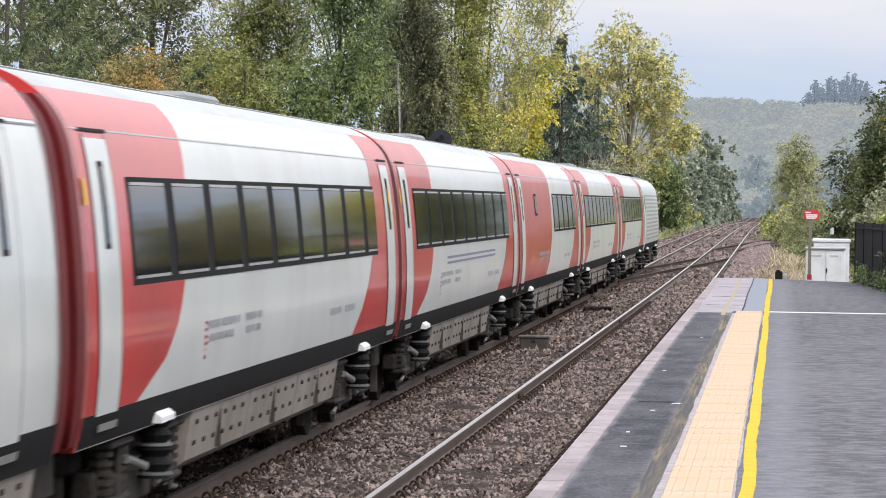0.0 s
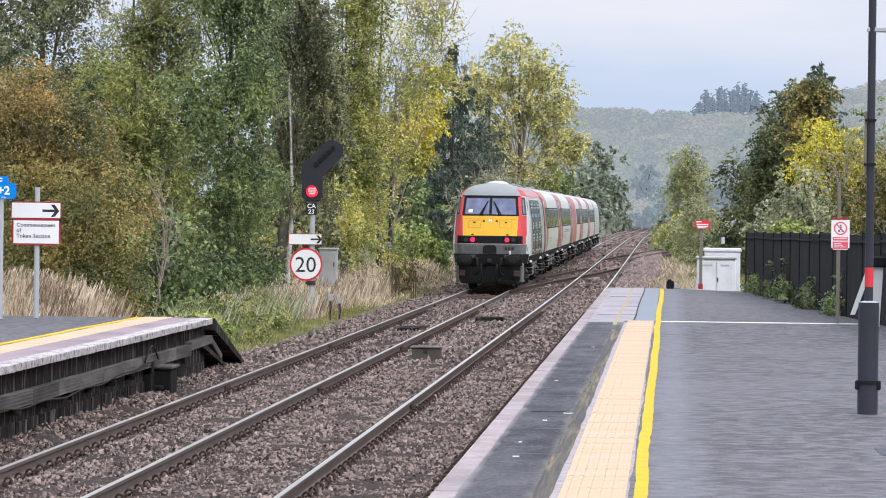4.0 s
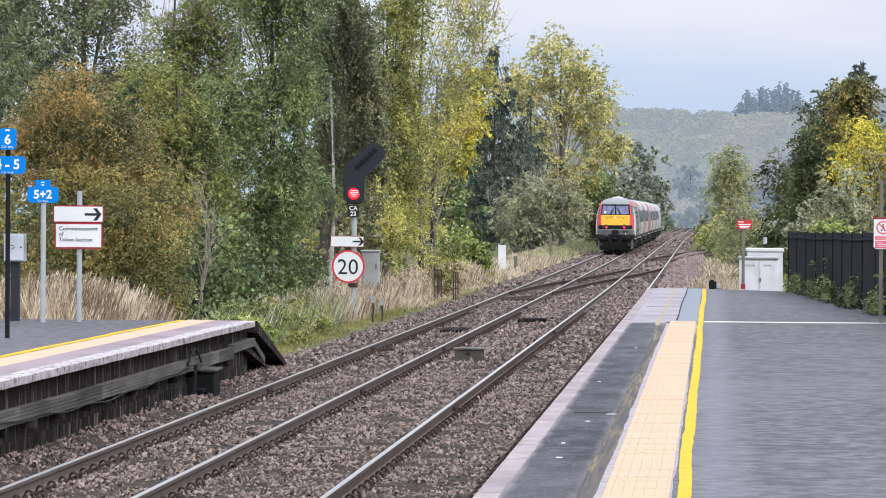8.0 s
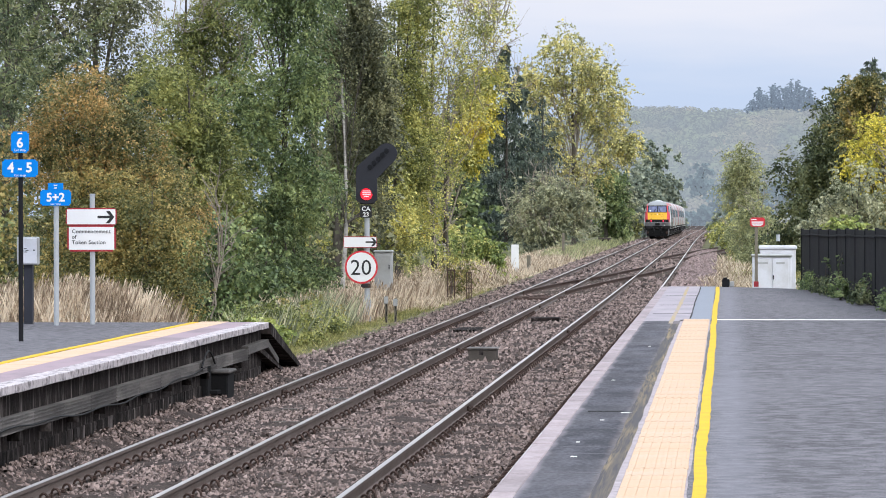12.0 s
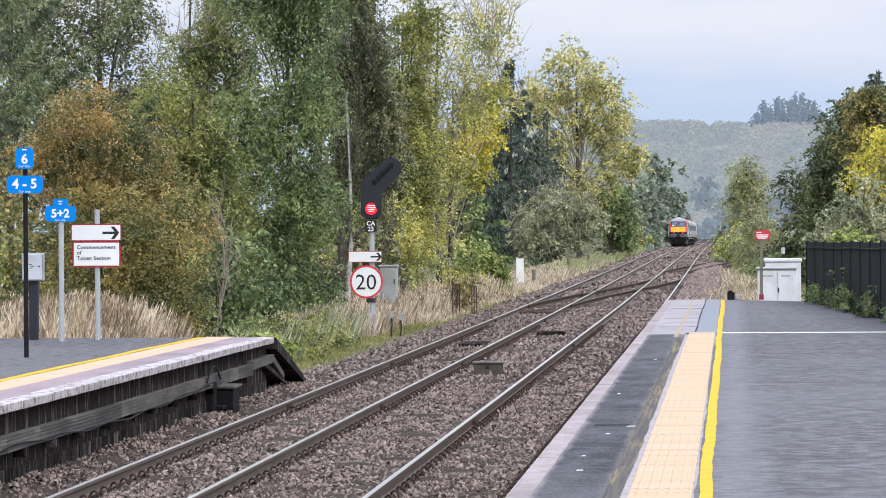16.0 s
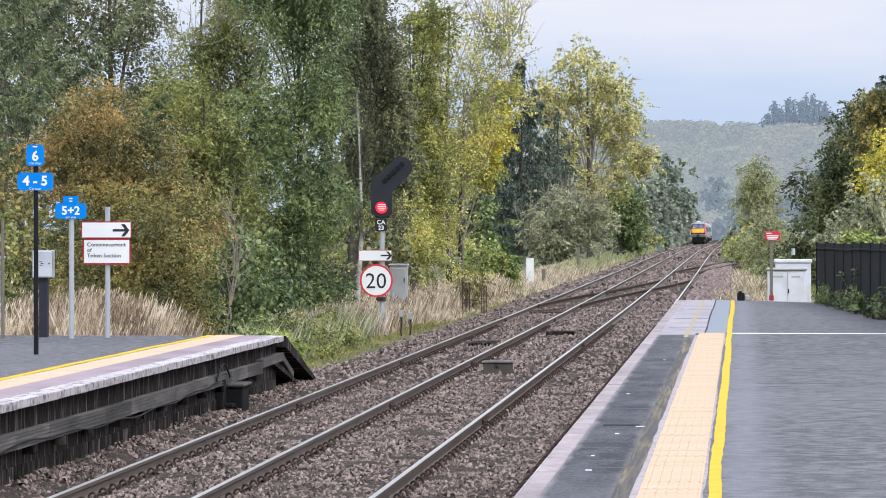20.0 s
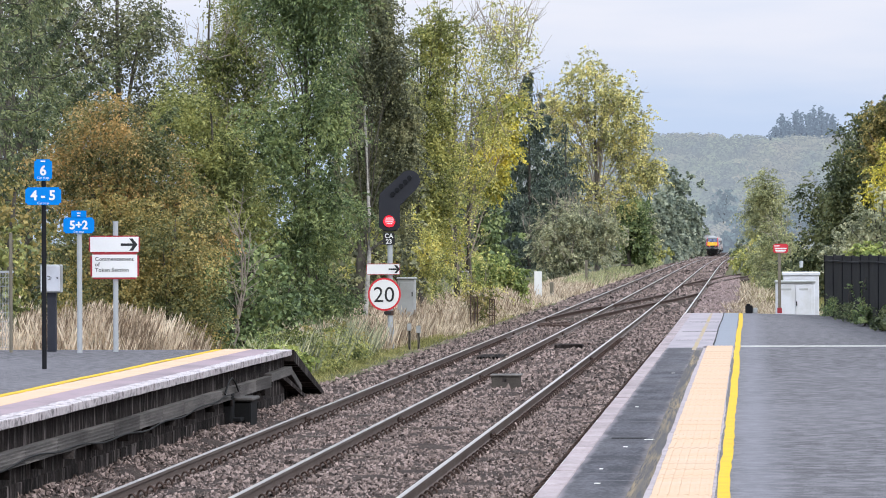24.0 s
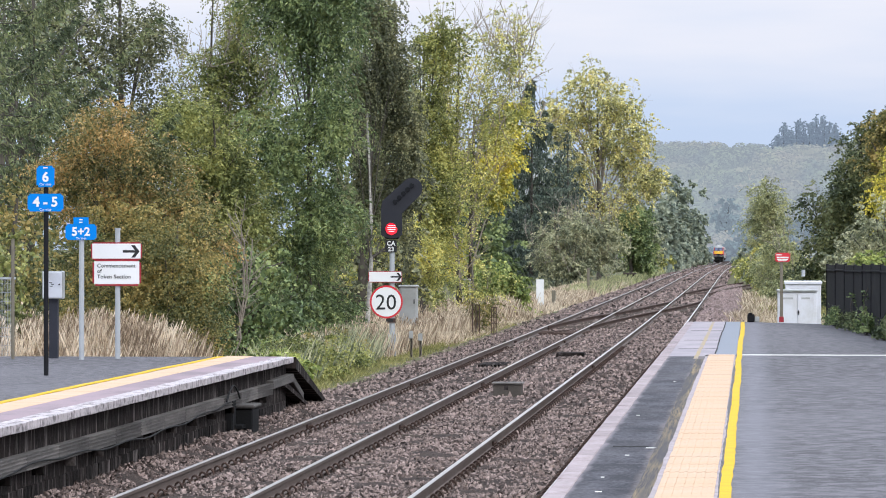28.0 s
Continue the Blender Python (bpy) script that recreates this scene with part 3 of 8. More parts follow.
def swept(name, outline, centre, ys, mat, parent, closed=True):
    """A section of (x, z) carried along centre(y)."""
    n = len(outline)
    vv, ff = [], []
    for y in ys:
        cx, cz = centre(y)
        vv += [(cx + a, y, cz + b) for a, b in outline]
    for j in range(len(ys) - 1):
        for i in range(n if closed else n - 1):
            k = (i + 1) % n
            ff.append((j * n + i, (j + 1) * n + i, (j + 1) * n + k, j * n + k))
    if closed:
        ff += [tuple(range(n)), tuple(range((len(ys) - 1) * n + n - 1, (len(ys) - 1) * n - 1, -1))]
    return raw(name, vv, ff, mat, parent)


rail_ys = [-40, 0, 60] + list(range(110, 460, 14)) + list(range(470, 1250, 30))
PITCH = 0.70
tracks = []
for k, off in enumerate((0.0, SIX)):
    tr = thing("railway_track", (0, 0, 0), ("polished" if k == 0 else "brighter, well-worn") + " steel rails on sleepers in brown ballast", "track", kind="structure")
    tracks.append(tr)
    for side in (-0.7525, 0.7525):
        c = lambda y, s=side, o=off: (line_x(y) + o + s, line_z(y))
        rail = swept("rail", RAIL_OUT, c, rail_ys, RAIL_SIDE, tr)
        swept("running_surface", [(-0.03, -0.006), (0.03, -0.006), (0.03, 0.002), (-0.03, 0.002)], c, rail_ys, RAIL_TOP, rail, )
        # spring clips and chairs at every sleeper
        r = np.random.default_rng(3 + k)
        bm = bmesh.new()
        y = 24.0
        while y < 112:
            cx, cz = c(y)
            for s in (-1, 1):
                box(bm, cx + s * 0.075 - 0.03, cx + s * 0.075 + 0.03, y - 0.075, y + 0.075, cz - 0.165, cz - 0.135)
                arc = [(cx + s * (0.072 + 0.052 * (1 - math.cos(g))), y + 0.03 * math.cos(g), cz - 0.15 + 0.07 * math.sin(g)) for g in np.linspace(0.15, math.pi, 6)]
                for p0, p1 in zip(arc, arc[1:]):
                    rod(bm, p0, p1, 0.0145, seg=5)
            y += PITCH
        tagged(part("rail_clips", bm, RUST, tr, "rusty spring clips and chairs"), kind="stuff")
        # fishplates at the joints
        for yj in ((62.0, 81.0, 117.0) if k == 0 else (57.0, 93.0)):
            cx, cz = c(yj)
            bm = bmesh.new()
            for s in (-1, 1):
                box(bm, cx + s * 0.03 - 0.016, cx + s * 0.03 + 0.016, yj - 0.25, yj + 0.25, cz - 0.12, cz - 0.05, 0.006)
                for q in (-0.18, -0.06, 0.06, 0.18):
                    rod(bm, (cx + s * 0.045, yj + q, cz - 0.085), (cx + s * 0.07, yj + q, cz - 0.085), 0.016, seg=6)
            part("fishplate", bm, RUST, rail)

# the crossover from the left track through the right one to a siding
cross = thing("crossover_track", (0, 0, 0), "rusty diverging rails crossing between the two tracks", "track", kind="structure")


def cross_mid(y):
    """Middle of the crossover between the tracks (136 to 200 m), then of the siding's turnout (228 m on)."""
    if y < 214:
        q = min(max((y - 134) / 66, 0), 1)
        return line_x(y) + SIX * q * q * (3 - 2 * q) * 0.5 + SIX * q * 0.5, line_z(y)
    q = max((y - 226) / 70, 0)
    return line_x(y) + SIX + 3.4 * q ** 1.25, line_z(y)


for a, b in ((136, 200), (230, 300)):
    for side in (-0.7525, 0.7525):
        swept("rail", RAIL_OUT, lambda y, s=side: (cross_mid(y)[0] + s, cross_mid(y)[1] + 0.004), list(np.arange(a, b, 4.0)) + [b], RUST, cross)
        swept("running_surface", [(-0.022, -0.001), (0.022, -0.001), (0.022, 0.008), (-0.022, 0.008)], lambda y, s=side: (cross_mid(y)[0] + s, cross_mid(y)[1] + 0.003), list(np.arange(a, b, 4.0)) + [b], RAIL_SIDE, cross)
        swept("check_rail", RAIL_OUT, lambda y, s=side: (cross_mid(y)[0] + s * 0.86, cross_mid(y)[1] + 0.001), list(np.arange(a + 22, a + 46, 4.0)), RUST, cross)
for yj in (130.0, 236.0):
    bm = bmesh.new()
    cx = cross_mid(yj)[0]
    for q in range(5):
        box(bm, cx - 1.0, cx + 0.9, yj + q * 0.72 - 0.1, yj + q * 0.72 + 0.1, -0.18, -0.11, 0.01)
        box(bm, cx - 0.45 + 0.1 * q, cx - 0.2 + 0.1 * q, yj + q * 0.72 + 0.15, yj + q * 0.72 + 0.55, -0.2, -0.07, 0.02)
    part("point_stretcher", bm, RUST, cross, "dark point machinery between the rails")
for a, b in ((139, 196), (232, 292)):
    for yy in np.arange(a, b, 1.4):
        cx, cz = cross_mid(yy)
        part("sleeper", one_box(cx - 1.3, cx + 1.3, yy - 0.14, yy + 0.14, cz - 0.25, cz - 0.135, 0.01), SLEEPER, cross)
tagged(cross, kind="structure")


# ---- the platform under the camera ----
platform = thing("platform_right", (0, 0, 0), "long grey asphalt station platform with a yellow line", "platform", kind="structure")
WIDE = [(-40, 9.0), (30, 7.5), (60, 4.35), (70, 3.72), (82, 3.0), (92, 2.35), (99, 1.9)]


def right_edge(y):
    return float(np.interp(y, [w[0] for w in WIDE], [w[1] for w in WIDE]))


ys = [-40, 0, 20, 40, 55, 68.3]
top = PLAT - 0.006
vv = []
for y in ys:
    vv += [(-0.255, y, top), (right_edge(y), y, top), (right_edge(y), y, -0.5), (-0.255, y, -0.5)]
ff = []
for j in range(len(ys) - 1):
    a, b = j * 4, j * 4 + 4
    ff += [(a, a + 1, b + 1, b), (a + 1, a + 2, b + 2, b + 1)]
surface = raw("asphalt_surface", vv, ff, ASPHALT, platform)
ys2 = [68.3, 76, 84, 92, END_R]
vv = []
for y in ys2:
    vv += [(-0.255, y, top), (right_edge(y), y, top - 0.002 * (y - 68)), (right_edge(y), y, -0.5), (-0.255, y, -0.5)]
ff = []
for j in range(len(ys2) - 1):
    a, b = j * 4, j * 4 + 4
    ff += [(a, a + 1, b + 1, b), (a + 1, a + 2, b + 2, b + 1)]
ff.append((len(ys2) * 4 - 4, len(ys2) * 4 - 3, len(ys2) * 4 - 2, len(ys2) * 4 - 1))
raw("asphalt_surface", vv, ff, ASPHALT, platform)
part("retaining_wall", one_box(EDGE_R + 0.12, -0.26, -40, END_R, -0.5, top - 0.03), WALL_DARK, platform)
part("edge_strip", one_box(EDGE_R + 0.165, -0.6, -40, 67.6, top - 0.03, top), ASPHALT_EDGE, platform, "dark asphalt strip behind the coping")
part("line_bed", one_box(-0.6, -0.255, -40, 68.4, top - 0.03, top), ASPHALT, platform)
wavy_strip("mortar_bed", 18, 68.4, -0.795, -0.262, 0.012, top + 0.002, GROUT, platform, step=0.4, seed=6)
wavy_strip("worn_line", 20, 66, -0.92, -0.79, 0.012, top + 0.003, WORN_YELLOW, platform, "older, mostly worn-off yellow line", seed=3)
wavy_strip("worn_line", 66, 98, -0.97, -0.9, 0.008, top + 0.006, OLD_YELLOW, platform, "older yellow line on the end paving", step=1.5, seed=4)
wavy_strip("yellow_line", 20, 97.9, -0.238, -0.142, 0.012, top + 0.004, YELLOW_LINE, platform, "bright yellow safety line", seed=5)
part("white_line", one_box(-0.14, right_edge(68.4) - 0.15, 68.3, 68.72, top - 0.02, top + 0.004), WHITE_LINE, platform, "white line across the platform")
part("end_slab", one_box(EDGE_R + 0.165, -0.62, 67.6, END_R, top - 0.05, top + 0.002), SLAB_GREY, platform, "pale pinkish paving at the platform end")
part("end_slab", one_box(-0.62, -0.25, 68.45, END_R, top - 0.05, top), SLAB_BLUE, platform, "blue-grey repaired strip")
for yb in (72.5, 79.0, 88.0):
    part("paving_joint", one_box(EDGE_R + 0.25, -0.63, yb, yb + 0.14, top - 0.02, top + 0.0045), ASPHALT_EDGE, platform)
wavy_strip("repair_seam", 68.5, 98, -0.64, -0.615, 0.012, top + 0.004, T_BLACK, platform, "dark crooked seam between the slabs", step=1.6, seed=8)


def slab_mesh(name, sx, sy, sz, mat, ridges=0):
    bm = one_box(0, sx, 0, sy, -sz, 0, 0.002 if ridges else 0.006)
    for i in range(ridges):
        x = sx * (i + 0.5) / ridges
        box(bm, x - 0.015, x + 0.015, 0.0, sy, -0.002, 0.006)
    me = bpy.data.meshes.new(name)
    bm.to_mesh(me)
    bm.free()
    me.materials.append(mat)
    return me


def lay(me, name, parent, x, y, z, rng, tilt=0.25):
    ob = new(name, me)
    ob.parent = parent
    ob.matrix_basis = pose(x + rng.uniform(-0.003, 0.003), y, z + rng.uniform(-0.002, 0.002), rng.uniform(-tilt, tilt), rng.uniform(-tilt, tilt), rng.uniform(-0.15, 0.15))
    return ob


rng = random.Random(4)
tact_me = slab_mesh("tactile_slab", 0.455, 0.4, 0.05, TACTILE, ridges=6)
y = 22.0
while y < 68.0:
    lay(tact_me, "tactile_slab", platform, -0.735, y, PLAT + 0.006, rng, 0.05)
    y += 0.4
cop_me = slab_mesh("coping_slab", 0.17, 0.905, 0.09, COPING)
y = 20.0
while y < END_R - 0.9:
    lay(cop_me, "coping_slab", platform, EDGE_R + rng.uniform(-0.004, 0.002), y, PLAT + 0.002, rng)
    y += 0.915
# cracks and patches on the asphalt edge strip
for yb, x0, x1 in ((30.3, -1.22, -1.17), (35.6, -1.16, -1.12), (36.9, -1.0, -0.9), (44.0, -1.3, -1.26), (55.0, -1.1, -1.06), (32.2, -1.25, -1.22)):
    part("paint_fleck", one_box(x0, x1, yb, yb + 0.09, top - 0.01, top + 0.003), WHITE_LINE, platform)
y = 25.4
while y < 67:
    x0 = EDGE_R + rng.uniform(0.2, 0.42)
    ob = part("joint_line", one_box(x0, min(x0 + rng.uniform(0.25, 0.62), -0.88), -0.03, 0.03, top - 0.02, top + 0.0015), PATCH_LINE, platform)
    ob.matrix_basis = pose(0, y, 0, 0, 0, rng.uniform(-0.6, 0.6))
    y += rng.choice((0.9, 1.3, 1.8, 2.2))
for yb, x0, x1 in ((57.5, 0.5, 3.4), (61.2, -0.1, 2.2), (52.0, 0.9, 4.2), (64.5, 1.2, 3.6), (47.0, 0.2, 1.8), (42.5, 1.0, 2.9)):
    part("joint_line", one_box(x0, x1, yb, yb + 0.12, top - 0.02, top + 0.0015), PATCH_LINE, platform)
part("patch_joint", one_box(EDGE_R + 0.28, -0.98, 37.1, 37.3, top - 0.02, top + 0.003), T_BLACK, platform)
part("drain_cover", one_box(1.72, 2.0, 31.2, 32.2, top - 0.02, top + 0.003), CHARCOAL, platform)

# ---- the platform across the tracks ----
far_plat = thing("platform_left", (0, 0, 0), "opposite platform with worn white edge and near-black wall", "platform", kind="structure")
L_END = 66.7
part("asphalt_surface", one_box(-16.5, -9.28, -10, L_END - 0.1, -0.4, PLAT - 0.004), ASPHALT, far_plat)
part("paving", one_box(-8.68, EDGE_L - 0.22, -10, L_END, PLAT - 0.1, PLAT), PAVER_PINK, far_plat, "pinkish paving behind the coping")
part("mortar_bed", one_box(-9.28, -8.68, -10, L_END, PLAT - 0.1, PLAT - 0.006), GROUT, far_plat)
wavy_strip("yellow_line", 28, L_END - 0.2, -9.3, -9.17, 0.03, PLAT + 0.006, YELLOW_LINE, far_plat, "yellow safety line", seed=9)
part("retaining_wall", one_box(-9.3, EDGE_L - 0.16, -10, L_END, -0.55, PLAT - 0.11), WALL_DARK, far_plat, "near-black wall below the platform edge")
plain_me = slab_mesh("tactile_slab", 0.475, 0.398, 0.05, TACTILE)
y = 30.0
while y < L_END - 0.2:
    lay(plain_me, "tactile_slab", far_plat, -9.14, y, PLAT + 0.004, rng, 0.1)
    y += 0.4
cop2 = slab_mesh("coping_slab", 0.27, 0.912, 0.1, COPING_WHITE)
y = 28.0
while y < L_END - 0.5:
    lay(cop2, "coping_slab", far_plat, EDGE_L - 0.26 + rng.uniform(-0.008, 0.008), y, PLAT + 0.003, rng)
    y += 0.915
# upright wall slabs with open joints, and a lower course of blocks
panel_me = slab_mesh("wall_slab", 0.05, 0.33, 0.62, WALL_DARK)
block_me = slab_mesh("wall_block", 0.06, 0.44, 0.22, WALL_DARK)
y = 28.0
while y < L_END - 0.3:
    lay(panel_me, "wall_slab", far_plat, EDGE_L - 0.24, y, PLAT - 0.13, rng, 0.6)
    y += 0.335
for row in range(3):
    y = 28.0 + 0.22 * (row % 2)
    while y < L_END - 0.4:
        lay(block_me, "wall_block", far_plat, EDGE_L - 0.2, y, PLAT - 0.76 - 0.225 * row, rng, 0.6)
        y += 0.447
# sloping end of the platform: a slim kerb, a strut below it and dark boards behind
def slope_beam(name, x0, x1, ya, za, yb, zb, drop, label=""):
    bm = bmesh.new()
    prism(bm, [(ya, za), (yb, zb), (yb - 0.25, zb - drop * 0.2), (ya, za - drop)], -x1, -x0)
    bm.transform(pose(0, 0, 0, 0, 0, 90))
    return part(name, bm, WALL_DARK, far_plat, label)


slope_beam("ramp_edge", -8.27, EDGE_L + 0.02, L_END - 0.05, PLAT - 0.005, 71.4, -0.02, 0.2, "dark sloping kerb of the platform ramp")
slope_beam("ramp_strut", -8.16, EDGE_L - 0.06, L_END - 1.2, 0.56, 69.6, -0.06, 0.1)
y = L_END
k = 0
while y < 70.4:
    h = PLAT - 0.2 - (y - L_END) * 0.2
    b = part("ramp_board", one_box(-8.26, -8.2, 0, 0.325, -0.3, h), WALL_DARK, far_plat)
    b.matrix_basis = pose(0, y, 0, 0, 0, 0.8 * (-1) ** k)
    y += 0.335
    k += 1
bm = bmesh.new()
vs = [bm.verts.new(v) for v in ((-16.5, L_END - 0.1, PLAT - 0.01), (-8.27, L_END - 0.1, PLAT - 0.01), (-8.27, 71.6, -0.06), (-16.5, 71.6, -0.06), (-16.5, L_END - 0.1, -0.6), (-8.27, L_END - 0.1, -0.6), (-8.27, 71.6, -0.6), (-16.5, 71.6, -0.6))]
for q in ((0, 1, 2, 3), (4, 7, 6, 5), (0, 4, 5, 1), (3, 2, 6, 7), (1, 5, 6, 2), (0, 3, 7, 4)):
    bm.faces.new([vs[i] for i in q])
part("ramp", bm, ASPHALT, far_plat)
# the cable duct along the wall on brackets
duct = thing("cable_duct", (EDGE_L - 0.1, 28, 0.45), "weathered grey cable troughing bracketed to the platform wall", "cable duct")
y = 0.0
while y < 34.5:
    z = 0.006 * math.sin(y * 0.23)
    b = one_box(-0.1, 0.05, 0, 1.985, -0.095, 0.085, 0.006)
    for q in (-0.09, -0.045, 0.0, 0.045, 0.08):
        box(b, 0.045, 0.06, 0.0, 1.985, q - 0.006, q + 0.006)
    seg = part("trough", b, DUCT, duct)
    seg.matrix_basis = pose(0, y, z, math.degrees(math.atan(0.006 * 0.23 * math.cos((y + 1) * 0.23))) + rng.uniform(-0.15, 0.15))
    part("bracket", one_box(-0.16, 0.08, y + 0.9, y + 0.97, z - 0.2, z - 0.1), WALL_DARK, duct)
    y += 2.0
tail = part("trough", one_box(-0.1, 0.06, 0, 2.9, -0.07, 0.08, 0.012), DUCT, duct)
tail.matrix_basis = pose(0, 36.0, 0.05, 0.5)
tail = part("trough", one_box(-0.1, 0.05, 0, 1.6, -0.07, 0.06, 0.012), DUCT, duct)
tail.matrix_basis = pose(0, 38.9, 0.07, -13)
pts = [(0.09, y, 0.015 * math.sin(y * 0.23) - 0.02 - 0.09 * abs(math.sin(y * 0.21)) + 0.02 * math.sin(y * 1.9)) for y in np.arange(0, 31, 0.5)]
bm = bmesh.new()
for a, b in zip(pts, pts[1:]):
    rod(bm, a, b, 0.012, seg=5)
part("cable", bm, RUBBER, duct, "loose black cable sagging along the duct")
pts = [(0.09, 30.0 + 0.1 * k, 0.02 + 0.22 * math.sin(k * 0.21)) for k in range(16)]
bm = bmesh.new()
for a, b in zip(pts, pts[1:]):
    rod(bm, a, b, 0.016, seg=5)
part("cable", bm, RUBBER, duct, "black cable looping over the joint box")
stump = thing("cable_joint_box", (EDGE_L + 0.12, 60.0, -0.3), "black cable joint box by the platform wall", "box")
part("back_post", one_box(-0.36, -0.16, -1.1, -0.7, 0.1, 0.76, 0.02), T_BLACK, stump)
part("body", one_box(-0.34, 0.06, -0.45, 0.35, 0.1, 0.6, 0.02), T_BLACK, stump)
part("lid", one_box(-0.36, 0.1, -0.5, 0.4, 0.6, 0.66, 0.02), DUCT, stump, "grey lid")
part("shelf", one_box(-0.36, -0.04, -0.9, -0.45, 0.3, 0.36, 0.01), T_BLACK, stump)

# ---- signs, signal and trackside things ----
def board(name, w, h, at, mat, parent, label="", border=None, rim=0.03, r=0.03, thick=0.012):
    """A sign plate facing the camera's end of the line; at is its centre in the parent's space."""
    x, y, z = at
    bm = one_box(x - w / 2, x + w / 2, y - thick, y, z - h / 2, z + h / 2)
    vert = [e for e in bm.edges if abs(e.verts[0].co.y - e.verts[1].co.y) > thick / 2]
    bmesh.ops.bevel(bm, geom=vert, offset=min(r, h * 0.3), segments=3, affect="EDGES")
    ob = part(name, bm, border or mat, parent, label)
    if border:
        bm = one_box(x - w / 2 + rim, x + w / 2 - rim, y - thick - 0.004, y - thick, z - h / 2 + rim, z + h / 2 - rim)
        part("face", bm, mat, ob)
    return ob


def arrow(at, length, h, mat, parent):
    x, y, z = at
    t = h * 0.2
    bm = bmesh.new()
    prism(bm, [(x, z - t / 2), (x + length * 0.72, z - t / 2), (x + length * 0.5, z - h / 2), (x + length * 0.72, z - h / 2), (x + length, z), (x + length * 0.72, z + h / 2), (x + length * 0.5, z + h / 2), (x + length * 0.72, z + t / 2), (x, z + t / 2)], y - 0.003, y)
    return part("arrow", bm, mat, parent, "black arrow")


def bars(rows, mat, parent, y, name="print_bar"):
    for x, z, w, h in rows:
        part(name, one_box(x - w / 2, x + w / 2, y - 0.003, y, z - h / 2, z + h / 2), mat, parent)


# car stop signs on the far platform
s = thing("car_stop_sign", (-10.48, 56.7, PLAT), "two blue car stop plates on a black post", "sign")
part("post", one_rod((0, 0, 0), (0, 0, 3.12), 0.036, 0.036, seg=12), BLACK_PAINT, s)
p = board("plate", 0.27, 0.32, (0, -0.045, 2.97), SIGN_BLUE, s, "blue plate reading 6")
letters("6", 0.2, (0, -0.059, 2.895), SIGN_WHITE, p, bold=0.006)
letters("Car stop", 0.05, (0, -0.059, 2.838), SIGN_WHITE, p)
bars([(0, 3.1, 0.07, 0.02)], SIGN_WHITE, p, -0.058)
p = board("plate", 0.54, 0.265, (0.0, -0.045, 2.58), SIGN_BLUE, s, "blue plate reading 4 - 5")
letters("4 - 5", 0.2, (0, -0.059, 2.525), SIGN_WHITE, p, bold=0.006)
letters("Car stop", 0.05, (0, -0.059, 2.46), SIGN_WHITE, p)
s = thing("car_stop_sign", (-11.33, 64.6, PLAT), "stepped blue car stop plate on a grey post", "sign")
part("post", one_rod((0, 0, 0), (0, 0, 2.42), 0.045, seg=12), GALV, s)
p = board("plate", 0.53, 0.27, (0, -0.055, 2.17), SIGN_BLUE, s, "blue plate reading 5+2")
part("plate_top", one_box(-0.13, 0.13, -0.067, -0.055, 2.3, 2.42), SIGN_BLUE, p)
letters("5+2", 0.2, (0, -0.069, 2.11), SIGN_WHITE, p, bold=0.006)
letters("Car stop", 0.05, (0, -0.069, 2.048), SIGN_WHITE, p)
bars([(0, 2.38, 0.06, 0.018), (0, 2.335, 0.05, 0.018)], SIGN_WHITE, p, -0.068)
# token section sign
s = thing("token_section_sign", (-10.81, 65.2, PLAT), "white red-bordered token section sign on a grey post", "sign")
part("post", one_rod((0, 0, 0), (0, 0, 2.22), 0.045, seg=12), GALV, s)
part("post_cap", one_rod((0, 0, 2.21), (0, 0, 2.24), 0.05, seg=12), GALV, s)
p = board("arrow_plate", 0.88, 0.3, (-0.01, -0.055, 1.845), SIGN_WHITE, s, "white plate with a black arrow", SIGN_MAROON, 0.022)
arrow((0.1, -0.071, 1.84), 0.29, 0.21, INK, p)
p = board("word_plate", 0.84, 0.45, (-0.005, -0.055, 1.475), SIGN_WHITE, s, "white plate with black words", SIGN_MAROON, 0.03, 0.05)
for k, line in enumerate(("Commencement", "of", "Token Section")):
    letters(line, 0.094, (-0.345, -0.073, 1.565 - k * 0.094), INK, p, align="LEFT", gap=1.06, bold=0.001)
# equipment cabinet on a post, and the mesh panel
s = thing("post_cabinet", (-11.97, 65.5, PLAT), "white electrical cabinet on a dark post", "cabinet")
part("post", one_box(-0.075, 0.075, -0.06, 0.06, 0, 1.3), CHARCOAL, s)
b = part("body", one_box(-0.18, 0.18, -0.14, 0.08, 1.02, 1.5, 0.015), CABINET_GREY, s)
part("door", one_box(-0.165, 0.165, -0.152, -0.14, 1.04, 1.48, 0.006), CABINET_WHITE, b)
part("lock", one_rod((0.12, -0.165, 1.27), (0.12, -0.15, 1.27), 0.014, seg=8), BLACK_PAINT, b)
bars([(-0.03, 1.3, 0.05, 0.012), (0.0, 1.27, 0.05, 0.012), (-0.02, 1.24, 0.05, 0.012)], INK, b, -0.153)
s = thing("mesh_panel", (-12.86, 65.0, PLAT), "grey steel mesh fence panel", "fence")
part("post", one_rod((0.27, 0, 0), (0.27, 0, 2.05), 0.03, seg=8), WOOD_GREY, s)
part("frame", one_box(-0.9, 0.32, -0.015, 0.015, 1.36, 1.4), GALV, s)
for k in range(44):
    part("wire", one_box(-0.88 + k * 0.027, -0.876 + k * 0.027, -0.006, 0.002, 0.05, 1.36), GALV, s)
for k in range(9):
    part("wire", one_box(-0.9, 0.3, -0.009, -0.006, 0.08 + k * 0.15, 0.086 + k * 0.15), GALV, s)

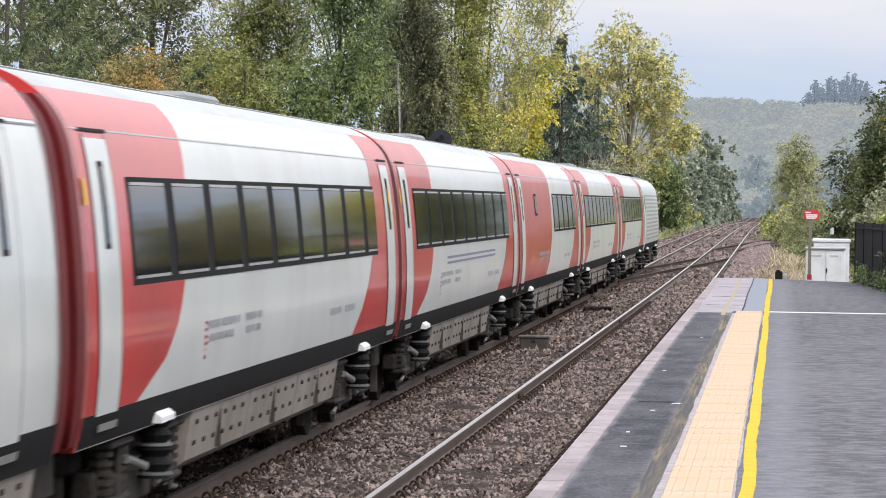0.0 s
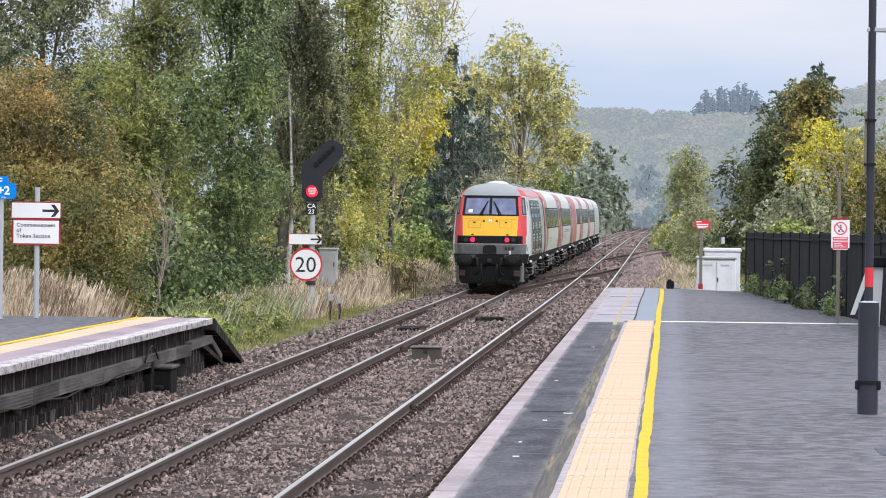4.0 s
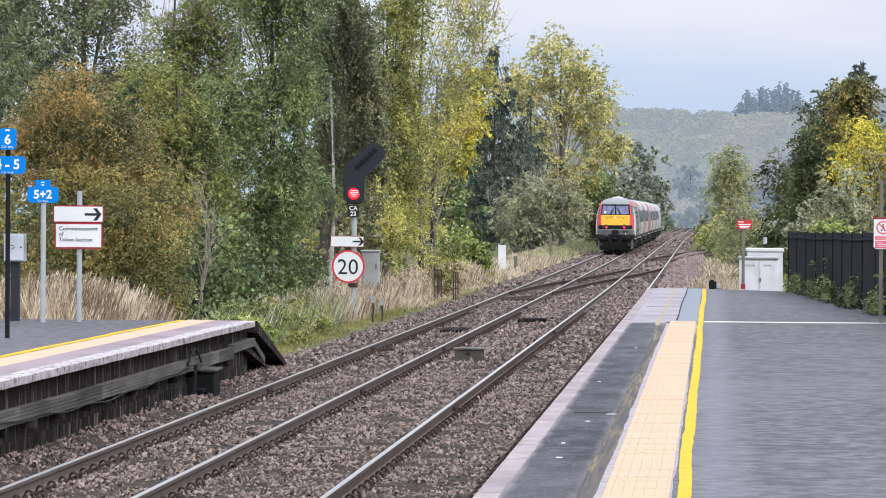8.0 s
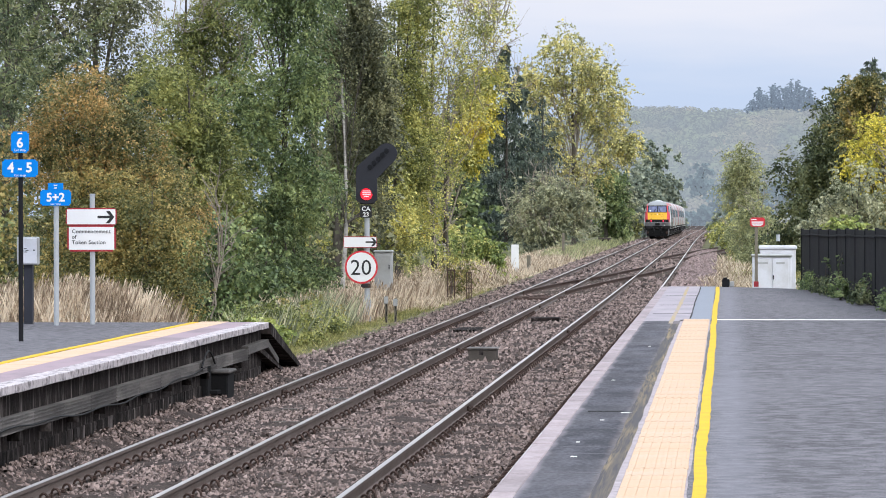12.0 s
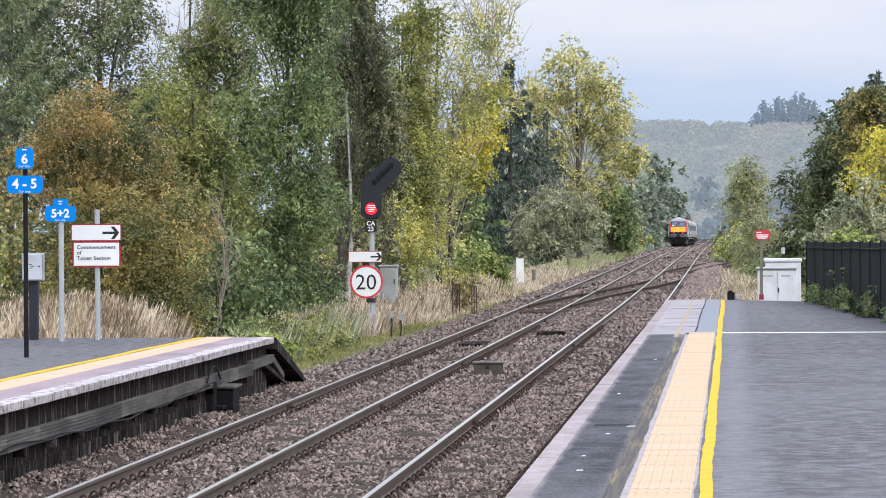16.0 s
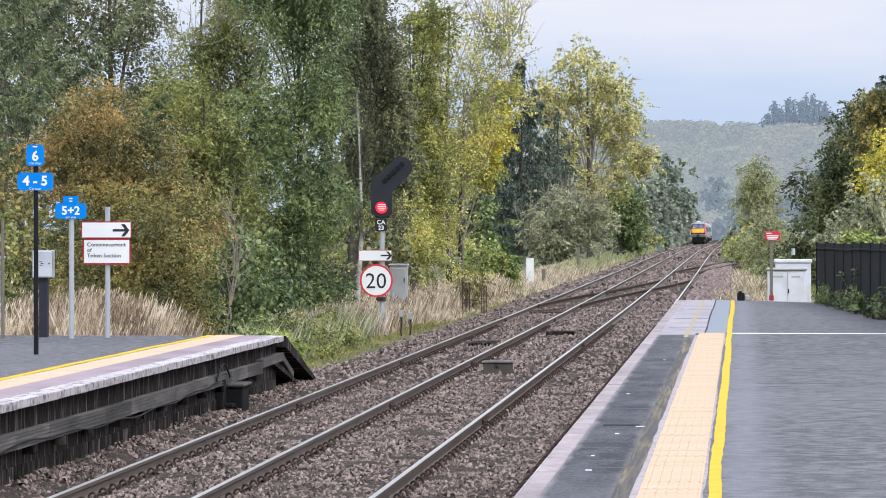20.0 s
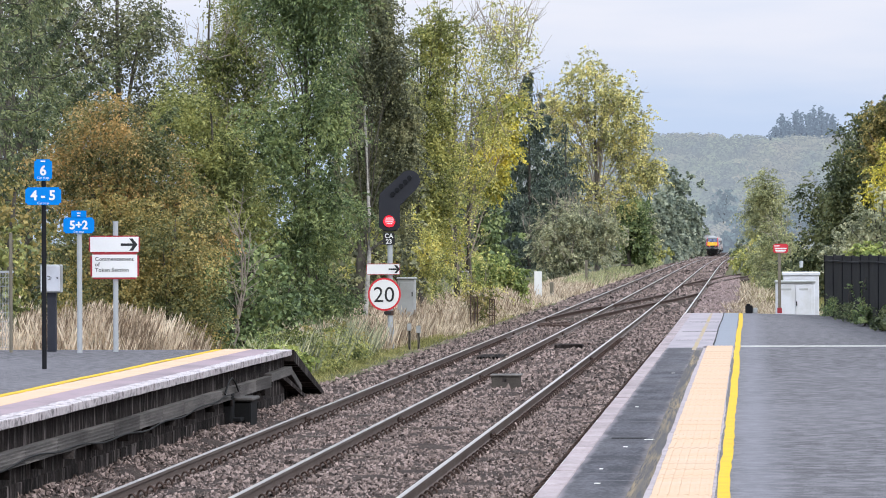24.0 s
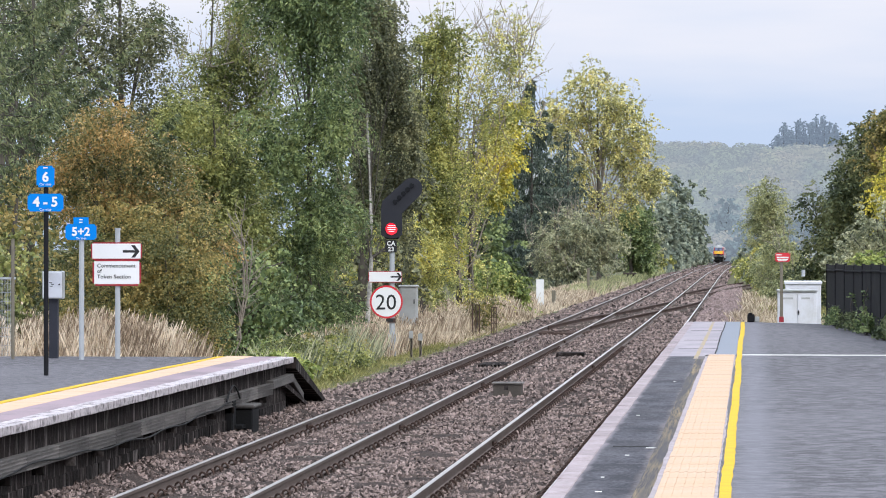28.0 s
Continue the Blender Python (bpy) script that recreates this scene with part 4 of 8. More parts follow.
# colour light signal with a junction indicator
SX, SY = -9.83, 105.3
sz = ground_z(SX, SY)
s = thing("colour_light_signal", (SX, SY, sz), "railway signal at red with junction indicator and speed sign", "signal")
part("post", one_rod((0, 0, -0.1), (0, 0, 3.1), 0.075, 0.07, seg=14), GALV, s)
part("base_box", one_box(-0.1, 0.1, -0.12, 0.1, 0.05, 0.66, 0.012), CABINET_GREY, s)
part("base_plate", one_box(-0.1, 0.1, -0.1, 0.1, -0.06, 0.05, 0.01), RUST, s)
part("box_label", one_box(-0.02, 0.03, -0.124, -0.12, 0.27, 0.33), INK, s)
out = [(-0.29, 3.42)] + [(-0.29 + 0.29 * (1 - math.cos(a)), 3.42 - 0.12 * math.sin(a)) for a in np.linspace(0.25, math.pi / 2, 5)]
out += [(0.29 - 0.29 * (1 - math.cos(a)), 3.42 - 0.12 * math.sin(a)) for a in np.linspace(math.pi / 2, 0.25, 5)][1:] + [(0.29, 3.42), (0.29, 3.98)]
cx, cz, cr = 0.56, 4.67, 0.29
out += [(cx + cr * math.cos(a), cz + cr * math.sin(a)) for a in np.linspace(-0.75, 2.35, 11)] + [(-0.25, 4.33), (-0.29, 4.2)]
bm = bmesh.new()
prism(bm, out, -0.16, -0.1)
head = part("head", bm, SIGNAL_HEAD, s, "black backboard bent towards its indicator")
part("lamp_case", one_box(-0.2, 0.2, -0.1, 0.28, 3.28, 3.95, 0.04), SIGNAL_HEAD, s)
lamp = part("red_lens", one_rod((0, -0.19, 3.56), (0, -0.15, 3.56), 0.165, seg=24), RED_LIGHT, head, "lit red signal lens")
for k, w in enumerate((0.1, 0.17, 0.19, 0.15)):
    part("lens_glint", one_box(-w / 2 - 0.02, w / 2 + 0.03, -0.196, -0.19, 3.48 + k * 0.052, 3.5 + k * 0.052), RED_CORE, head)
bm = bmesh.new()
for k in range(14):
    a0, a1 = math.pi * k / 14, math.pi * (k + 1) / 14
    vs = [bm.verts.new((rr * math.cos(a), yy, 3.56 + rr * math.sin(a))) for a in (a0, a1) for rr in (0.16, 0.178) for yy in (-0.16, -0.4)]
    for q in ((0, 1, 5, 4), (2, 6, 7, 3), (1, 3, 7, 5), (0, 4, 6, 2)):
        bm.faces.new([vs[i] for i in q])
part("hood", bm, SIGNAL_HEAD, head, "black lamp hood")
for k in range(5):
    x, z = 0.1 + k * 0.115, 4.28 + k * 0.112
    part("indicator_lens", one_rod((x, -0.19, z), (x, -0.16, z), 0.055, seg=14), LENS_DARK, head, "unlit indicator lens")
    bm = rod(bmesh.new(), (x, -0.2, z + 0.02), (x, -0.16, z + 0.02), 0.068, seg=14)
    part("indicator_rim", bm, BLACK_PAINT, head)
p = board("number_plate", 0.32, 0.34, (-0.02, -0.09, 3.08), INK, s, "black identity plate with white letters")
letters("CA", 0.17, (-0.02, -0.105, 3.1), SIGN_WHITE, p, bold=0.004)
letters("23", 0.17, (-0.02, -0.105, 2.945), SIGN_WHITE, p, bold=0.004)
p = board("arrow_plate", 0.93, 0.31, (-0.18, -0.1, 2.24), SIGN_WHITE, s, "white plate with a black arrow", SIGN_MAROON, 0.018)
arrow((-0.03, -0.117, 2.24), 0.31, 0.22, INK, p)
ring = part("speed_sign", one_rod((-0.15, -0.09, 1.55), (-0.15, -0.105, 1.55), 0.455, seg=40), SIGN_RED, s, "round red-ringed speed sign reading 20")
part("face", one_rod((-0.15, -0.105, 1.55), (-0.15, -0.109, 1.55), 0.405, seg=40), SIGN_WHITE, ring)
letters("20", 0.6, (-0.16, -0.112, 1.34), INK, ring, depth=0.003)
part("bracket", one_box(-0.13, 0.1, -0.1, 0.0, 0.98, 1.1), RUST, s)
bars([(-0.06, 1.04, 0.2, 0.07)], INK, s, -0.11)

s = thing("relay_cabinet", (-10.5, 118, ground_z(-10.5, 118)), "grey trackside relay cabinet behind the signal", "cabinet")
part("body", one_box(-0.27, 0.27, -0.2, 0.25, 0, 1.82, 0.02), CABINET_GREY, s)
part("door", one_box(-0.2, 0.24, -0.225, -0.2, 0.08, 1.74, 0.01), CABINET_GREY, s)
part("lid", one_box(-0.3, 0.3, -0.24, 0.28, 1.82, 1.88, 0.015), CABINET_GREY, s)
part("handle", one_box(0.17, 0.2, -0.24, -0.225, 1.3, 1.44), BLACK_PAINT, s)
for sx, sy, hh in ((-9.4, 106.4, 0.78), (-9.14, 106.4, 0.8)):
    s = thing("marker_stake", (sx, sy, ground_z(sx, sy)), "short grey stake with a cable beside the signal", "stake", "stakes by the signal")
    part("stake", one_box(-0.035, 0.035, -0.035, 0.035, -0.05, hh, 0.008), WOOD_GREY, s)
    part("box", one_box(-0.06, 0.06, -0.08, -0.03, hh - 0.22, hh - 0.02, 0.01), CABINET_GREY, s)
    bm = bmesh.new()
    for a, b in zip([(0, -0.06, hh - 0.2), (0.03, -0.08, 0.4), (-0.01, -0.06, 0.15)], [(0.03, -0.08, 0.4), (-0.01, -0.06, 0.15), (0.03, -0.05, -0.02)]):
        rod(bm, a, b, 0.012, seg=5)
    part("cable", bm, RUBBER, s)
for sx, sy, w in ((-9.35, 131, 0.24), (-8.9, 133.5, 0.15)):
    s = thing("bar_post", (sx, sy, ground_z(sx, sy)), "pair of rusty upright bars with cross rungs", "post", "barred posts on the bank")
    for q in (-w / 2, 0, w / 2):
        part("upright", one_box(q - 0.018, q + 0.018, -0.02, 0.02, 0, 1.12), RUST, s)
    for z in (0.55, 1.1):
        part("rung", one_box(-w / 2 - 0.03, w / 2 + 0.03, -0.025, 0.025, z, z + 0.03), RUST, s)
s = thing("marker_board", (-10.0, 183, ground_z(-10, 183)), "plain white marker board beside the line", "sign")
b = part("board", one_box(-0.18, 0.18, -0.03, 0.03, 0.2, 1.5, 0.01), SIGN_WHITE, s)
part("leg", one_box(-0.14, -0.08, 0.03, 0.07, 0, 1.3), GALV, s)
part("leg", one_box(0.08, 0.14, 0.03, 0.07, 0, 1.3), GALV, s)
s = thing("small_lamp_post", (-10.95, 150, ground_z(-10.95, 150)), "thin pale post with a small arm", "post")
part("post", one_rod((0, 0, 0), (0, 0, 1.75), 0.03, seg=8), GALV, s)
part("arm", one_box(-0.24, 0.04, -0.03, 0.03, 1.75, 1.8, 0.01), GALV, s)
for sx, sy, hh in ((-10.6, 252, 1.6), (-9.6, 188, 0.9)):
    s = thing("wooden_post", (sx, sy, ground_z(sx, sy)), "weathered wooden post on the bank", "post", "wooden posts")
    part("post", one_box(-0.09, 0.09, -0.09, 0.09, -0.05, hh, 0.02), WOOD_GREY, s)
s = thing("ground_frame", (-10.3, 330, ground_z(-10.3, 330)), "low grey trackside equipment stand", "equipment")
part("table", one_box(-0.55, 0.55, -0.4, 0.4, 0.62, 0.78, 0.02), BOX_GREY, s)
part("leg", one_box(-0.3, -0.1, -0.2, 0.2, 0, 0.62), WALL_DARK, s)
part("leg", one_box(0.2, 0.35, -0.2, 0.2, 0, 0.62), WALL_DARK, s)
# boxes in the ballast
s = thing("junction_box", (-4.83, 76.7, -0.2), "squat concrete box with flat lid between the tracks", "box")
part("body", one_box(-0.28, 0.28, -0.3, 0.3, 0, 0.28, 0.015), BOX_GREY, s)
part("lid", one_box(-0.31, 0.31, -0.33, 0.33, 0.28, 0.315, 0.008), DUCT, s, "pale concrete lid")
part("notch", one_box(-0.06, 0.02, -0.306, -0.3, 0.17, 0.26), WALL_DARK, s)
s = thing("timber_plank", (-4.86, 104.3, -0.2), "dark old timber lying in the ballast", "timber")
part("plank", one_box(-0.38, 0.38, -0.4, 0.4, 0, 0.15, 0.02), WALL_DARK, s)
s = thing("track_grating", (-6.45, 96.5, -0.16), "dark ribbed plate between the rails", "grating")
for k in range(8):
    part("bar", one_box(-0.3 + k * 0.08, -0.25 + k * 0.08, -1.2, 1.2, -0.02, 0.05, 0.01), WALL_DARK, s)
for sx, sy, ln, ang in ((-5.0, 52.5, 1.1, 70), (-4.6, 50.2, 0.9, 85), (-5.2, 60.5, 0.8, 75), (-4.4, 41.8, 1.3, 82)):
    s = thing("loose_timber", (sx, sy, -0.2), "broken weathered timber half buried in ballast", "timber", "timbers in the ballast")
    b = part("piece", one_box(-0.06, 0.06, -ln / 2, ln / 2, -0.03, 0.05, 0.012), SLEEPER, s)
    b.matrix_basis = pose(0, 0, 0, 2, 3, ang)
for sx, sy, ang in ((-6.35, 51.5, 80), (-6.2, 54.6, 84), (-6.5, 58.2, 78), (-6.1, 61.3, 86), (-6.4, 65.2, 80)):
    s = thing("bare_sleeper_end", (sx, sy, -0.2), "pale patch of bare sleeper in the ballast", "sleeper", "bare sleepers")
    part("face", one_box(-0.26, 0.26, -0.09, 0.09, -0.05, 0.035, 0.01), BOX_GREY, s)

# ---- on and beyond this platform ----
s = thing("warning_sign", (0.79, 98.2, PLAT - 0.01), "small red warning sign on a grey post", "sign")
part("post", one_box(-0.04, 0.04, -0.03, 0.03, 0, 1.72, 0.006), WOOD_GREY, s)
part("post_foot", one_box(-0.06, 0.06, -0.05, 0.05, 0, 0.14, 0.01), SIGN_MAROON, s)
p = board("plate", 0.38, 0.235, (0.03, -0.035, 1.65), SIGN_RED, s, "red plate with white print")
bars([(-0.06, 1.715, 0.14, 0.025), (0.03, 1.65, 0.3, 0.03), (0.03, 1.6, 0.28, 0.03), (0.02, 1.565, 0.22, 0.02)], SIGN_WHITE, p, -0.048)
s = thing("no_trespass_sign", (2.99, 68.6, PLAT - 0.01), "white and red prohibition sign on a wooden post", "sign")
part("post", one_box(-0.033, 0.033, -0.03, 0.03, 0, 2.52, 0.008), WOOD_GREY, s)
p = board("plate", 0.325, 0.56, (0.03, -0.045, 1.6), SIGN_WHITE, s, "white plate with a red ring and red panels")
part("top_bar", one_box(-0.132, 0.192, -0.062, -0.057, 1.85, 1.88), SIGN_MAROON, p)
bm = bmesh.new()
for k in range(24):
    a0, a1 = 2 * math.pi * k / 24, 2 * math.pi * (k + 1) / 24
    bm.faces.new([bm.verts.new((0.03 + rr * math.cos(a), -0.0605, 1.7 + rr * math.sin(a))) for rr, a in ((0.095, a0), (0.118, a0), (0.118, a1), (0.095, a1))])
part("ring", bm, SIGN_PINK, p, "red prohibition ring")
b = part("slash", one_box(-0.1, 0.1, -0.0615, -0.0585, -0.011, 0.011), SIGN_PINK, p)
b.matrix_basis = pose(0.03, 0, 1.7, 0, 45, 0)
bm = one_box(0.015, 0.05, -0.0595, -0.0575, 1.67, 1.735)
box(bm, 0.02, 0.045, -0.0595, -0.0575, 1.742, 1.765)
box(bm, -0.01, 0.02, -0.0595, -0.0575, 1.64, 1.67)
box(bm, 0.05, 0.07, -0.0595, -0.0575, 1.635, 1.67)
part("pictogram", bm, INK, p)
for z0, z1 in ((1.485, 1.545), (1.335, 1.465)):
    part("red_panel", one_box(-0.105, 0.165, -0.061, -0.057, z0, z1), SIGN_PINK, p)
bars([(0.03, 1.515, 0.22, 0.012), (-0.02, 1.43, 0.12, 0.012), (0.0, 1.4, 0.16, 0.012), (0.02, 1.37, 0.2, 0.01)], SIGN_WHITE, p, -0.0625)

s = thing("lamp_column", (1.94, 37.6, PLAT - 0.006), "dark grey lamp column with thick base and red band", "lamp post")
part("base", one_rod((0, 0, 0), (0, 0, 1.09), 0.1, seg=24), CHARCOAL, s)
part("base_cap", one_rod((0, 0, 1.09), (0, 0, 1.105), 0.1, 0.045, seg=24), GALV, s, "pale flange on the base")
part("strap", one_rod((0, 0, 0.29), (0, 0, 0.33), 0.108, seg=24), BLACK_PAINT, s)
for q in (-0.1, 0.1):
    part("strap_lug", one_box(q - 0.025, q + 0.025, -0.06, -0.01, 0.24, 0.33, 0.01), BLACK_PAINT, s)
part("shaft", one_rod((0, 0, 1.1), (0, 0, 5.3), 0.041, 0.036, seg=20), CHARCOAL, s)
part("red_band", one_rod((0, 0, 1.24), (0, 0, 1.43), 0.043, seg=20), SIGN_RED, s, "red band round the shaft")
part("arm", one_box(-0.05, 0.6, -0.03, 0.03, 3.72, 3.77, 0.01), GALV, s, "pale bracket arm")
part("conduit", one_rod((-0.052, -0.01, 2.35), (-0.052, -0.01, 2.95), 0.012, seg=8), WOOD_GREY, s)
for z in (2.42, 2.85):
    part("clip", one_box(-0.065, 0.05, -0.05, -0.03, z, z + 0.025), BLACK_PAINT, s)
for k in range(5):
    bm = one_box(0.09 + 0.03 * k, 0.2 + 0.04 * k, -0.22 + 0.05 * k, -0.18 + 0.05 * k, 0, 0.004)
    part("mortar_stain", bm, COPING, s)
s = thing("cable_stand", (3.5, 67.0, PLAT - 0.02), "white tapering stand with a black top by the fence", "stand")
bm = bmesh.new()
prism(bm, [(-0.36, 0.22), (-0.28, 0.22), (0.02, 1.05), (-0.08, 1.05)], -0.05, 0.0)
part("leg", bm, SIGN_WHITE, s)
bm = bmesh.new()
prism(bm, [(0.0, 0.0), (0.14, 0.0), (0.2, 1.05), (0.0, 1.05)], -0.05, 0.0)
part("leg", bm, SIGN_WHITE, s)
part("top", one_box(-0.12, 0.45, -0.15, 0.15, 1.05, 1.24, 0.03), BLACK_PAINT, s)

gz = 0.2
s = thing("equipment_cabinet", (1.28, 104.0, gz), "white double-door trackside equipment cabinet", "cabinet")
b = part("body", one_box(-0.55, 0.5, 0, 0.7, 0, 1.4, 0.02), CABINET_WHITE, s)
for k, (a, c) in enumerate(((-0.5, -0.03), (-0.01, 0.42))):
    d = part("door", one_box(a, c, -0.02, 0, 0.1, 1.34, 0.008), CABINET_WHITE, b)
    part("vent", one_box(a + 0.1, c - 0.1, -0.024, -0.02, 1.2, 1.25), CABINET_GREY, d)
part("lock", one_box(0.0, 0.03, -0.045, -0.02, 0.78, 0.9), BLACK_PAINT, b)
part("lid", one_box(-0.58, 0.53, -0.06, 0.74, 1.4, 1.46, 0.015), CABINET_GREY, s, "dirty cabinet lid")
s = thing("equipment_cabinet", (1.45, 105.6, gz), "taller white trackside cabinet behind", "cabinet")
part("body", one_box(-0.5, 0.48, 0, 0.7, 0, 1.58, 0.02), CABINET_WHITE, s)
part("lid", one_box(-0.53, 0.51, -0.04, 0.74, 1.58, 1.68, 0.02), CABINET_WHITE, s)
part("pipe", one_rod((0.0, 0.3, 1.8), (0.0, 0.3, 1.98), 0.05, seg=8), GALV, s)
plinth = thing("cabinet_plinth", (1.38, 104.9, -0.5), "concrete plinth under the cabinets", "plinth")
part("slab", one_box(-0.9, 0.9, -1.2, 1.6, 0, gz + 0.5, 0.02), BOX_GREY, plinth)
s = thing("platform_end_lamp", (0.05, 98.0, PLAT - 0.006), "small black lamp unit at the platform end", "lamp")
part("case", one_box(-0.13, 0.06, -0.1, 0.1, 0, 0.2, 0.02), BLACK_PAINT, s)
part("case", one_box(0.06, 0.18, -0.08, 0.1, 0, 0.14, 0.02), CABINET_GREY, s)
part("knob", one_box(-0.1, 0.0, -0.12, 0.0, 0.2, 0.24, 0.01), BLACK_PAINT, s)

# the black sheet fence
fence = thing("black_fence", (0, 0, 0), "black steel sheet fence with upright ribs", "fence")
FLINE = [(1.98, 99.6), (2.45, 91.0), (3.08, 79.0), (3.55, 71.0), (4.3, 60.0), (5.6, 45.0)]
k = 0
for (xa, ya), (xb, yb) in zip(FLINE, FLINE[1:]):
    ln = math.hypot(xb - xa, yb - ya)
    n = max(1, round(ln / 2.5))
    ang = math.degrees(math.atan2(yb - ya, xb - xa))
    for i in range(n):
        t = i / n
        px, py = xa + (xb - xa) * t, ya + (yb - ya) * t
        m = pose(px, py, PLAT - 0.1, 0, 0, ang)
        w = ln / n
        top_z = 1.55 + 0.012 * k + 0.012 * math.sin(k * 1.7)
        b = part("sheet", one_box(0, w - 0.01, -0.012, 0.012, 0, top_z, 0.004), FENCE_BLACK, fence)
        b.matrix_basis = m
        q = part("post", one_box(-0.025, 0.025, -0.03, 0.05, -0.3, top_z + 0.02, 0.008), FENCE_BLACK, fence)
        q.matrix_basis = m
        q = part("rail", one_box(0, w, -0.045, -0.012, top_z - 0.16, top_z - 0.12, 0.006), FENCE_BLACK, fence)
        q.matrix_basis = m
        k += 1
part("footing", one_box(1.9, 2.3, 98, 99.6, -0.4, PLAT - 0.05), BOX_GREY, fence)

# ---- woodland ----
G_DARK = leafy("ash_leaves", (0.085, 0.122, 0.056), (0.165, 0.225, 0.097), (0.325, 0.37, 0.15))
G_MID = leafy("willow_leaves", (0.140, 0.159, 0.056), (0.280, 0.300, 0.095), (0.504, 0.470, 0.151))
G_LIGHT = leafy("light_leaves", (0.105, 0.13, 0.048), (0.215, 0.238, 0.08), (0.4, 0.39, 0.135))
ORANGE = leafy("rowan_leaves", (0.09, 0.108, 0.045), (0.215, 0.2, 0.075), (0.5, 0.32, 0.125))
BROWN = leafy("hawthorn_leaves", (0.1, 0.116, 0.045), (0.21, 0.198, 0.07), (0.43, 0.325, 0.115))
YELLOW = leafy("maple_yellow_leaves", (0.254, 0.276, 0.064), (0.488, 0.445, 0.074), (0.763, 0.636, 0.106))
YGREEN = leafy("willow_yellow_leaves", (0.246, 0.274, 0.106), (0.459, 0.459, 0.157), (0.762, 0.672, 0.235))
LIME = leafy("lime_leaves", (0.26, 0.27, 0.12), (0.49, 0.475, 0.2), (0.8, 0.7, 0.3))
CONIFER = leafy("spruce_needles", (0.042, 0.064, 0.054), (0.086, 0.117, 0.092), (0.17, 0.2, 0.145), glow=0.15)
LARCH = leafy("larch_needles", (0.055, 0.075, 0.042), (0.115, 0.145, 0.07), (0.25, 0.27, 0.125), glow=0.2)
BIRCHLEAF = leafy("birch_leaves", (0.09, 0.1, 0.062), (0.175, 0.185, 0.105), (0.33, 0.32, 0.17))
SHRUB = leafy("grey_willow_leaves", (0.17, 0.19, 0.125), (0.32, 0.335, 0.21), (0.55, 0.53, 0.34))
# distance haze is mixed into this green: paler, greyer and bluer
HAZED_LEAF = leafy("haze_paled_leaves", (0.15, 0.185, 0.15), (0.24, 0.28, 0.215), (0.36, 0.38, 0.28))
STRAW = leafy("dry_grass", (0.23, 0.165, 0.11), (0.5, 0.39, 0.28), (0.8, 0.69, 0.54), glow=0.35, rough=0.8)
VERGE = leafy("verge_grass", (0.17, 0.18, 0.06), (0.29, 0.28, 0.1), (0.45, 0.4, 0.18), glow=0.3, rough=0.8)
PALE = leafy("pale_scrub_leaves", (0.17, 0.19, 0.1), (0.31, 0.33, 0.17), (0.5, 0.49, 0.25))
SYCAMORE = leafy("sycamore_leaves", (0.05, 0.07, 0.036), (0.1, 0.125, 0.06), (0.22, 0.235, 0.11), glow=0.2)
WEED = leafy("weed_leaves", (0.14, 0.19, 0.06), (0.27, 0.33, 0.1), (0.46, 0.48, 0.16))


def tubes(paths, seg=6):
    """Tapered tubes along paths of (points, radii) as one vertex and face list."""
    vv, ff = [], []
    for pts, radii in paths:
        base = len(vv)
        for i, (p, r) in enumerate(zip(pts, radii)):
            p = Vector(p)
            d = (Vector(pts[min(i + 1, len(pts) - 1)]) - Vector(pts[max(i - 1, 0)])).normalized()
            q = d.to_track_quat("Z", "Y").to_matrix()
            vv += [tuple(p + q @ Vector((math.cos(a) * r, math.sin(a) * r, 0))) for a in np.linspace(0, 2 * math.pi, seg, endpoint=False)]
        for i in range(len(pts) - 1):
            for k in range(seg):
                a, b = base + i * seg + k, base + i * seg + (k + 1) % seg
                ff.append((a, b, b + seg, a + seg))
    return vv, ff


def leaf_quads(c, r, length, width, droop=0.0, flat=0.0, way=None, order=0.0):
    """A rhomb for every centre; droop turns the leaves to hang, flat lays them level; order lines them up with way."""
    n = len(c)
    u = r.normal(0, 1, (n, 3))
    u[:, 2] = u[:, 2] * (1 - flat) - droop
    u /= np.linalg.norm(u, axis=1, keepdims=True) + 1e-9
    if way is not None:
        u = u * (1 - order) + way * order
        u /= np.linalg.norm(u, axis=1, keepdims=True) + 1e-9
    w = r.normal(0, 1, (n, 3))
    v = np.cross(u, w)
    v /= np.linalg.norm(v, axis=1, keepdims=True) + 1e-9
    s = r.uniform(0.6, 1.3, (n, 1))
    L, W = u * length * s / 2, v * width * s / 2
    q = np.stack([c - L, c + W - L * 0.15, c + L, c - W - L * 0.15], 1)
    f = np.arange(n * 4).reshape(n, 4)
    return q.reshape(-1, 3), f


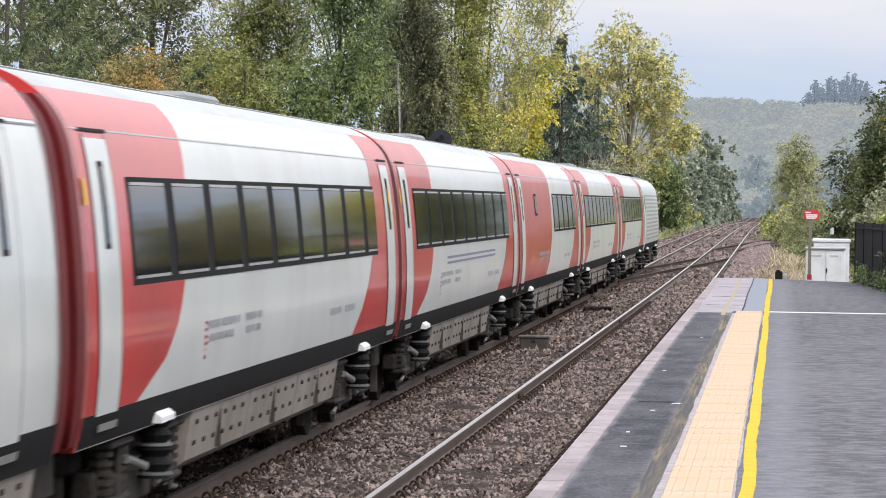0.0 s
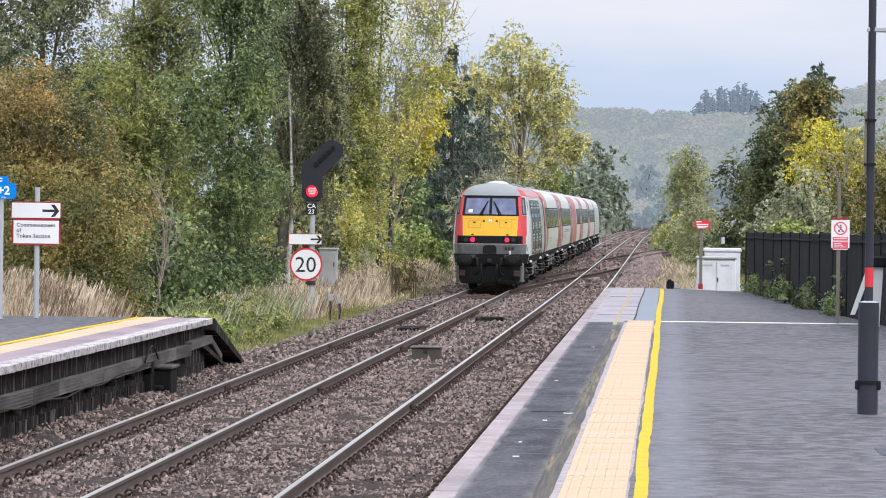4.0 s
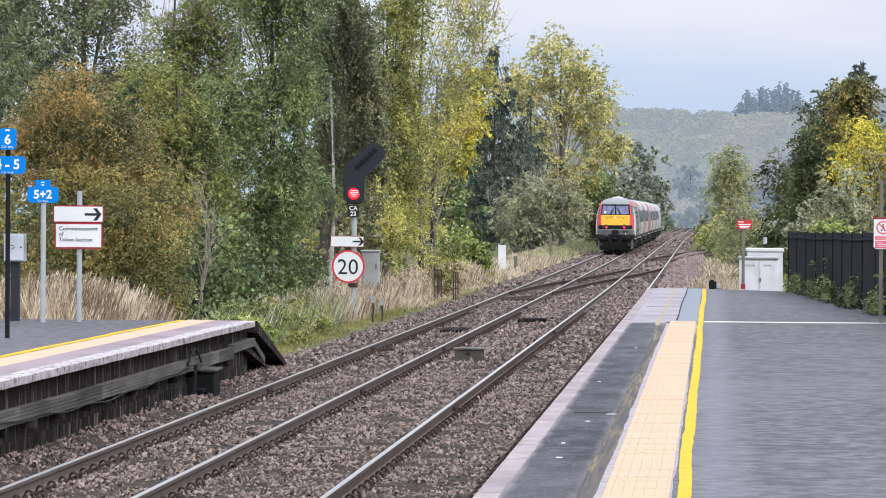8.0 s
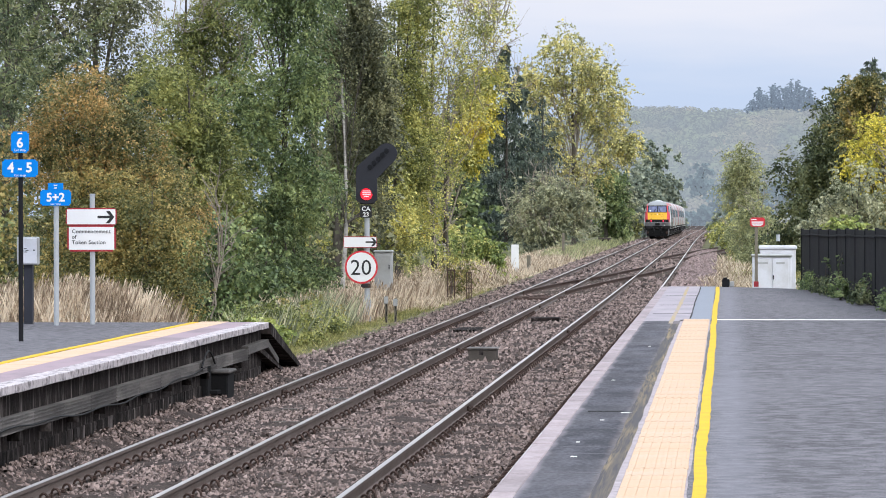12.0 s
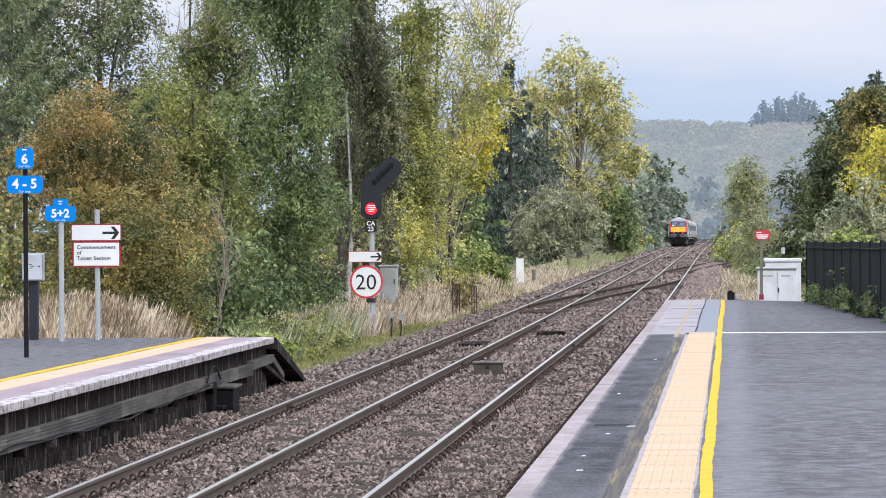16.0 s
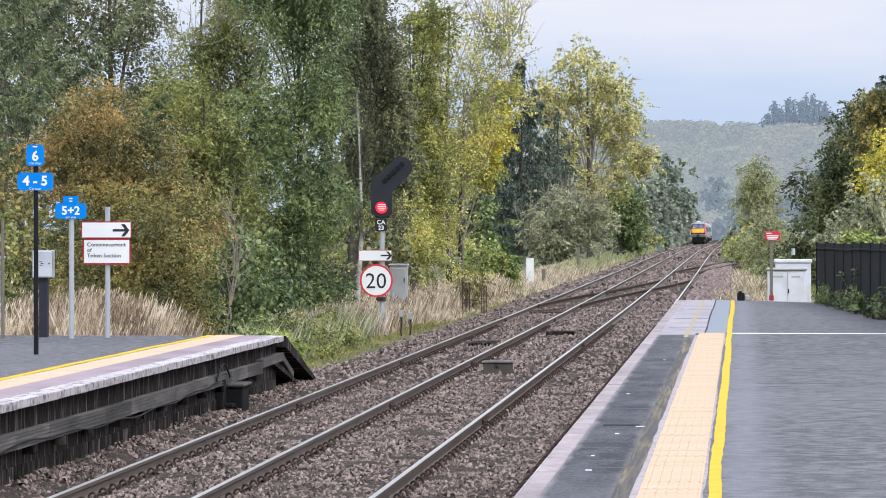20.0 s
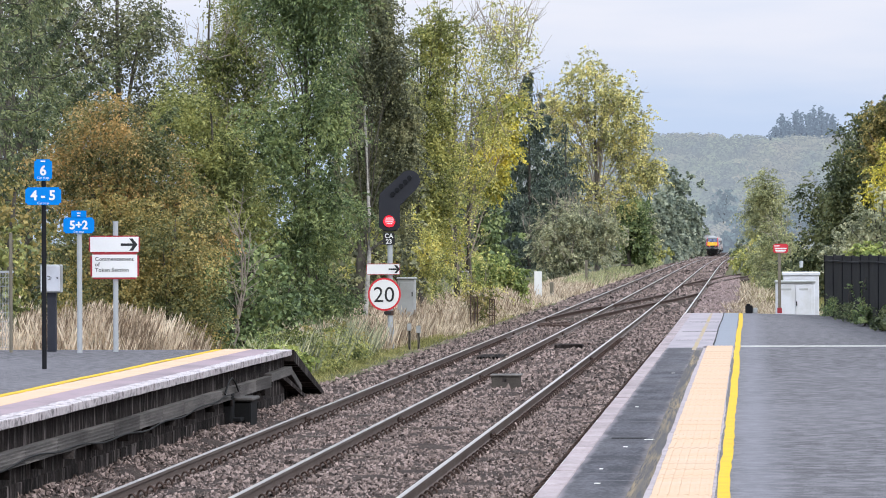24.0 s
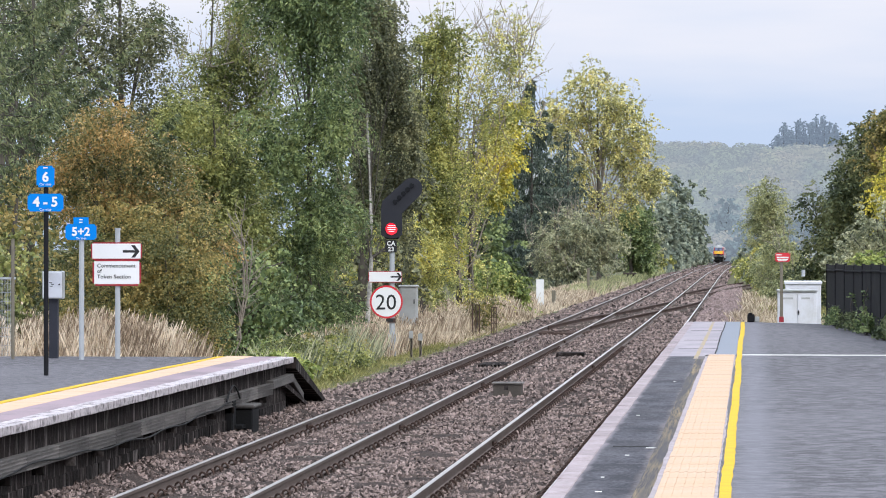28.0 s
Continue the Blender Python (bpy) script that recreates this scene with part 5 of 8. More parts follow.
def crown_points(lobes, count, r, clump=0.45, per=70, hollow=0.55, droop=0.0):
    """Leaf centres on feathery sprays near the skin of the lobes (x, y, z, rx, ry, rz): each spray is a few arching twigs with leaves
    to both sides. Returns the centres, each leaf's way, and the sprays' centres."""
    lobes = np.array(lobes, float)
    wgt = (lobes[:, 3] * lobes[:, 4] * lobes[:, 5]) ** 0.7
    nc = max(6, count // per)
    pick = r.choice(len(lobes), nc, p=wgt / wgt.sum())
    d = r.normal(0, 1, (nc, 3))
    d /= np.linalg.norm(d, axis=1, keepdims=True)
    rad = hollow + (1.06 - hollow) * r.uniform(0, 1, (nc, 1)) ** 0.6
    rad += np.where(r.uniform(0, 1, (nc, 1)) < 0.12, 0.14, 0.0)
    cc = lobes[pick, :3] + d * lobes[pick, 3:] * rad
    twigs = max(2, per // 12)
    k = max(4, count // (nc * twigs))
    # every twig leaves the spray's middle outwards and arches over
    g = d[:, None] * 0.75 + r.normal(0, 0.62, (nc, twigs, 3)) + np.array([0, 0, 0.12])
    g /= np.linalg.norm(g, axis=2, keepdims=True)
    ln = clump * r.uniform(0.7, 1.7, (nc, twigs, 1, 1))
    t = (np.arange(k) + r.uniform(0, 1, (nc, twigs, k)))[..., None] / k
    sag = (0.55 + 1.6 * droop) * t * t
    side = np.cross(g, np.array([0, 0, 1.0]))
    side /= np.linalg.norm(side, axis=2, keepdims=True) + 1e-9
    hand = np.where(r.uniform(0, 1, (nc, twigs, k, 1)) < 0.5, -1.0, 1.0)
    root = cc[:, None] + r.normal(0, 0.3, (nc, twigs, 3)) * clump
    pts = root[:, :, None] + g[:, :, None] * ln * t + side[:, :, None] * hand * ln * 0.2 * (1.1 - t) + r.normal(0, 0.07, (nc, twigs, k, 3)) * clump
    pts[..., 2] -= (ln * sag)[..., 0]
    way = g[:, :, None] * 0.7 + side[:, :, None] * hand * 0.7 - np.array([0, 0, 1.0]) * (0.25 + sag * 1.2)
    way = way / (np.linalg.norm(way, axis=3, keepdims=True) + 1e-9)
    return pts.reshape(-1, 3), way.reshape(-1, 3), cc


def tree(name, label, x, y, h, lobes, mat, seed, leaves=20000, leaf=(0.1, 0.055), clump=0.45, droop=0.0, hollow=0.5, trunk=0.16, bark=None, bare=0, lean=0.0, fork=0.3, category="tree", z=None, flat=0.0, limbs=16, per=70, boughs=5, core=0.2):
    """lobes are relative to the foot of the tree. bare: number of leafless twigs that stand out."""
    leaves, leaf = int(leaves * 0.6), (leaf[0] * 1.15, leaf[1] * 1.35)
    r = np.random.default_rng(seed)
    base = ground_z(x, y) if z is None else z
    ob = thing(name, (x, y, base), label, category)
    # boughs: every large lobe carries smaller ones round its skin
    full = []
    for a in lobes:
        full.append((*a[:3], *[(0.86 if boughs else 1.0) * q for q in a[3:]]))
        if a[3] > 0.55:
            for d in r.normal(0, 1, (boughs, 3)):
                d = d / np.linalg.norm(d)
                k = r.uniform(0.3, 0.5)
                full.append(tuple(a[i] + d[i] * a[3 + i] * 0.8 for i in range(3)) + tuple(a[3 + i] * k for i in range(2)) + (a[5] * k * 0.8,))
    pts, way, cc = crown_points(full, leaves, r, clump, per, hollow, droop)
    pts[:, 2] = np.maximum(pts[:, 2], 0.03 + np.abs(r.normal(0, 0.15, len(pts))))
    q, f = leaf_quads(pts, r, leaf[0], leaf[1], 0.3 if droop else 0.1, flat, way, 0.62)
    # larger leaves, added inside to close gaps and shade the crown's depth
    lb = np.array(lobes, float)
    wgt = (lb[:, 3] * lb[:, 4] * lb[:, 5]) ** 0.8
    n2 = int(leaves * core)
    pick = r.choice(len(lb), n2, p=wgt / wgt.sum())
    deep = r.normal(0, 1, (n2, 3))
    deep *= 0.62 * r.uniform(0, 1, (n2, 1)) ** 0.4 / np.linalg.norm(deep, axis=1, keepdims=True)
    deep = lb[pick, :3] + deep * lb[pick, 3:]
    deep[:, 2] = np.maximum(deep[:, 2], 0.1)
    q2, f3 = leaf_quads(deep, r, leaf[0] * 1.25, leaf[1] * 1.4)
    fast_mesh("crown", np.concatenate([q, q2]), np.concatenate([f, f3 + len(q)]), mat, ob)
    paths = []
    top = max(l[2] + l[5] * 0.6 for l in lobes)
    trunk_pts = [(lean * s * s + (0.2 if bark else 0.08) * math.sin(5 * s + seed), 0.06 * math.sin(4 * s + seed * 2), -0.1 + top * s) for s in np.linspace(0, 1, 9)]
    paths.append((trunk_pts, [trunk * (1.25 - 1.1 * s) + 0.012 for s in np.linspace(0, 1, 9)]))
    for i in range(limbs):
        c = cc[r.integers(len(cc))]
        s0 = min(max(fork, (c[2] / max(top, 0.1)) * r.uniform(0.45, 0.8)), 0.92)
        a = np.array(trunk_pts[int(s0 * 8)])
        m = a + (c - a) * 0.5 + np.array([0, 0, 0.12 * np.linalg.norm(c - a)])
        paths.append(([tuple(a), tuple(m), tuple(c)], [trunk * 0.38, trunk * 0.22, 0.012]))
    for i in range(bare):
        c = cc[r.integers(len(cc))]
        tip = c + np.array([r.normal(0, 0.5), r.normal(0, 0.4), abs(r.normal(1.0, 0.6))])
        mid = (c + tip) / 2 + r.normal(0, 0.12, 3)
        paths.append(([tuple(c), tuple(mid), tuple(tip)], [0.022, 0.014, 0.006]))
        for k in range(3):
            t2 = mid + (tip - mid) * r.uniform(0, 1) + r.normal(0, 0.35, 3) + np.array([0, 0, 0.3])
            paths.append(([tuple(mid), tuple(t2)], [0.009, 0.004]))
    v, f2 = tubes(paths[:1], 8)
    raw("trunk", v, f2, bark or BARK, ob, smooth=True)
    if len(paths) > 1:
        v, f2 = tubes(paths[1:], 5)
        tagged(raw("limb", v, f2, TWIG if bare > 8 else BARK, ob, smooth=True), kind="stuff")
    return ob


def conifer(name, label, x, y, h, width, mat, seed, leaves=16000, tiers=22, spike=0.16, hang=0.35, trunk=0.16, side=0.22, sweep=-0.12):
    """A tapering tree of boughs in whorls; hanging twiglets with needles fringe every bough. sweep lifts the boughs' tips."""
    r = np.random.default_rng(seed)
    ob = thing(name, (x, y, ground_z(x, y)), label, "tree")
    paths = [([(0, 0, -0.1), (0.05, 0, h * 0.5), (0, 0.03, h)], [trunk, trunk * 0.6, 0.02])]
    pts, ways = [], []
    boughs, leaves, spike = tiers * 6, int(leaves * 0.64), spike * 1.1
    for i in range(boughs):
        s = (i + r.uniform(0, 1)) / boughs
        zz = h * (0.04 + 0.95 * s)
        ln = width * (1 - s) ** 0.8 * r.uniform(0.7, 1.15) + 0.15
        a = r.uniform(0, 2 * math.pi)
        d = np.array([math.cos(a), math.sin(a), 0])
        out = np.cross(d, [0, 0, 1])
        root = np.array([0, 0, zz])
        tip = root + d * ln + np.array([0, 0, (sweep + r.normal(0, 0.06)) * ln + 0.1])
        mid = root + d * ln * 0.6 + np.array([0, 0, -0.16 * ln])
        arc = [tuple((1 - q) ** 2 * root + 2 * q * (1 - q) * mid + q * q * tip) for q in (0, 0.35, 0.7, 1)]
        paths.append((arc, [0.014, 0.012, 0.009, 0.004]))
        k = max(8, int(leaves / boughs * (0.4 + 1.2 * (1 - s))))
        twigs = max(3, k // 7)
        t = r.uniform(0.08, 1, (twigs, 1)) ** 0.8
        foot = (1 - t) ** 2 * root + 2 * t * (1 - t) * mid + t ** 2 * tip
        run = out * r.normal(0, 1, (twigs, 1)) * side * ln * 1.2 * (1.15 - t) + d * r.uniform(0.05, 0.3, (twigs, 1))
        run[:, 2] = -np.abs(r.normal(0, hang, twigs)) * (1.2 - t[:, 0])
        e = r.uniform(0, 1, (twigs, 7, 1))
        pts.append((foot[:, None] + run[:, None] * e + r.normal(0, 0.025, (twigs, 7, 3))).reshape(-1, 3))
        w = run / (np.linalg.norm(run, axis=1, keepdims=True) + 1e-9)
        ways.append(np.repeat(w, 7, axis=0))
    q, f = leaf_quads(np.concatenate(pts), r, spike, spike * 0.26, 0.3, way=np.concatenate(ways), order=0.6)
    fast_mesh("crown", q, f, mat, ob)
    v, f2 = tubes(paths[:1], 8)
    raw("trunk", v, f2, BARK, ob, smooth=True)
    v, f2 = tubes(paths[1:], 5)
    tagged(raw("bough", v, f2, BARK, ob, smooth=True), kind="stuff")
    return ob


# left bank, near to far
conifer("larch", "tall larch with drooping green boughs", -18.0, 90, 17, 5.2, LARCH, 11, leaves=68000, spike=0.13, hang=0.4, tiers=11, side=0.1, trunk=0.1, sweep=0.32)
conifer("larch", "tall larch with drooping green boughs", -20.2, 99, 18, 5.0, LARCH, 12, leaves=46000, spike=0.14, hang=0.45, tiers=12, side=0.1, trunk=0.1, sweep=0.25)
tree("oak_tree", "dark green broadleaf tree behind the larch", -20.4, 124, 12, [(0.3, 0, 9.7, 2.0, 1.6, 1.7), (-1.6, 0, 8.4, 2.3, 1.5, 2.4), (1.3, 0, 6.4, 2.0, 1.4, 2.2), (0, 0, 3, 2.8, 1.5, 2.2), (-2.4, 0, 11, 2.0, 1.5, 1.8)], BIRCHLEAF, 13, leaves=72000, leaf=(0.08, 0.05), clump=0.45, hollow=0.2, boughs=2)
tree("rowan_tree", "rowan with orange autumn leaves", -13.5, 82, 6, [(1.5, -0.3, 3.9, 0.7, 0.8, 0.5), (1.9, -0.3, 3.1, 0.6, 0.7, 0.4), (-0.4, 0, 5.5, 1.0, 1.1, 0.85), (-1.1, 0.3, 4.5, 1.1, 1.2, 0.9), (0.8, -0.2, 4.8, 0.8, 0.9, 0.6), (0.0, 0, 4.0, 1.2, 1, 0.8)], ORANGE, 14, leaves=60000, leaf=(0.052, 0.027), clump=0.28, trunk=0.1, hollow=0.25, per=45)
tree("hawthorn", "green and brown thorn below the rowan", -13.6, 81, 4, [(0, 0, 2.6, 1.4, 1.2, 1.2), (-0.6, 0, 1.2, 1.2, 1, 1.1), (0.5, 0, 3.4, 1.0, 1.0, 0.8)], BROWN, 141, leaves=38000, leaf=(0.052, 0.03), clump=0.26, trunk=0.08, category="bush", hollow=0.3)
tree("hawthorn", "brown-green hawthorn bush with few orange leaves", -12.0, 79.5, 5, [(0, 0, 2.7, 1.05, 1.0, 1.35), (0.35, -0.3, 1.3, 1.15, 1.0, 1.15), (-0.7, 0.2, 1.6, 1.0, 1.0, 1.3)], BROWN, 15, leaves=58000, leaf=(0.046, 0.027), clump=0.24, trunk=0.08, category="bush", hollow=0.35)
tree("hazel", "bright green hazel at the fence", -15.0, 74, 4, [(0, 0, 2.7, 1.0, 1.0, 1.2), (0, 0, 1.3, 1.2, 1.2, 1.2)], G_LIGHT, 16, leaves=15000, leaf=(0.085, 0.06), clump=0.25, trunk=0.08)
tree("ash_tree", "light green ash with broad feathery leaves", -14.9, 106, 9, [(-0.6, 0, 6.4, 1.1, 1.2, 1.2), (0.3, 0, 5.0, 1.1, 1.2, 1.2), (0.9, 0, 3.6, 1.1, 1.2, 1.2), (-0.6, 0, 4.2, 1.3, 1.2, 1.5), (0.2, 0, 2.0, 1.4, 1.2, 1.4)], G_LIGHT, 17, leaves=64000, leaf=(0.09, 0.03), clump=0.34, droop=0.1, trunk=0.07, hollow=0.3, core=0.25)
tree("ash_tree", "tall thin light green ash with bare twigs", -16.3, 116, 13, [(0.2, 0, 8.0, 1.0, 1.1, 1.5), (0.9, 0, 10.0, 1.0, 1.0, 1.7), (0.3, 0, 6.4, 1.2, 1.1, 1.5), (1.5, 0, 8.2, 1.0, 1.0, 1.6), (0.8, 0, 4.2, 1.2, 1.1, 1.5)], G_LIGHT, 171, leaves=52000, leaf=(0.09, 0.03), clump=0.36, droop=0.1, trunk=0.07, bare=80, hollow=0.15, per=36, limbs=24, core=0.2)
tree("ash_tree", "tall dense dark green ash", -12.5, 108, 13, [(0.1, 0, 8.9, 1.6, 1.3, 2.4), (-0.9, 0, 10.6, 1.5, 1.2, 1.8), (1.0, 0, 10.2, 1.1, 1.2, 1.9), (-0.7, 0, 5.6, 1.2, 1.3, 1.6), (0.75, 0, 6.4, 1.0, 1.2, 1.5), (0.3, 0, 4.0, 1.3, 1.3, 1.5), (-0.5, 0, 2.6, 1.4, 1.3, 1.3), (0.4, 0, 1.3, 1.1, 1.2, 1.1)], G_DARK, 18, leaves=112000, leaf=(0.1, 0.03), clump=0.34, droop=0.12, trunk=0.09, hollow=0.4, per=44, core=0.28)
tree("birch_tree", "silver birch with dark hanging foliage and pale trunk", -11.5, 114, 12, [(0.7, 0.9, 7.8, 0.95, 0.7, 1.6), (1.1, 0.9, 4.9, 0.9, 0.7, 1.8), (-0.1, -0.2, 7.9, 0.6, 0.5, 1.1), (0.45, -0.2, 9.6, 1.0, 0.8, 1.4), (1.25, 0.5, 6.4, 0.6, 0.6, 1.6), (-0.1, 1.0, 5.0, 0.6, 0.6, 1.5)], BIRCHLEAF, 19, leaves=68000, leaf=(0.06, 0.046), clump=0.26, droop=0.4, trunk=0.05, bark=BIRCH, lean=0.4, limbs=14, hollow=0.2)
tree("sycamore", "green and yellow tree behind the birch", -11.6, 136, 12, [(0.5, 0, 5.8, 0.95, 0.9, 1.6), (0.6, 0, 4.0, 1.1, 0.9, 1.2), (0.3, 0, 7.8, 1.0, 0.9, 1.5), (0.6, 0, 10.0, 1.0, 0.9, 1.5)], G_MID, 191, leaves=46000, leaf=(0.07, 0.045), clump=0.34, trunk=0.09)
tree("elder", "yellow-green undergrowth behind the signal", -12.1, 133, 7, [(0, 0, 3.3, 1.3, 1.0, 1.6), (1.0, 0.4, 2.3, 1.0, 1.0, 1.2), (-1.2, 0, 2.4, 1.2, 1, 1.3)], YGREEN, 20, leaves=28000, leaf=(0.065, 0.042), clump=0.28, trunk=0.08)
tree("willow_tree", "thin half-bare willow with yellowing leaves", -11.1, 146, 14, [(0.3, 0, 9.6, 1.7, 1.4, 2.2), (-0.9, 0, 7.2, 1.4, 1.2, 2.0), (2.0, 0, 10.4, 1.0, 1.0, 1.7), (1.9, 0, 8.0, 1.2, 1.1, 1.6), (0.3, 0, 5.2, 1.3, 1.1, 1.5), (0.1, -0.8, 2.0, 1.5, 0.8, 1.9)], YGREEN, 21, leaves=40000, leaf=(0.085, 0.042), clump=0.42, trunk=0.09, bare=170, per=26, hollow=0.3, core=0.03)
tree("maple_tree", "field maple in bright yellow leaf", -11.0, 152, 9, [(1.2, 0, 6.9, 0.9, 1.1, 1.1), (0.6, 0, 5.6, 0.9, 1.1, 0.9), (-1.5, 0, 4.0, 1.1, 1.0, 0.9), (-1.2, 0, 2.7, 0.9, 1.1, 0.9), (1.4, 0, 8.2, 0.7, 1, 0.8)], YELLOW, 22, leaves=30000, leaf=(0.1, 0.075), clump=0.3, trunk=0.12, bare=10, per=36)
conifer("spruce", "dark spruce with hanging branches", -17.2, 302, 16.2, 5.2, CONIFER, 23, leaves=56000, spike=0.31, hang=1.1, side=0.22)
conifer("spruce", "dark spruce with hanging branches", -20.8, 306, 14.0, 5.2, CONIFER, 24, leaves=38000, spike=0.31, hang=1.1, side=0.22)
conifer("spruce", "dark spruce with hanging branches", -14.8, 312, 12.5, 4.2, CONIFER, 25, leaves=14000, spike=0.24, hang=0.8)
tree("spruce", "dense dark spruces crowded behind the bush", -18.2, 318, 14, [(0.8, 0, 9.0, 1.8, 1.6, 4.2), (-2.4, 0, 7.6, 2.2, 1.6, 4.2), (2.8, 0, 6.6, 1.8, 1.6, 4.0), (0, 0, 3.4, 5.2, 1.8, 3.4), (-4.6, 0, 6.0, 1.8, 1.6, 3.8)], CONIFER, 251, leaves=22000, leaf=(0.3, 0.1), clump=0.5, droop=0.5, trunk=0.14, hollow=0.35, boughs=3)
tree("lime_tree", "tall lime tree turning yellow in its upper crown", -13.0, 330, 19, [(-0.2, 0, 16.0, 3.1, 2.2, 2.8), (-2.6, 0, 13.6, 2.4, 2.0, 2.6), (2.7, 0, 13.4, 2.5, 2.0, 2.7), (0.3, 0, 11.8, 2.2, 2.0, 2.4), (3.3, 0, 9.4, 2.2, 2.0, 2.4), (-2.6, 0, 8.6, 2.4, 2.0, 2.6), (-4.0, 0, 13.8, 1.1, 1.3, 2.0), (1.2, 0, 7.0, 2.8, 2.0, 2.2), (4.6, 0, 8.4, 1.2, 1.3, 1.4), (-1, 0, 4.4, 3.2, 2, 2)], LIME, 26, leaves=76000, leaf=(0.16, 0.1), clump=0.55, trunk=0.2, bare=50, hollow=0.3, limbs=50, per=36, core=0.08)
tree("ash_tree", "dark green ash beside the line", -10.9, 352, 8, [(0, 0, 4.6, 2.0, 2.0, 2.8), (1.0, 0, 2.6, 1.5, 1.6, 2.2)], G_DARK, 27, leaves=24000, leaf=(0.16, 0.12), clump=0.5)
tree("sallow_bush", "large grey-green willow bush with upright shoots", -12.9, 285, 7, [(0.2, 0, 3.8, 2.5, 1.8, 2.2), (2.0, 0.5, 3.0, 1.9, 1.6, 2.1), (-2.0, 0, 2.8, 1.9, 1.6, 2.0), (0, -0.5, 1.6, 3.4, 1.6, 1.6)] + [(q, 0.3 * (i % 3), 5.0 - 0.3 * abs(q), 0.28, 0.28, 1.5) for i, q in enumerate((-2.6, -1.8, -1.0, -0.4, 0.3, 0.9, 1.6, 2.3, 3.0))], SHRUB, 28, leaves=42000, leaf=(0.2, 0.05), clump=0.36, trunk=0.08, bare=120, category="bush", hollow=0.25, per=32, boughs=3)
tree("sallow_bush", "rounded grey-green willow bush", -10.6, 395, 6, [(0, 0, 3.0, 1.7, 1.6, 2.8)], SHRUB, 29, leaves=12000, leaf=(0.16, 0.1), clump=0.45, trunk=0.08, category="bush")
tree("bramble", "leafy green bramble patch", -11.2, 165, 3, [(0, 0, 1.2, 1.3, 1.0, 1.0), (1.1, 0.5, 0.9, 1.0, 0.9, 0.8)], WEED, 30, leaves=14000, leaf=(0.1, 0.07), clump=0.32, trunk=0.04, category="bush", per=40)
tree("dock_plants", "brown dead dock plants on the bank", -9.75, 136, 1, [(0, 0, 0.7, 0.35, 0.5, 0.6), (0.3, 4, 0.8, 0.3, 0.5, 0.6)], BROWN, 31, leaves=2600, leaf=(0.06, 0.05), clump=0.2, trunk=0.03, category="weeds", limbs=8)
for i, (dx, dy, hh, rr, mt) in enumerate([(-11.3, 385, 7.5, 1.9, SHRUB), (-11.2, 430, 8, 2.2, HAZED_LEAF), (-11.6, 500, 10, 2.8, HAZED_LEAF), (-12.0, 580, 12, 3.2, HAZED_LEAF), (-12.6, 690, 17.5, 4.6, HAZED_LEAF), (-13.5, 800, 12, 4.2, HAZED_LEAF), (-15, 900, 9, 4.5, HAZED_LEAF)]):
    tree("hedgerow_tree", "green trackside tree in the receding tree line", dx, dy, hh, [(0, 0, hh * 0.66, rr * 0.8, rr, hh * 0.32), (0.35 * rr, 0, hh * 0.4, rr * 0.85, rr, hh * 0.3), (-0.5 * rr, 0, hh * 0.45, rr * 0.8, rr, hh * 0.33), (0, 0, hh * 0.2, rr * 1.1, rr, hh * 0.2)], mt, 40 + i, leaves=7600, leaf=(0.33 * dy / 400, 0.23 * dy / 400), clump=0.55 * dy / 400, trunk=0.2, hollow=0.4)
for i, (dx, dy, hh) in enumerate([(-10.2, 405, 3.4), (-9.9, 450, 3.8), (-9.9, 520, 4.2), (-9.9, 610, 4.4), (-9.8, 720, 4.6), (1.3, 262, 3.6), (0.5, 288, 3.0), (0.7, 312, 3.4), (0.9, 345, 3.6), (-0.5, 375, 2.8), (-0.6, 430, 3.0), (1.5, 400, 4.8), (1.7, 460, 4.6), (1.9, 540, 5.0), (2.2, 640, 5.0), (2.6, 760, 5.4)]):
    tree("hedge_bush", "dense green scrub beside the far track", dx, dy, hh, [(0, 0, hh * 0.5, 1.5, 3.0, hh * 0.5), (0.3, 8, hh * 0.4, 1.5, 3.0, hh * 0.42)], (G_MID, HAZED_LEAF, YGREEN)[i % 3] if dy < 480 else HAZED_LEAF, 200 + i, leaves=3200, leaf=(0.27 * dy / 400, 0.18 * dy / 400), clump=0.45, trunk=0.06, category="bush", hollow=0.4, limbs=6, boughs=3)
# the wood behind the front row
for i, (dx, dy, hh, rr, mt) in enumerate([(-23.2, 118, 13, 2.6, BIRCHLEAF), (-26.0, 134, 16, 2.8, G_DARK), (-22.0, 138, 9.5, 2.4, BIRCHLEAF), (-18.3, 140, 9.0, 2.2, G_MID), (-15.2, 142, 14, 2.2, G_DARK), (-16.8, 172, 14, 2.8, G_DARK), (-19.0, 200, 15, 3.0, G_DARK), (-17.5, 250, 11, 2.6, G_DARK), (-17.5, 345, 10, 3.0, G_DARK), (-13.0, 128, 12, 2.0, BIRCHLEAF), (-14.8, 90, 4.4, 1.5, G_DARK), (-17.0, 88, 5, 1.8, BROWN), (-12.9, 97, 3.6, 1.4, G_DARK), (-20.0, 106, 12.5, 2.4, LARCH)]):
    tree("woodland_tree", "dark green broadleaf tree deep in the wood", dx, dy, hh, [(0, 0, hh * 0.7, rr, rr, hh * 0.28), (0.3, 0, hh * 0.36, rr * 1.1, rr, hh * 0.3), (-0.3, 0, hh * 0.15, rr * 1.1, rr, hh * 0.15)], mt, 60 + i, leaves=7600, leaf=(0.15 * dy / 140, 0.1 * dy / 140), clump=0.45, trunk=0.15, hollow=0.25, per=50)
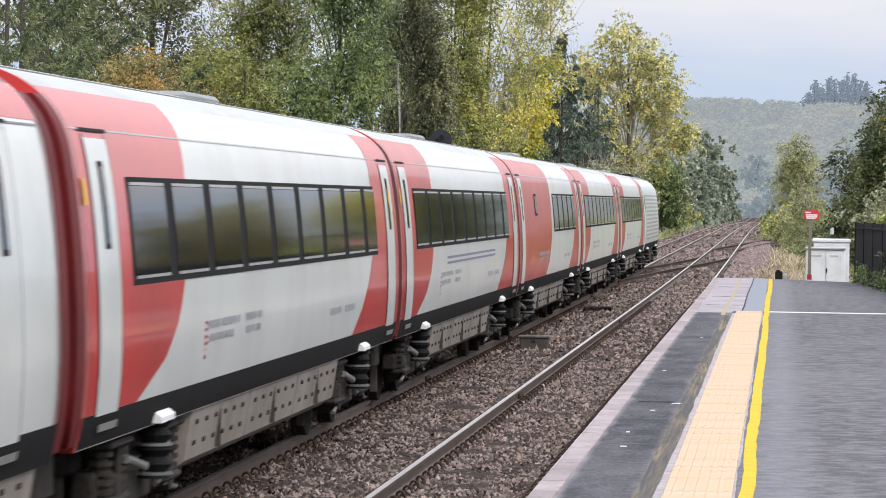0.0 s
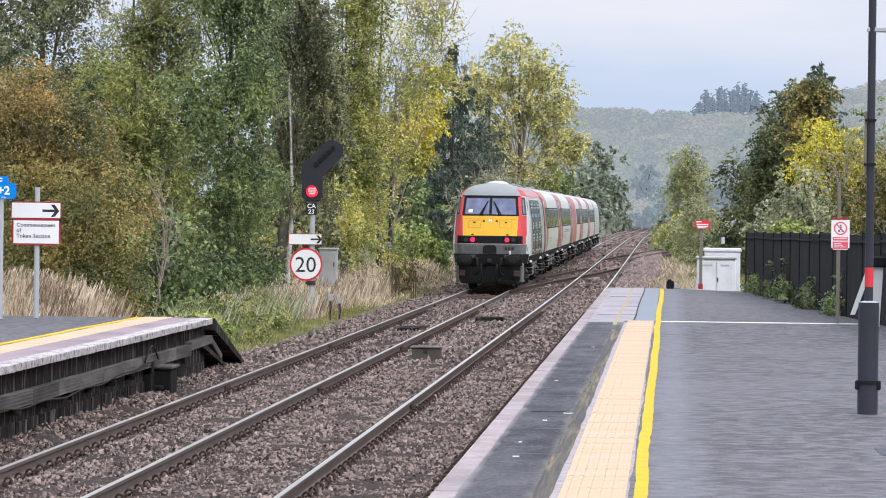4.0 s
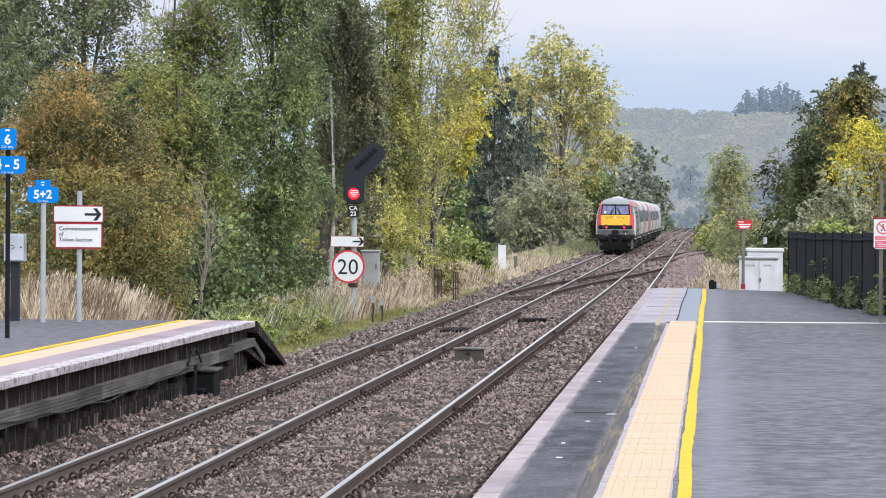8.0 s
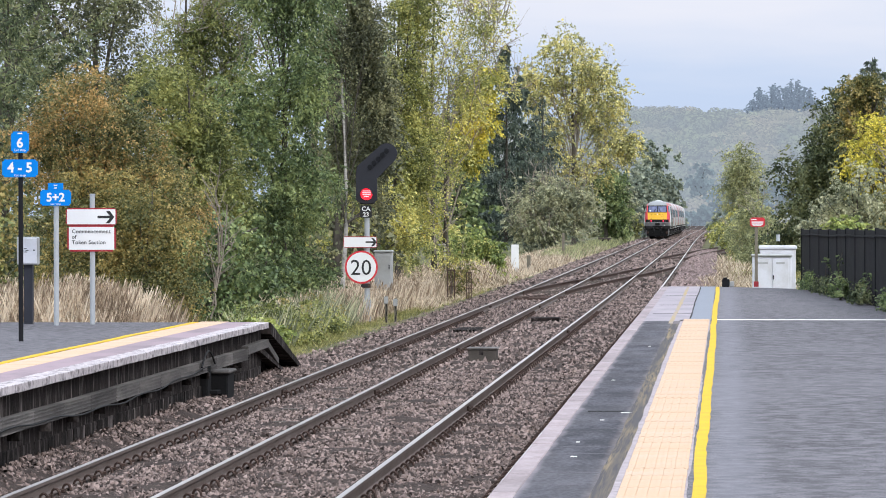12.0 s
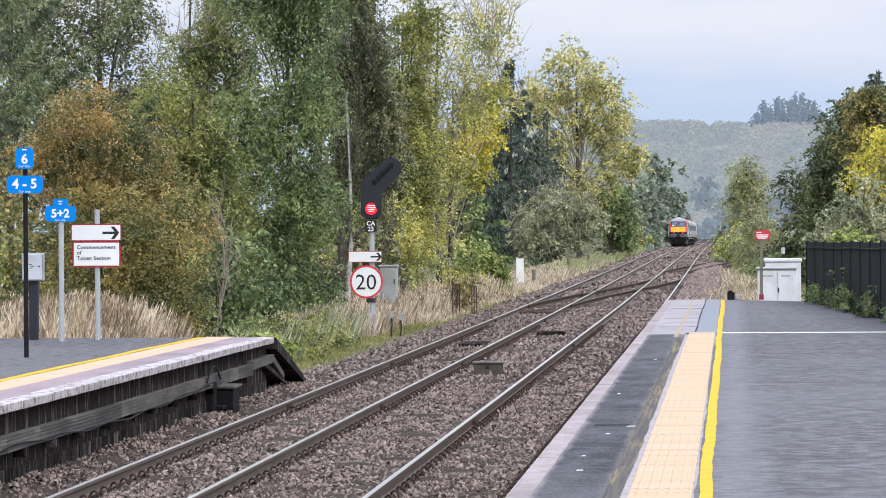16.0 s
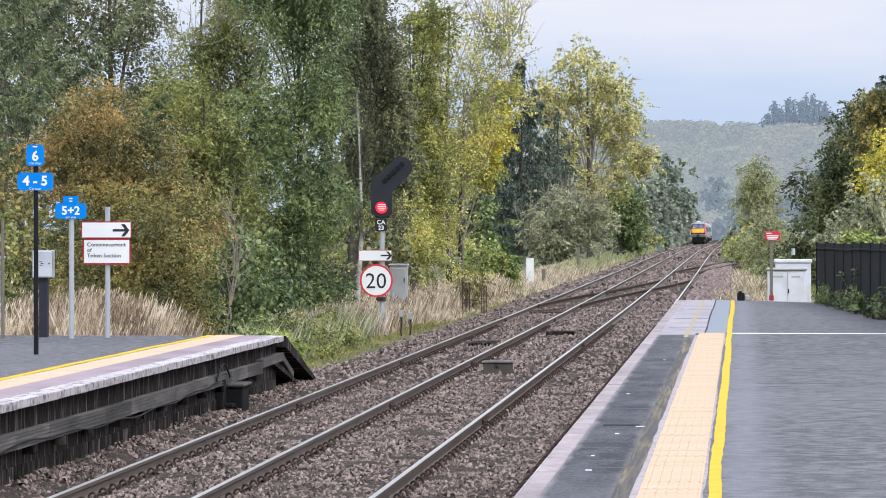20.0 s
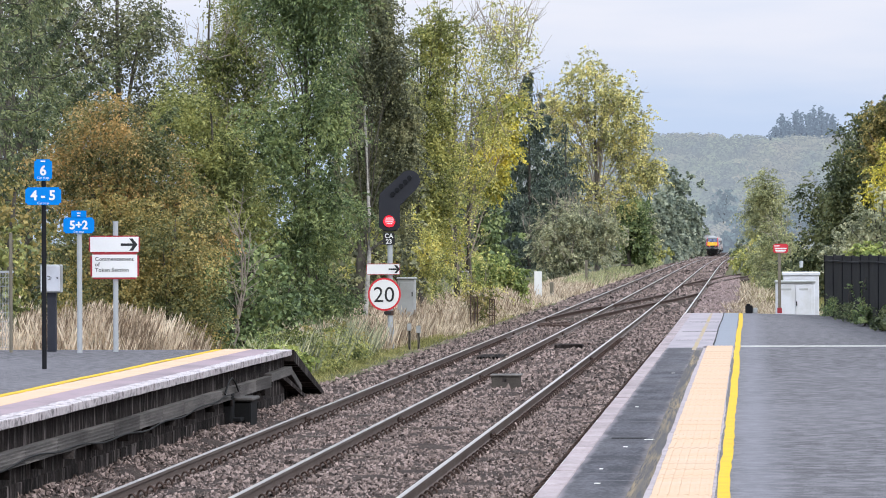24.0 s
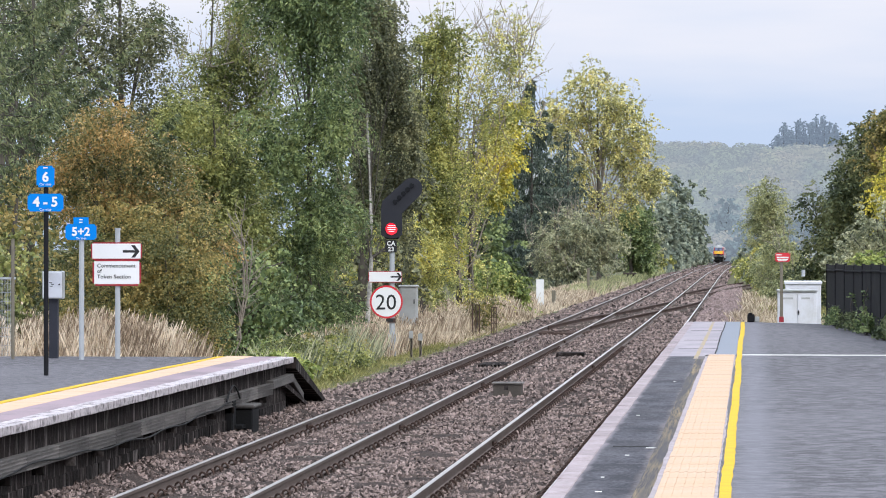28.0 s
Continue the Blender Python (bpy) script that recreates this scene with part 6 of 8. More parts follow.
# right-hand side
tree("poplar", "pale yellow-green slender tree beside the line", 1.4, 330, 8.9, [(0, 0, 6.9, 1.6, 1.4, 2.0), (0, 0, 4.9, 2.0, 1.6, 2.4), (0.1, 0, 2.0, 2.2, 1.7, 2.0)], PALE, 80, leaves=52000, leaf=(0.115, 0.06), clump=0.5, trunk=0.08, hollow=0.25, boughs=0, limbs=8)
tree("sallow_bush", "light green willow scrub beside the siding", 1.5, 215, 4, [(0, 0, 2.2, 1.5, 1.3, 2.2), (-0.5, 3, 1.5, 1.2, 1.4, 1.5), (0.9, -2, 1.8, 1.4, 1.4, 1.9), (0.2, -6, 0.8, 1.2, 1.4, 0.9)], PALE, 81, leaves=38000, leaf=(0.11, 0.045), clump=0.3, trunk=0.04, category="bush", bare=30, hollow=0.4, boughs=2)
tree("sycamore", "large dark green sycamore with browning top", 5.0, 172, 10, [(-1.2, 0, 3.6, 1.7, 1.5, 2.2), (-0.3, 0, 5.6, 1.6, 1.5, 1.9), (1.0, 0, 4.4, 2.0, 1.6, 2.4), (0.7, 0, 7.2, 1.2, 1.2, 1.4), (-1.5, 0, 1.6, 1.6, 1.3, 1.5)], SYCAMORE, 82, leaves=64000, leaf=(0.1, 0.066), clump=0.42, trunk=0.18, hollow=0.25, boughs=4, core=0.3)
tree("maple_tree", "browning orange maple crown", 6.0, 166, 9.5, [(0, 0, 7.6, 0.95, 0.9, 1.0), (-0.4, 0, 6.3, 0.9, 0.8, 0.8)], BROWN, 83, leaves=14000, leaf=(0.085, 0.06), clump=0.34, per=40)
conifer("spruce", "dark spruce top above the sycamore", 7.3, 192, 10.3, 4.0, CONIFER, 84, leaves=40000, spike=0.2, hang=0.6)
tree("maple_tree", "bright yellow maple behind the fence", 6.1, 150, 7, [(0, 0, 5.6, 1.3, 1.2, 0.9), (0.9, 0, 4.8, 1.2, 1.1, 0.9), (-0.7, 0, 4.4, 1.0, 1.0, 0.8), (0.3, 0, 3.3, 1.5, 1, 0.8)], YELLOW, 85, leaves=26000, leaf=(0.08, 0.045), clump=0.34, per=50)
tree("thorn_bush", "brownish grey thorn scrub behind the fence", 6.6, 118, 5, [(0, 0, 3.1, 1.5, 1.2, 1.6), (1.0, 0, 2.4, 1.4, 1.2, 1.5), (-0.9, 0.5, 2.0, 1.1, 1.1, 1.3)], BROWN, 86, leaves=26000, leaf=(0.07, 0.045), clump=0.28, trunk=0.07, bare=60, category="bush", hollow=0.3)
tree("sallow_bush", "grey-green scrub above the fence", 4.1, 124, 4, [(0, 0, 2.5, 1.2, 1.1, 1.6), (0.9, 1, 2.2, 1.1, 1.0, 1.5), (-0.9, 1, 1.6, 0.9, 1, 1.2)], SHRUB, 87, leaves=20000, leaf=(0.085, 0.05), clump=0.28, trunk=0.06, category="bush", hollow=0.3)
tree("bramble", "yellow-green leafy shoots over the fence", 3.35, 107, 3, [(0, 0, 1.8, 0.7, 0.6, 0.7), (0.6, 0, 1.5, 0.5, 0.6, 0.5)], WEED, 88, leaves=3000, leaf=(0.1, 0.065), clump=0.22, trunk=0.03, category="bush", per=30)
for i, (dx, dy, hh, rr) in enumerate([(9.2, 140, 6.5, 2.2), (11.5, 150, 7, 2.4), (9.3, 118, 4.6, 1.7), (11.6, 205, 9, 2.6), (14.0, 230, 9, 3.0)]):
    tree("woodland_tree", "green tree behind the station fence", dx, dy, hh, [(0, 0, hh * 0.62, rr, rr, hh * 0.38), (0.2, 0, hh * 0.3, rr * 1.1, rr, hh * 0.3)], (G_MID, G_MID, BROWN, G_DARK, G_MID)[i], 90 + i, leaves=15000, leaf=(0.12, 0.09), clump=0.42, hollow=0.3)


# ---- grass and weeds ----
def bank_z(x, y):
    """A rough grassy bank close behind the far platform; it sinks to the ground towards the line."""
    side = np.clip((-10.5 - np.asarray(x, float)) / 1.3, 0, 1)
    ends = np.clip((np.asarray(y, float) - 70.6) / 1.4, 0, 1) * np.clip((80 - np.asarray(y, float)) / 3.0, 0, 1)
    return -0.3 + 0.8 * side * side * (3 - 2 * side) * ends


b_x, b_y = list(np.arange(-20, -10.2, 0.6)), list(np.arange(70.4, 80.6, 0.6))
raw_bank = raw("grass_bank", [(x, y, float(bank_z(x, y)) + 0.03 * noise.noise(Vector((x, y, 0)))) for y in b_y for x in b_x],
               [(j * len(b_x) + i, j * len(b_x) + i + 1, (j + 1) * len(b_x) + i + 1, (j + 1) * len(b_x) + i) for j in range(len(b_y) - 1) for i in range(len(b_x) - 1)], SOIL, smooth=True)
tagged(raw_bank, "rough grassy bank behind the far platform", "bank", kind="structure")


def grass(name, label, count, x0, x1, y0, y1, h, mat, seed, lean=0.3, width=0.01, patch=0.0, heads=False):
    r = np.random.default_rng(seed)
    x, y = r.uniform(x0, x1, count), r.uniform(y0, y1, count)
    if patch:
        keep = np.array([noise.noise(Vector((a * 0.45, b * 0.16, seed))) > -0.05 + patch * 0.2 for a, b in zip(x, y)])
        x, y = x[keep], y[keep]
    z = np.maximum(np.array([ground_z(a, b) for a, b in zip(x, y)]), bank_z(x, y)) - 0.03
    n = len(x)
    hh = h * r.uniform(0.3, 1.2, n)
    a = r.uniform(0, 6.28, n)
    dx, dy = np.cos(a), np.sin(a)
    hh *= np.array([0.8 + 0.3 * noise.noise(Vector((a * 0.9, c * 0.35, seed))) for a, c in zip(x, y)])
    wd = width * (0.7 + y / 160)
    ln = lean * hh * r.uniform(0.1, 1.5, n)
    b = r.uniform(0, 6.28, n)
    p0 = np.stack([x - dx * wd, y - dy * wd, z], 1)
    p1 = np.stack([x + dx * wd, y + dy * wd, z], 1)
    p2 = np.stack([x + np.cos(b) * ln * 0.5 + dx * wd * 0.9, y + np.sin(b) * ln * 0.5, z + hh * 0.6], 1)
    p3 = np.stack([x + np.cos(b) * ln, y + np.sin(b) * ln, z + hh], 1)
    v = np.stack([p0, p1, p2, p3], 1)
    if heads:
        top = p3[: n // 3]
        wd3, up = wd[: n // 3, None] * np.stack([dx, dy, dx * 0], 1)[: n // 3] * 1.8, np.array([0.02, 0.0, 0.07])
        v = np.concatenate([v, np.stack([top - up, top + wd3, top + up, top - wd3], 1)])
    return tagged(fast_mesh(name, v.reshape(-1, 3), np.arange(len(v) * 4).reshape(-1, 4), mat), label, "grass", kind="stuff")


grass("dry_grass", "tall dry straw-coloured grass behind the platform", 20000, -17.5, -10.9, 71, 78, 1.05, STRAW, 1, width=0.0065, lean=0.3, heads=True)
grass("dry_grass", "tall dry straw-coloured grass on the bank", 38000, -12.6, -9.75, 103, 176, 0.95, STRAW, 2, width=0.0065, lean=0.3, heads=True)
grass("dry_grass", "pale dry grass beside the far track", 22000, -12.6, -9.2, 160, 300, 0.6, STRAW, 3, width=0.01, lean=0.5)
grass("dry_grass", "tufts of dry grass where the platform ramp ends", 6000, -11.2, -9.3, 96, 128, 0.5, STRAW, 9, width=0.008, lean=0.5, patch=0.3)
grass("weeds", "tall seeding weeds with pale heads on the bank", 2200, -10.9, -9.75, 82, 103, 1.1, SHRUB, 17, width=0.004, lean=0.4, heads=True)
grass("dry_grass", "dry grass edging the far ballast", 14000, -10.3, -9.15, 118, 270, 0.3, STRAW, 10, width=0.012, lean=0.7)
grass("dry_grass", "dry tufts at the edge of the clean ballast", 6000, -0.5, 1.2, 104, 240, 0.6, STRAW, 12, width=0.01, lean=0.6, patch=0.2)
grass("verge_grass", "rough grass beside the clean ballast", 16000, 0.2, 4.5, 104, 300, 0.4, VERGE, 11, width=0.012, lean=0.6)
grass("scrub", "low green scrub along the far cutting", 15000, -11.6, -9.2, 235, 420, 0.75, PALE, 13, width=0.011, lean=0.5)
grass("scrub", "low green scrub along the far cutting", 9000, -11.4, -9.1, 420, 900, 1.6, HAZED_LEAF, 14, width=0.02, lean=0.5)
grass("scrub", "pale scrub beside the far track", 9000, 0.2, 3.4, 302, 640, 1.5, PALE, 15, width=0.018, lean=0.5)
grass("verge_grass", "short yellow-green grass verge by the ballast", 26000, -10.9, -9.1, 74, 150, 0.2, VERGE, 4, width=0.006, lean=0.7)
grass("weeds", "green weeds under the hawthorn", 9000, -12.2, -10.0, 77, 92, 0.6, VERGE, 5, width=0.012, patch=0.3, lean=0.6)
grass("dry_grass", "pale dry grass round the white cabinet", 9000, -0.9, 2.6, 108, 165, 0.55, STRAW, 6, width=0.007, lean=0.5)
tree("nettle_patch", "bright green nettles beyond the platform ramp", -10.4, 81, 1, [(0, 0, 0.45, 0.5, 0.6, 0.5), (0.5, 1, 0.4, 0.5, 0.6, 0.45)], WEED, 101, leaves=3800, leaf=(0.09, 0.06), clump=0.2, trunk=0.02, category="weeds", limbs=6)
tree("cow_parsley", "grey-green seeding weeds on the bank", -9.9, 88, 1, [(0, 0, 0.55, 0.7, 1.5, 0.55), (-0.5, -2, 0.6, 0.6, 1.2, 0.55)], G_LIGHT, 102, leaves=6500, leaf=(0.055, 0.035), clump=0.2, trunk=0.02, category="weeds", limbs=10)
for i, (wx, wy) in enumerate([(3.15, 75), (2.8, 80), (2.5, 85), (2.25, 90), (2.05, 95)]):
    tree("ivy_clump", "ivy and bramble at the foot of the black fence", wx, wy, 1, [(0, 0, 0.12, 0.16, 1.5, 0.16), (0.08, 0.8, 0.24, 0.1, 0.7, 0.2)], SYCAMORE if i % 2 else G_DARK, 110 + i, leaves=2400, leaf=(0.045, 0.034), clump=0.15, trunk=0.012, category="weeds", limbs=5, z=PLAT - 0.03)
for i, (wx, wy, wz) in enumerate([(2.42, 90.5, 0.55), (2.62, 87.0, 0.8), (2.98, 80.0, 0.45), (3.3, 74.5, 0.7)]):
    tree("climbing_ivy", "thin ivy straggling up the black fence", wx, wy, 1, [(0, 0, wz, 0.06, 0.22, wz * 0.7), (0, 0.3, wz * 0.5, 0.06, 0.2, wz * 0.5)], G_DARK, 120 + i, leaves=420, leaf=(0.045, 0.034), clump=0.12, trunk=0.008, category="weeds", limbs=4, z=PLAT - 0.03, per=24, core=0.0)
for i, (wx, wy, wh, mt) in enumerate([(-10.55, 84.5, 0.8, WEED), (-10.2, 87.5, 0.7, G_LIGHT), (-10.6, 91.0, 0.9, BROWN), (-10.15, 94.5, 0.7, G_LIGHT), (-10.5, 98.5, 0.85, BROWN), (-11.0, 88.0, 0.9, WEED)]):
    tree("wild_weeds", "leafy tangled weeds with pale seed heads on the bank", wx, wy, 1, [(0, 0, wh * 0.5, 0.45, 1.1, wh * 0.55), (0.3, 1.0, wh * 0.4, 0.35, 0.9, wh * 0.45)], mt, 300 + i, leaves=5200, leaf=(0.06, 0.034), clump=0.24, trunk=0.012, category="weeds", limbs=10, per=40)

# the dead branch by the hawthorn
snag = thing("dead_branch", (-11.05, 82, 0.5), "bare bleached branch standing out of the bushes", "branch")
r = np.random.default_rng(77)
paths = []
for k in range(6):
    pts, p, d = [], np.array([0.05 * k, 0.0, 0.3 * k]), np.array([r.uniform(0.0, 0.5), r.uniform(-0.3, 0.2), 1.0])
    for j in range(6):
        pts.append(tuple(p))
        p = p + d / np.linalg.norm(d) * r.uniform(0.32, 0.5)
        d = d + r.normal(0, 0.3, 3) * np.array([1, 0.5, 0.4])
    paths.append((pts, [0.021, 0.018, 0.015, 0.011, 0.008, 0.004]))
    for j in range(1, 5):
        for q in range(2):
            a = np.array(pts[j])
            m = a + np.array([r.normal(0, 0.25), r.normal(0, 0.1), r.uniform(0.1, 0.35)])
            paths.append(([tuple(a), tuple(m), tuple(m + np.array([r.normal(0, 0.15), 0, r.uniform(0.05, 0.3)]))], [0.009, 0.006, 0.003]))
v, f = tubes(paths, 5)
tagged(raw("branch", v, f, TWIG, snag), kind="stuff")

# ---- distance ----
# distance haze is put into the hill's colour as a pale bluish glow
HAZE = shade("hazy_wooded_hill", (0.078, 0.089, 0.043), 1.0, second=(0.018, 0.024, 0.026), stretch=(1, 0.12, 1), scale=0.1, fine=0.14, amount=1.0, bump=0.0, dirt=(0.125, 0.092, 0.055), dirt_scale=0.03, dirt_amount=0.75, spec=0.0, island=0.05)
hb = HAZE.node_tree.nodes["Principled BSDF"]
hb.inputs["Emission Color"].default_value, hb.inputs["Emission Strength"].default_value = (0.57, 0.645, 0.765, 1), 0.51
# same for the valley trees: haze as a bluish base and glow
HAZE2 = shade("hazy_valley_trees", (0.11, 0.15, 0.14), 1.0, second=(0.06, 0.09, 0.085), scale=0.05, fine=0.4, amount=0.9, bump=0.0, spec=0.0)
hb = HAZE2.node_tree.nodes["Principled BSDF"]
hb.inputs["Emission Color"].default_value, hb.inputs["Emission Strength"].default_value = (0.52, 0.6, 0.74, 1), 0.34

# crest pines: haze again painted as a soft blue glow
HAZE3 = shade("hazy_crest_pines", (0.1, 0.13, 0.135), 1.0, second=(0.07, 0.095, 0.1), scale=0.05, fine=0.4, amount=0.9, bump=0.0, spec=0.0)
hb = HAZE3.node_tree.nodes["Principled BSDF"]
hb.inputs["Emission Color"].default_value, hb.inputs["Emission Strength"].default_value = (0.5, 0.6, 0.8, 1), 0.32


def canopy(name, label, xs, ys, ground, bump, cell, mat, seed):
    """A wooded slope: a height sheet with rounded crowns."""
    n = len(xs)
    vv = []
    for y in ys:
        for x in xs:
            d = noise.voronoi(Vector((x / cell, y / cell, seed)))[0]
            vv.append((x, y, ground(x, y) + bump * max(0, 1 - 1.5 * d[0] * d[0]) * 1.0 + 0.8 * noise.noise(Vector((x / 3, y / 3, 1)))))
    ff = [(j * n + i, j * n + i + 1, (j + 1) * n + i + 1, (j + 1) * n + i) for j in range(len(ys) - 1) for i in range(n - 1)]
    return tagged(raw(name, vv, ff, mat, smooth=True), label, "hill", kind="structure")


def hill_z(x, y):
    s = min(max((y - 1250) / 750, 0), 1)
    s = s * s * (3 - 2 * s)
    return -2 + s * (50 + 3 * noise.noise(Vector((x / 90, 0, 2))) + min(max((x - 45) / 60, 0), 1) * 17)


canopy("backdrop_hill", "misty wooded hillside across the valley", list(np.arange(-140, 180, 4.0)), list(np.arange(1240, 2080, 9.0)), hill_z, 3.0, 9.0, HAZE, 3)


def hillside(count, seed):
    """Rounded tree crowns of loose leaf tufts all over the facing slope."""
    r = np.random.default_rng(seed)
    y = 1290 + 715 * r.uniform(0, 1, count) ** 0.8
    x = r.uniform(-62, 118, count)
    rad = r.uniform(2.4, 6.4, count)
    z = np.array([hill_z(a, b) for a, b in zip(x, y)]) + 0.25 * rad
    d = r.normal(0, 1, (count, 84, 3))
    d[..., 2] = np.abs(d[..., 2]) * 1.0 - 0.15
    d /= np.linalg.norm(d, axis=2, keepdims=True)
    c = np.stack([x, y, z], 1)[:, None] + d * rad[:, None, None] * r.uniform(0.85, 1.06, (count, 84, 1))
    # tufts lie along the crown's skin
    u = np.cross(d, r.normal(0, 1, d.shape))
    u /= np.linalg.norm(u, axis=2, keepdims=True)
    v = np.cross(d, u)
    L, W = u * rad[:, None, None] * 0.15, v * rad[:, None, None] * 0.13
    q = np.stack([c - L, c + W, c + L, c - W], 2).reshape(-1, 3)
    f = np.arange(len(q)).reshape(-1, 4)
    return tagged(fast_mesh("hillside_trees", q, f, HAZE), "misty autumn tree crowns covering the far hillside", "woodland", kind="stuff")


hillside(1300, 21)
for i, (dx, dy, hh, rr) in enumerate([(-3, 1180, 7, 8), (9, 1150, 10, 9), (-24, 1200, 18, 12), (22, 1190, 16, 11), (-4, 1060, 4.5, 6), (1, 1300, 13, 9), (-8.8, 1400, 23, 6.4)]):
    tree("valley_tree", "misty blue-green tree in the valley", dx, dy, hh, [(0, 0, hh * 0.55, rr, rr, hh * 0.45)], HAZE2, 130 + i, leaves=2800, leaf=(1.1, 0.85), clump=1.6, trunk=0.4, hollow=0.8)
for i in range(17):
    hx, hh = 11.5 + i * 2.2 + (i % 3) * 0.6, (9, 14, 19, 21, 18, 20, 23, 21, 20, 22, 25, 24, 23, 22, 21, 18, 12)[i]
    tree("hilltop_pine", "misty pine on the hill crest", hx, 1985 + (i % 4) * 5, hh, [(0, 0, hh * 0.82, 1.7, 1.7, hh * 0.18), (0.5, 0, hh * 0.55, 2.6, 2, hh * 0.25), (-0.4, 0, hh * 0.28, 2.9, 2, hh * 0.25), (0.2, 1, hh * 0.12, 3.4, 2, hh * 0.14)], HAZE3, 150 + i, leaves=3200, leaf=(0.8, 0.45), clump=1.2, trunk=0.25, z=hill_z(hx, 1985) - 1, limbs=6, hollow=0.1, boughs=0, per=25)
house = thing("farm_building", (-6.6, 1420, hill_z(-6.6, 1420) + 2.2), "pale roofed building among the valley trees", "building")
part("wall", one_box(-2.6, 2.6, -4, 4, -3.5, 2.2), SIGN_WHITE, house)
part("roof", prism(bmesh.new(), [(-2.9, 2.2), (2.9, 2.2), (1.9, 3.7), (-1.9, 3.7)], -4.3, 4.3), T_LIGHTROOF, house)
part("window", one_box(-1.4, -0.5, -4.06, -4.0, 0.6, 1.5), HAZE2, house)
part("window", one_box(0.5, 1.4, -4.06, -4.0, 0.6, 1.5), HAZE2, house)

# ---- the train ----
SIDE = [(0.95, 1.29), (1.15, 1.335), (1.5, 1.365), (1.9, 1.365), (2.3, 1.345), (2.75, 1.30), (3.1, 1.245), (3.3, 1.19), (3.46, 1.10), (3.6, 0.96), (3.71, 0.76), (3.80, 0.45), (3.83, 0.0)]


def rounded(points, k=3):
    """More points on a smooth line through the given ones."""
    out = []
    for i in range(len(points) - 1):
        p0, p1, p2, p3 = (Vector(points[max(0, min(len(points) - 1, i + j))]) for j in (-1, 0, 1, 2))
        for q in range(k):
            t = q / k
            out.append(tuple(0.5 * (2 * p1 + (p2 - p0) * t + (2 * p0 - 5 * p1 + 4 * p2 - p3) * t * t + (3 * p1 - p0 - 3 * p2 + p3) * t ** 3)))
    return out + [tuple(points[-1])]


SIDE = rounded(SIDE)
S_Z, S_X = np.array([s[0] for s in SIDE]), np.array([s[1] for s in SIDE])


def flank(z):
    return float(np.interp(z, S_Z, S_X))


def hull(name, y0, y1, z0, z1, mat, parent, label=""):
    """The lofted body between two heights, over its whole width, with closed ends."""
    zs = [z0] + [z for z in S_Z if z0 < z < z1] + [z1]
    ring = [(flank(z), z) for z in zs] + ([(-flank(z), z) for z in reversed(zs)] if z1 < 3.83 else [(-flank(z), z) for z in reversed(zs[:-1])])
    n = len(ring)
    vv = [(x, y, z) for y in (y0, y1, y0, y1) for x, z in ring]
    ff = [(i, i + 1, n + i + 1, n + i) for i in range(n - 1)] + [tuple(range(2 * n, 3 * n))[::-1], tuple(range(3 * n, 4 * n))]
    if z0 > 0.96 or z1 < 3.83:
        ff.append((2 * n, 3 * n, 4 * n - 1, 3 * n - 1))
    return raw(name, vv, ff, mat, parent, label, smooth=True)


def skin(name, ya, yb, z0, z1, mat, parent, out=0.004, label="", sides=(1, -1), thick=0.0):
    """A panel that follows the body side between the edges ya(z) and yb(z)."""
    fa = ya if callable(ya) else (lambda z: ya)
    fb = yb if callable(yb) else (lambda z: yb)
    zs = sorted({z0, z1, *[z for z in S_Z if z0 < z < z1], *(np.linspace(z0, z1, 7) if callable(ya) or callable(yb) else ())})
    made = None
    for s in sides:
        vv, ff = [], []
        for z in zs:
            x = s * max(0.0, flank(z) + out)
            vv += [(x, fa(z), z), (x, fb(z), z)]
        for i in range(len(zs) - 1):
            a = 2 * i
            ff.append((a, a + 1, a + 3, a + 2) if s > 0 else (a + 2, a + 3, a + 1, a))
        ob = raw(name, vv, ff, mat, parent, label, smooth=True)
        made = made or ob
    return made


def curve_of(pairs):
    zz, yy = [p[0] for p in pairs], [p[1] for p in pairs]
    return lambda z: float(np.interp(z, zz, yy))


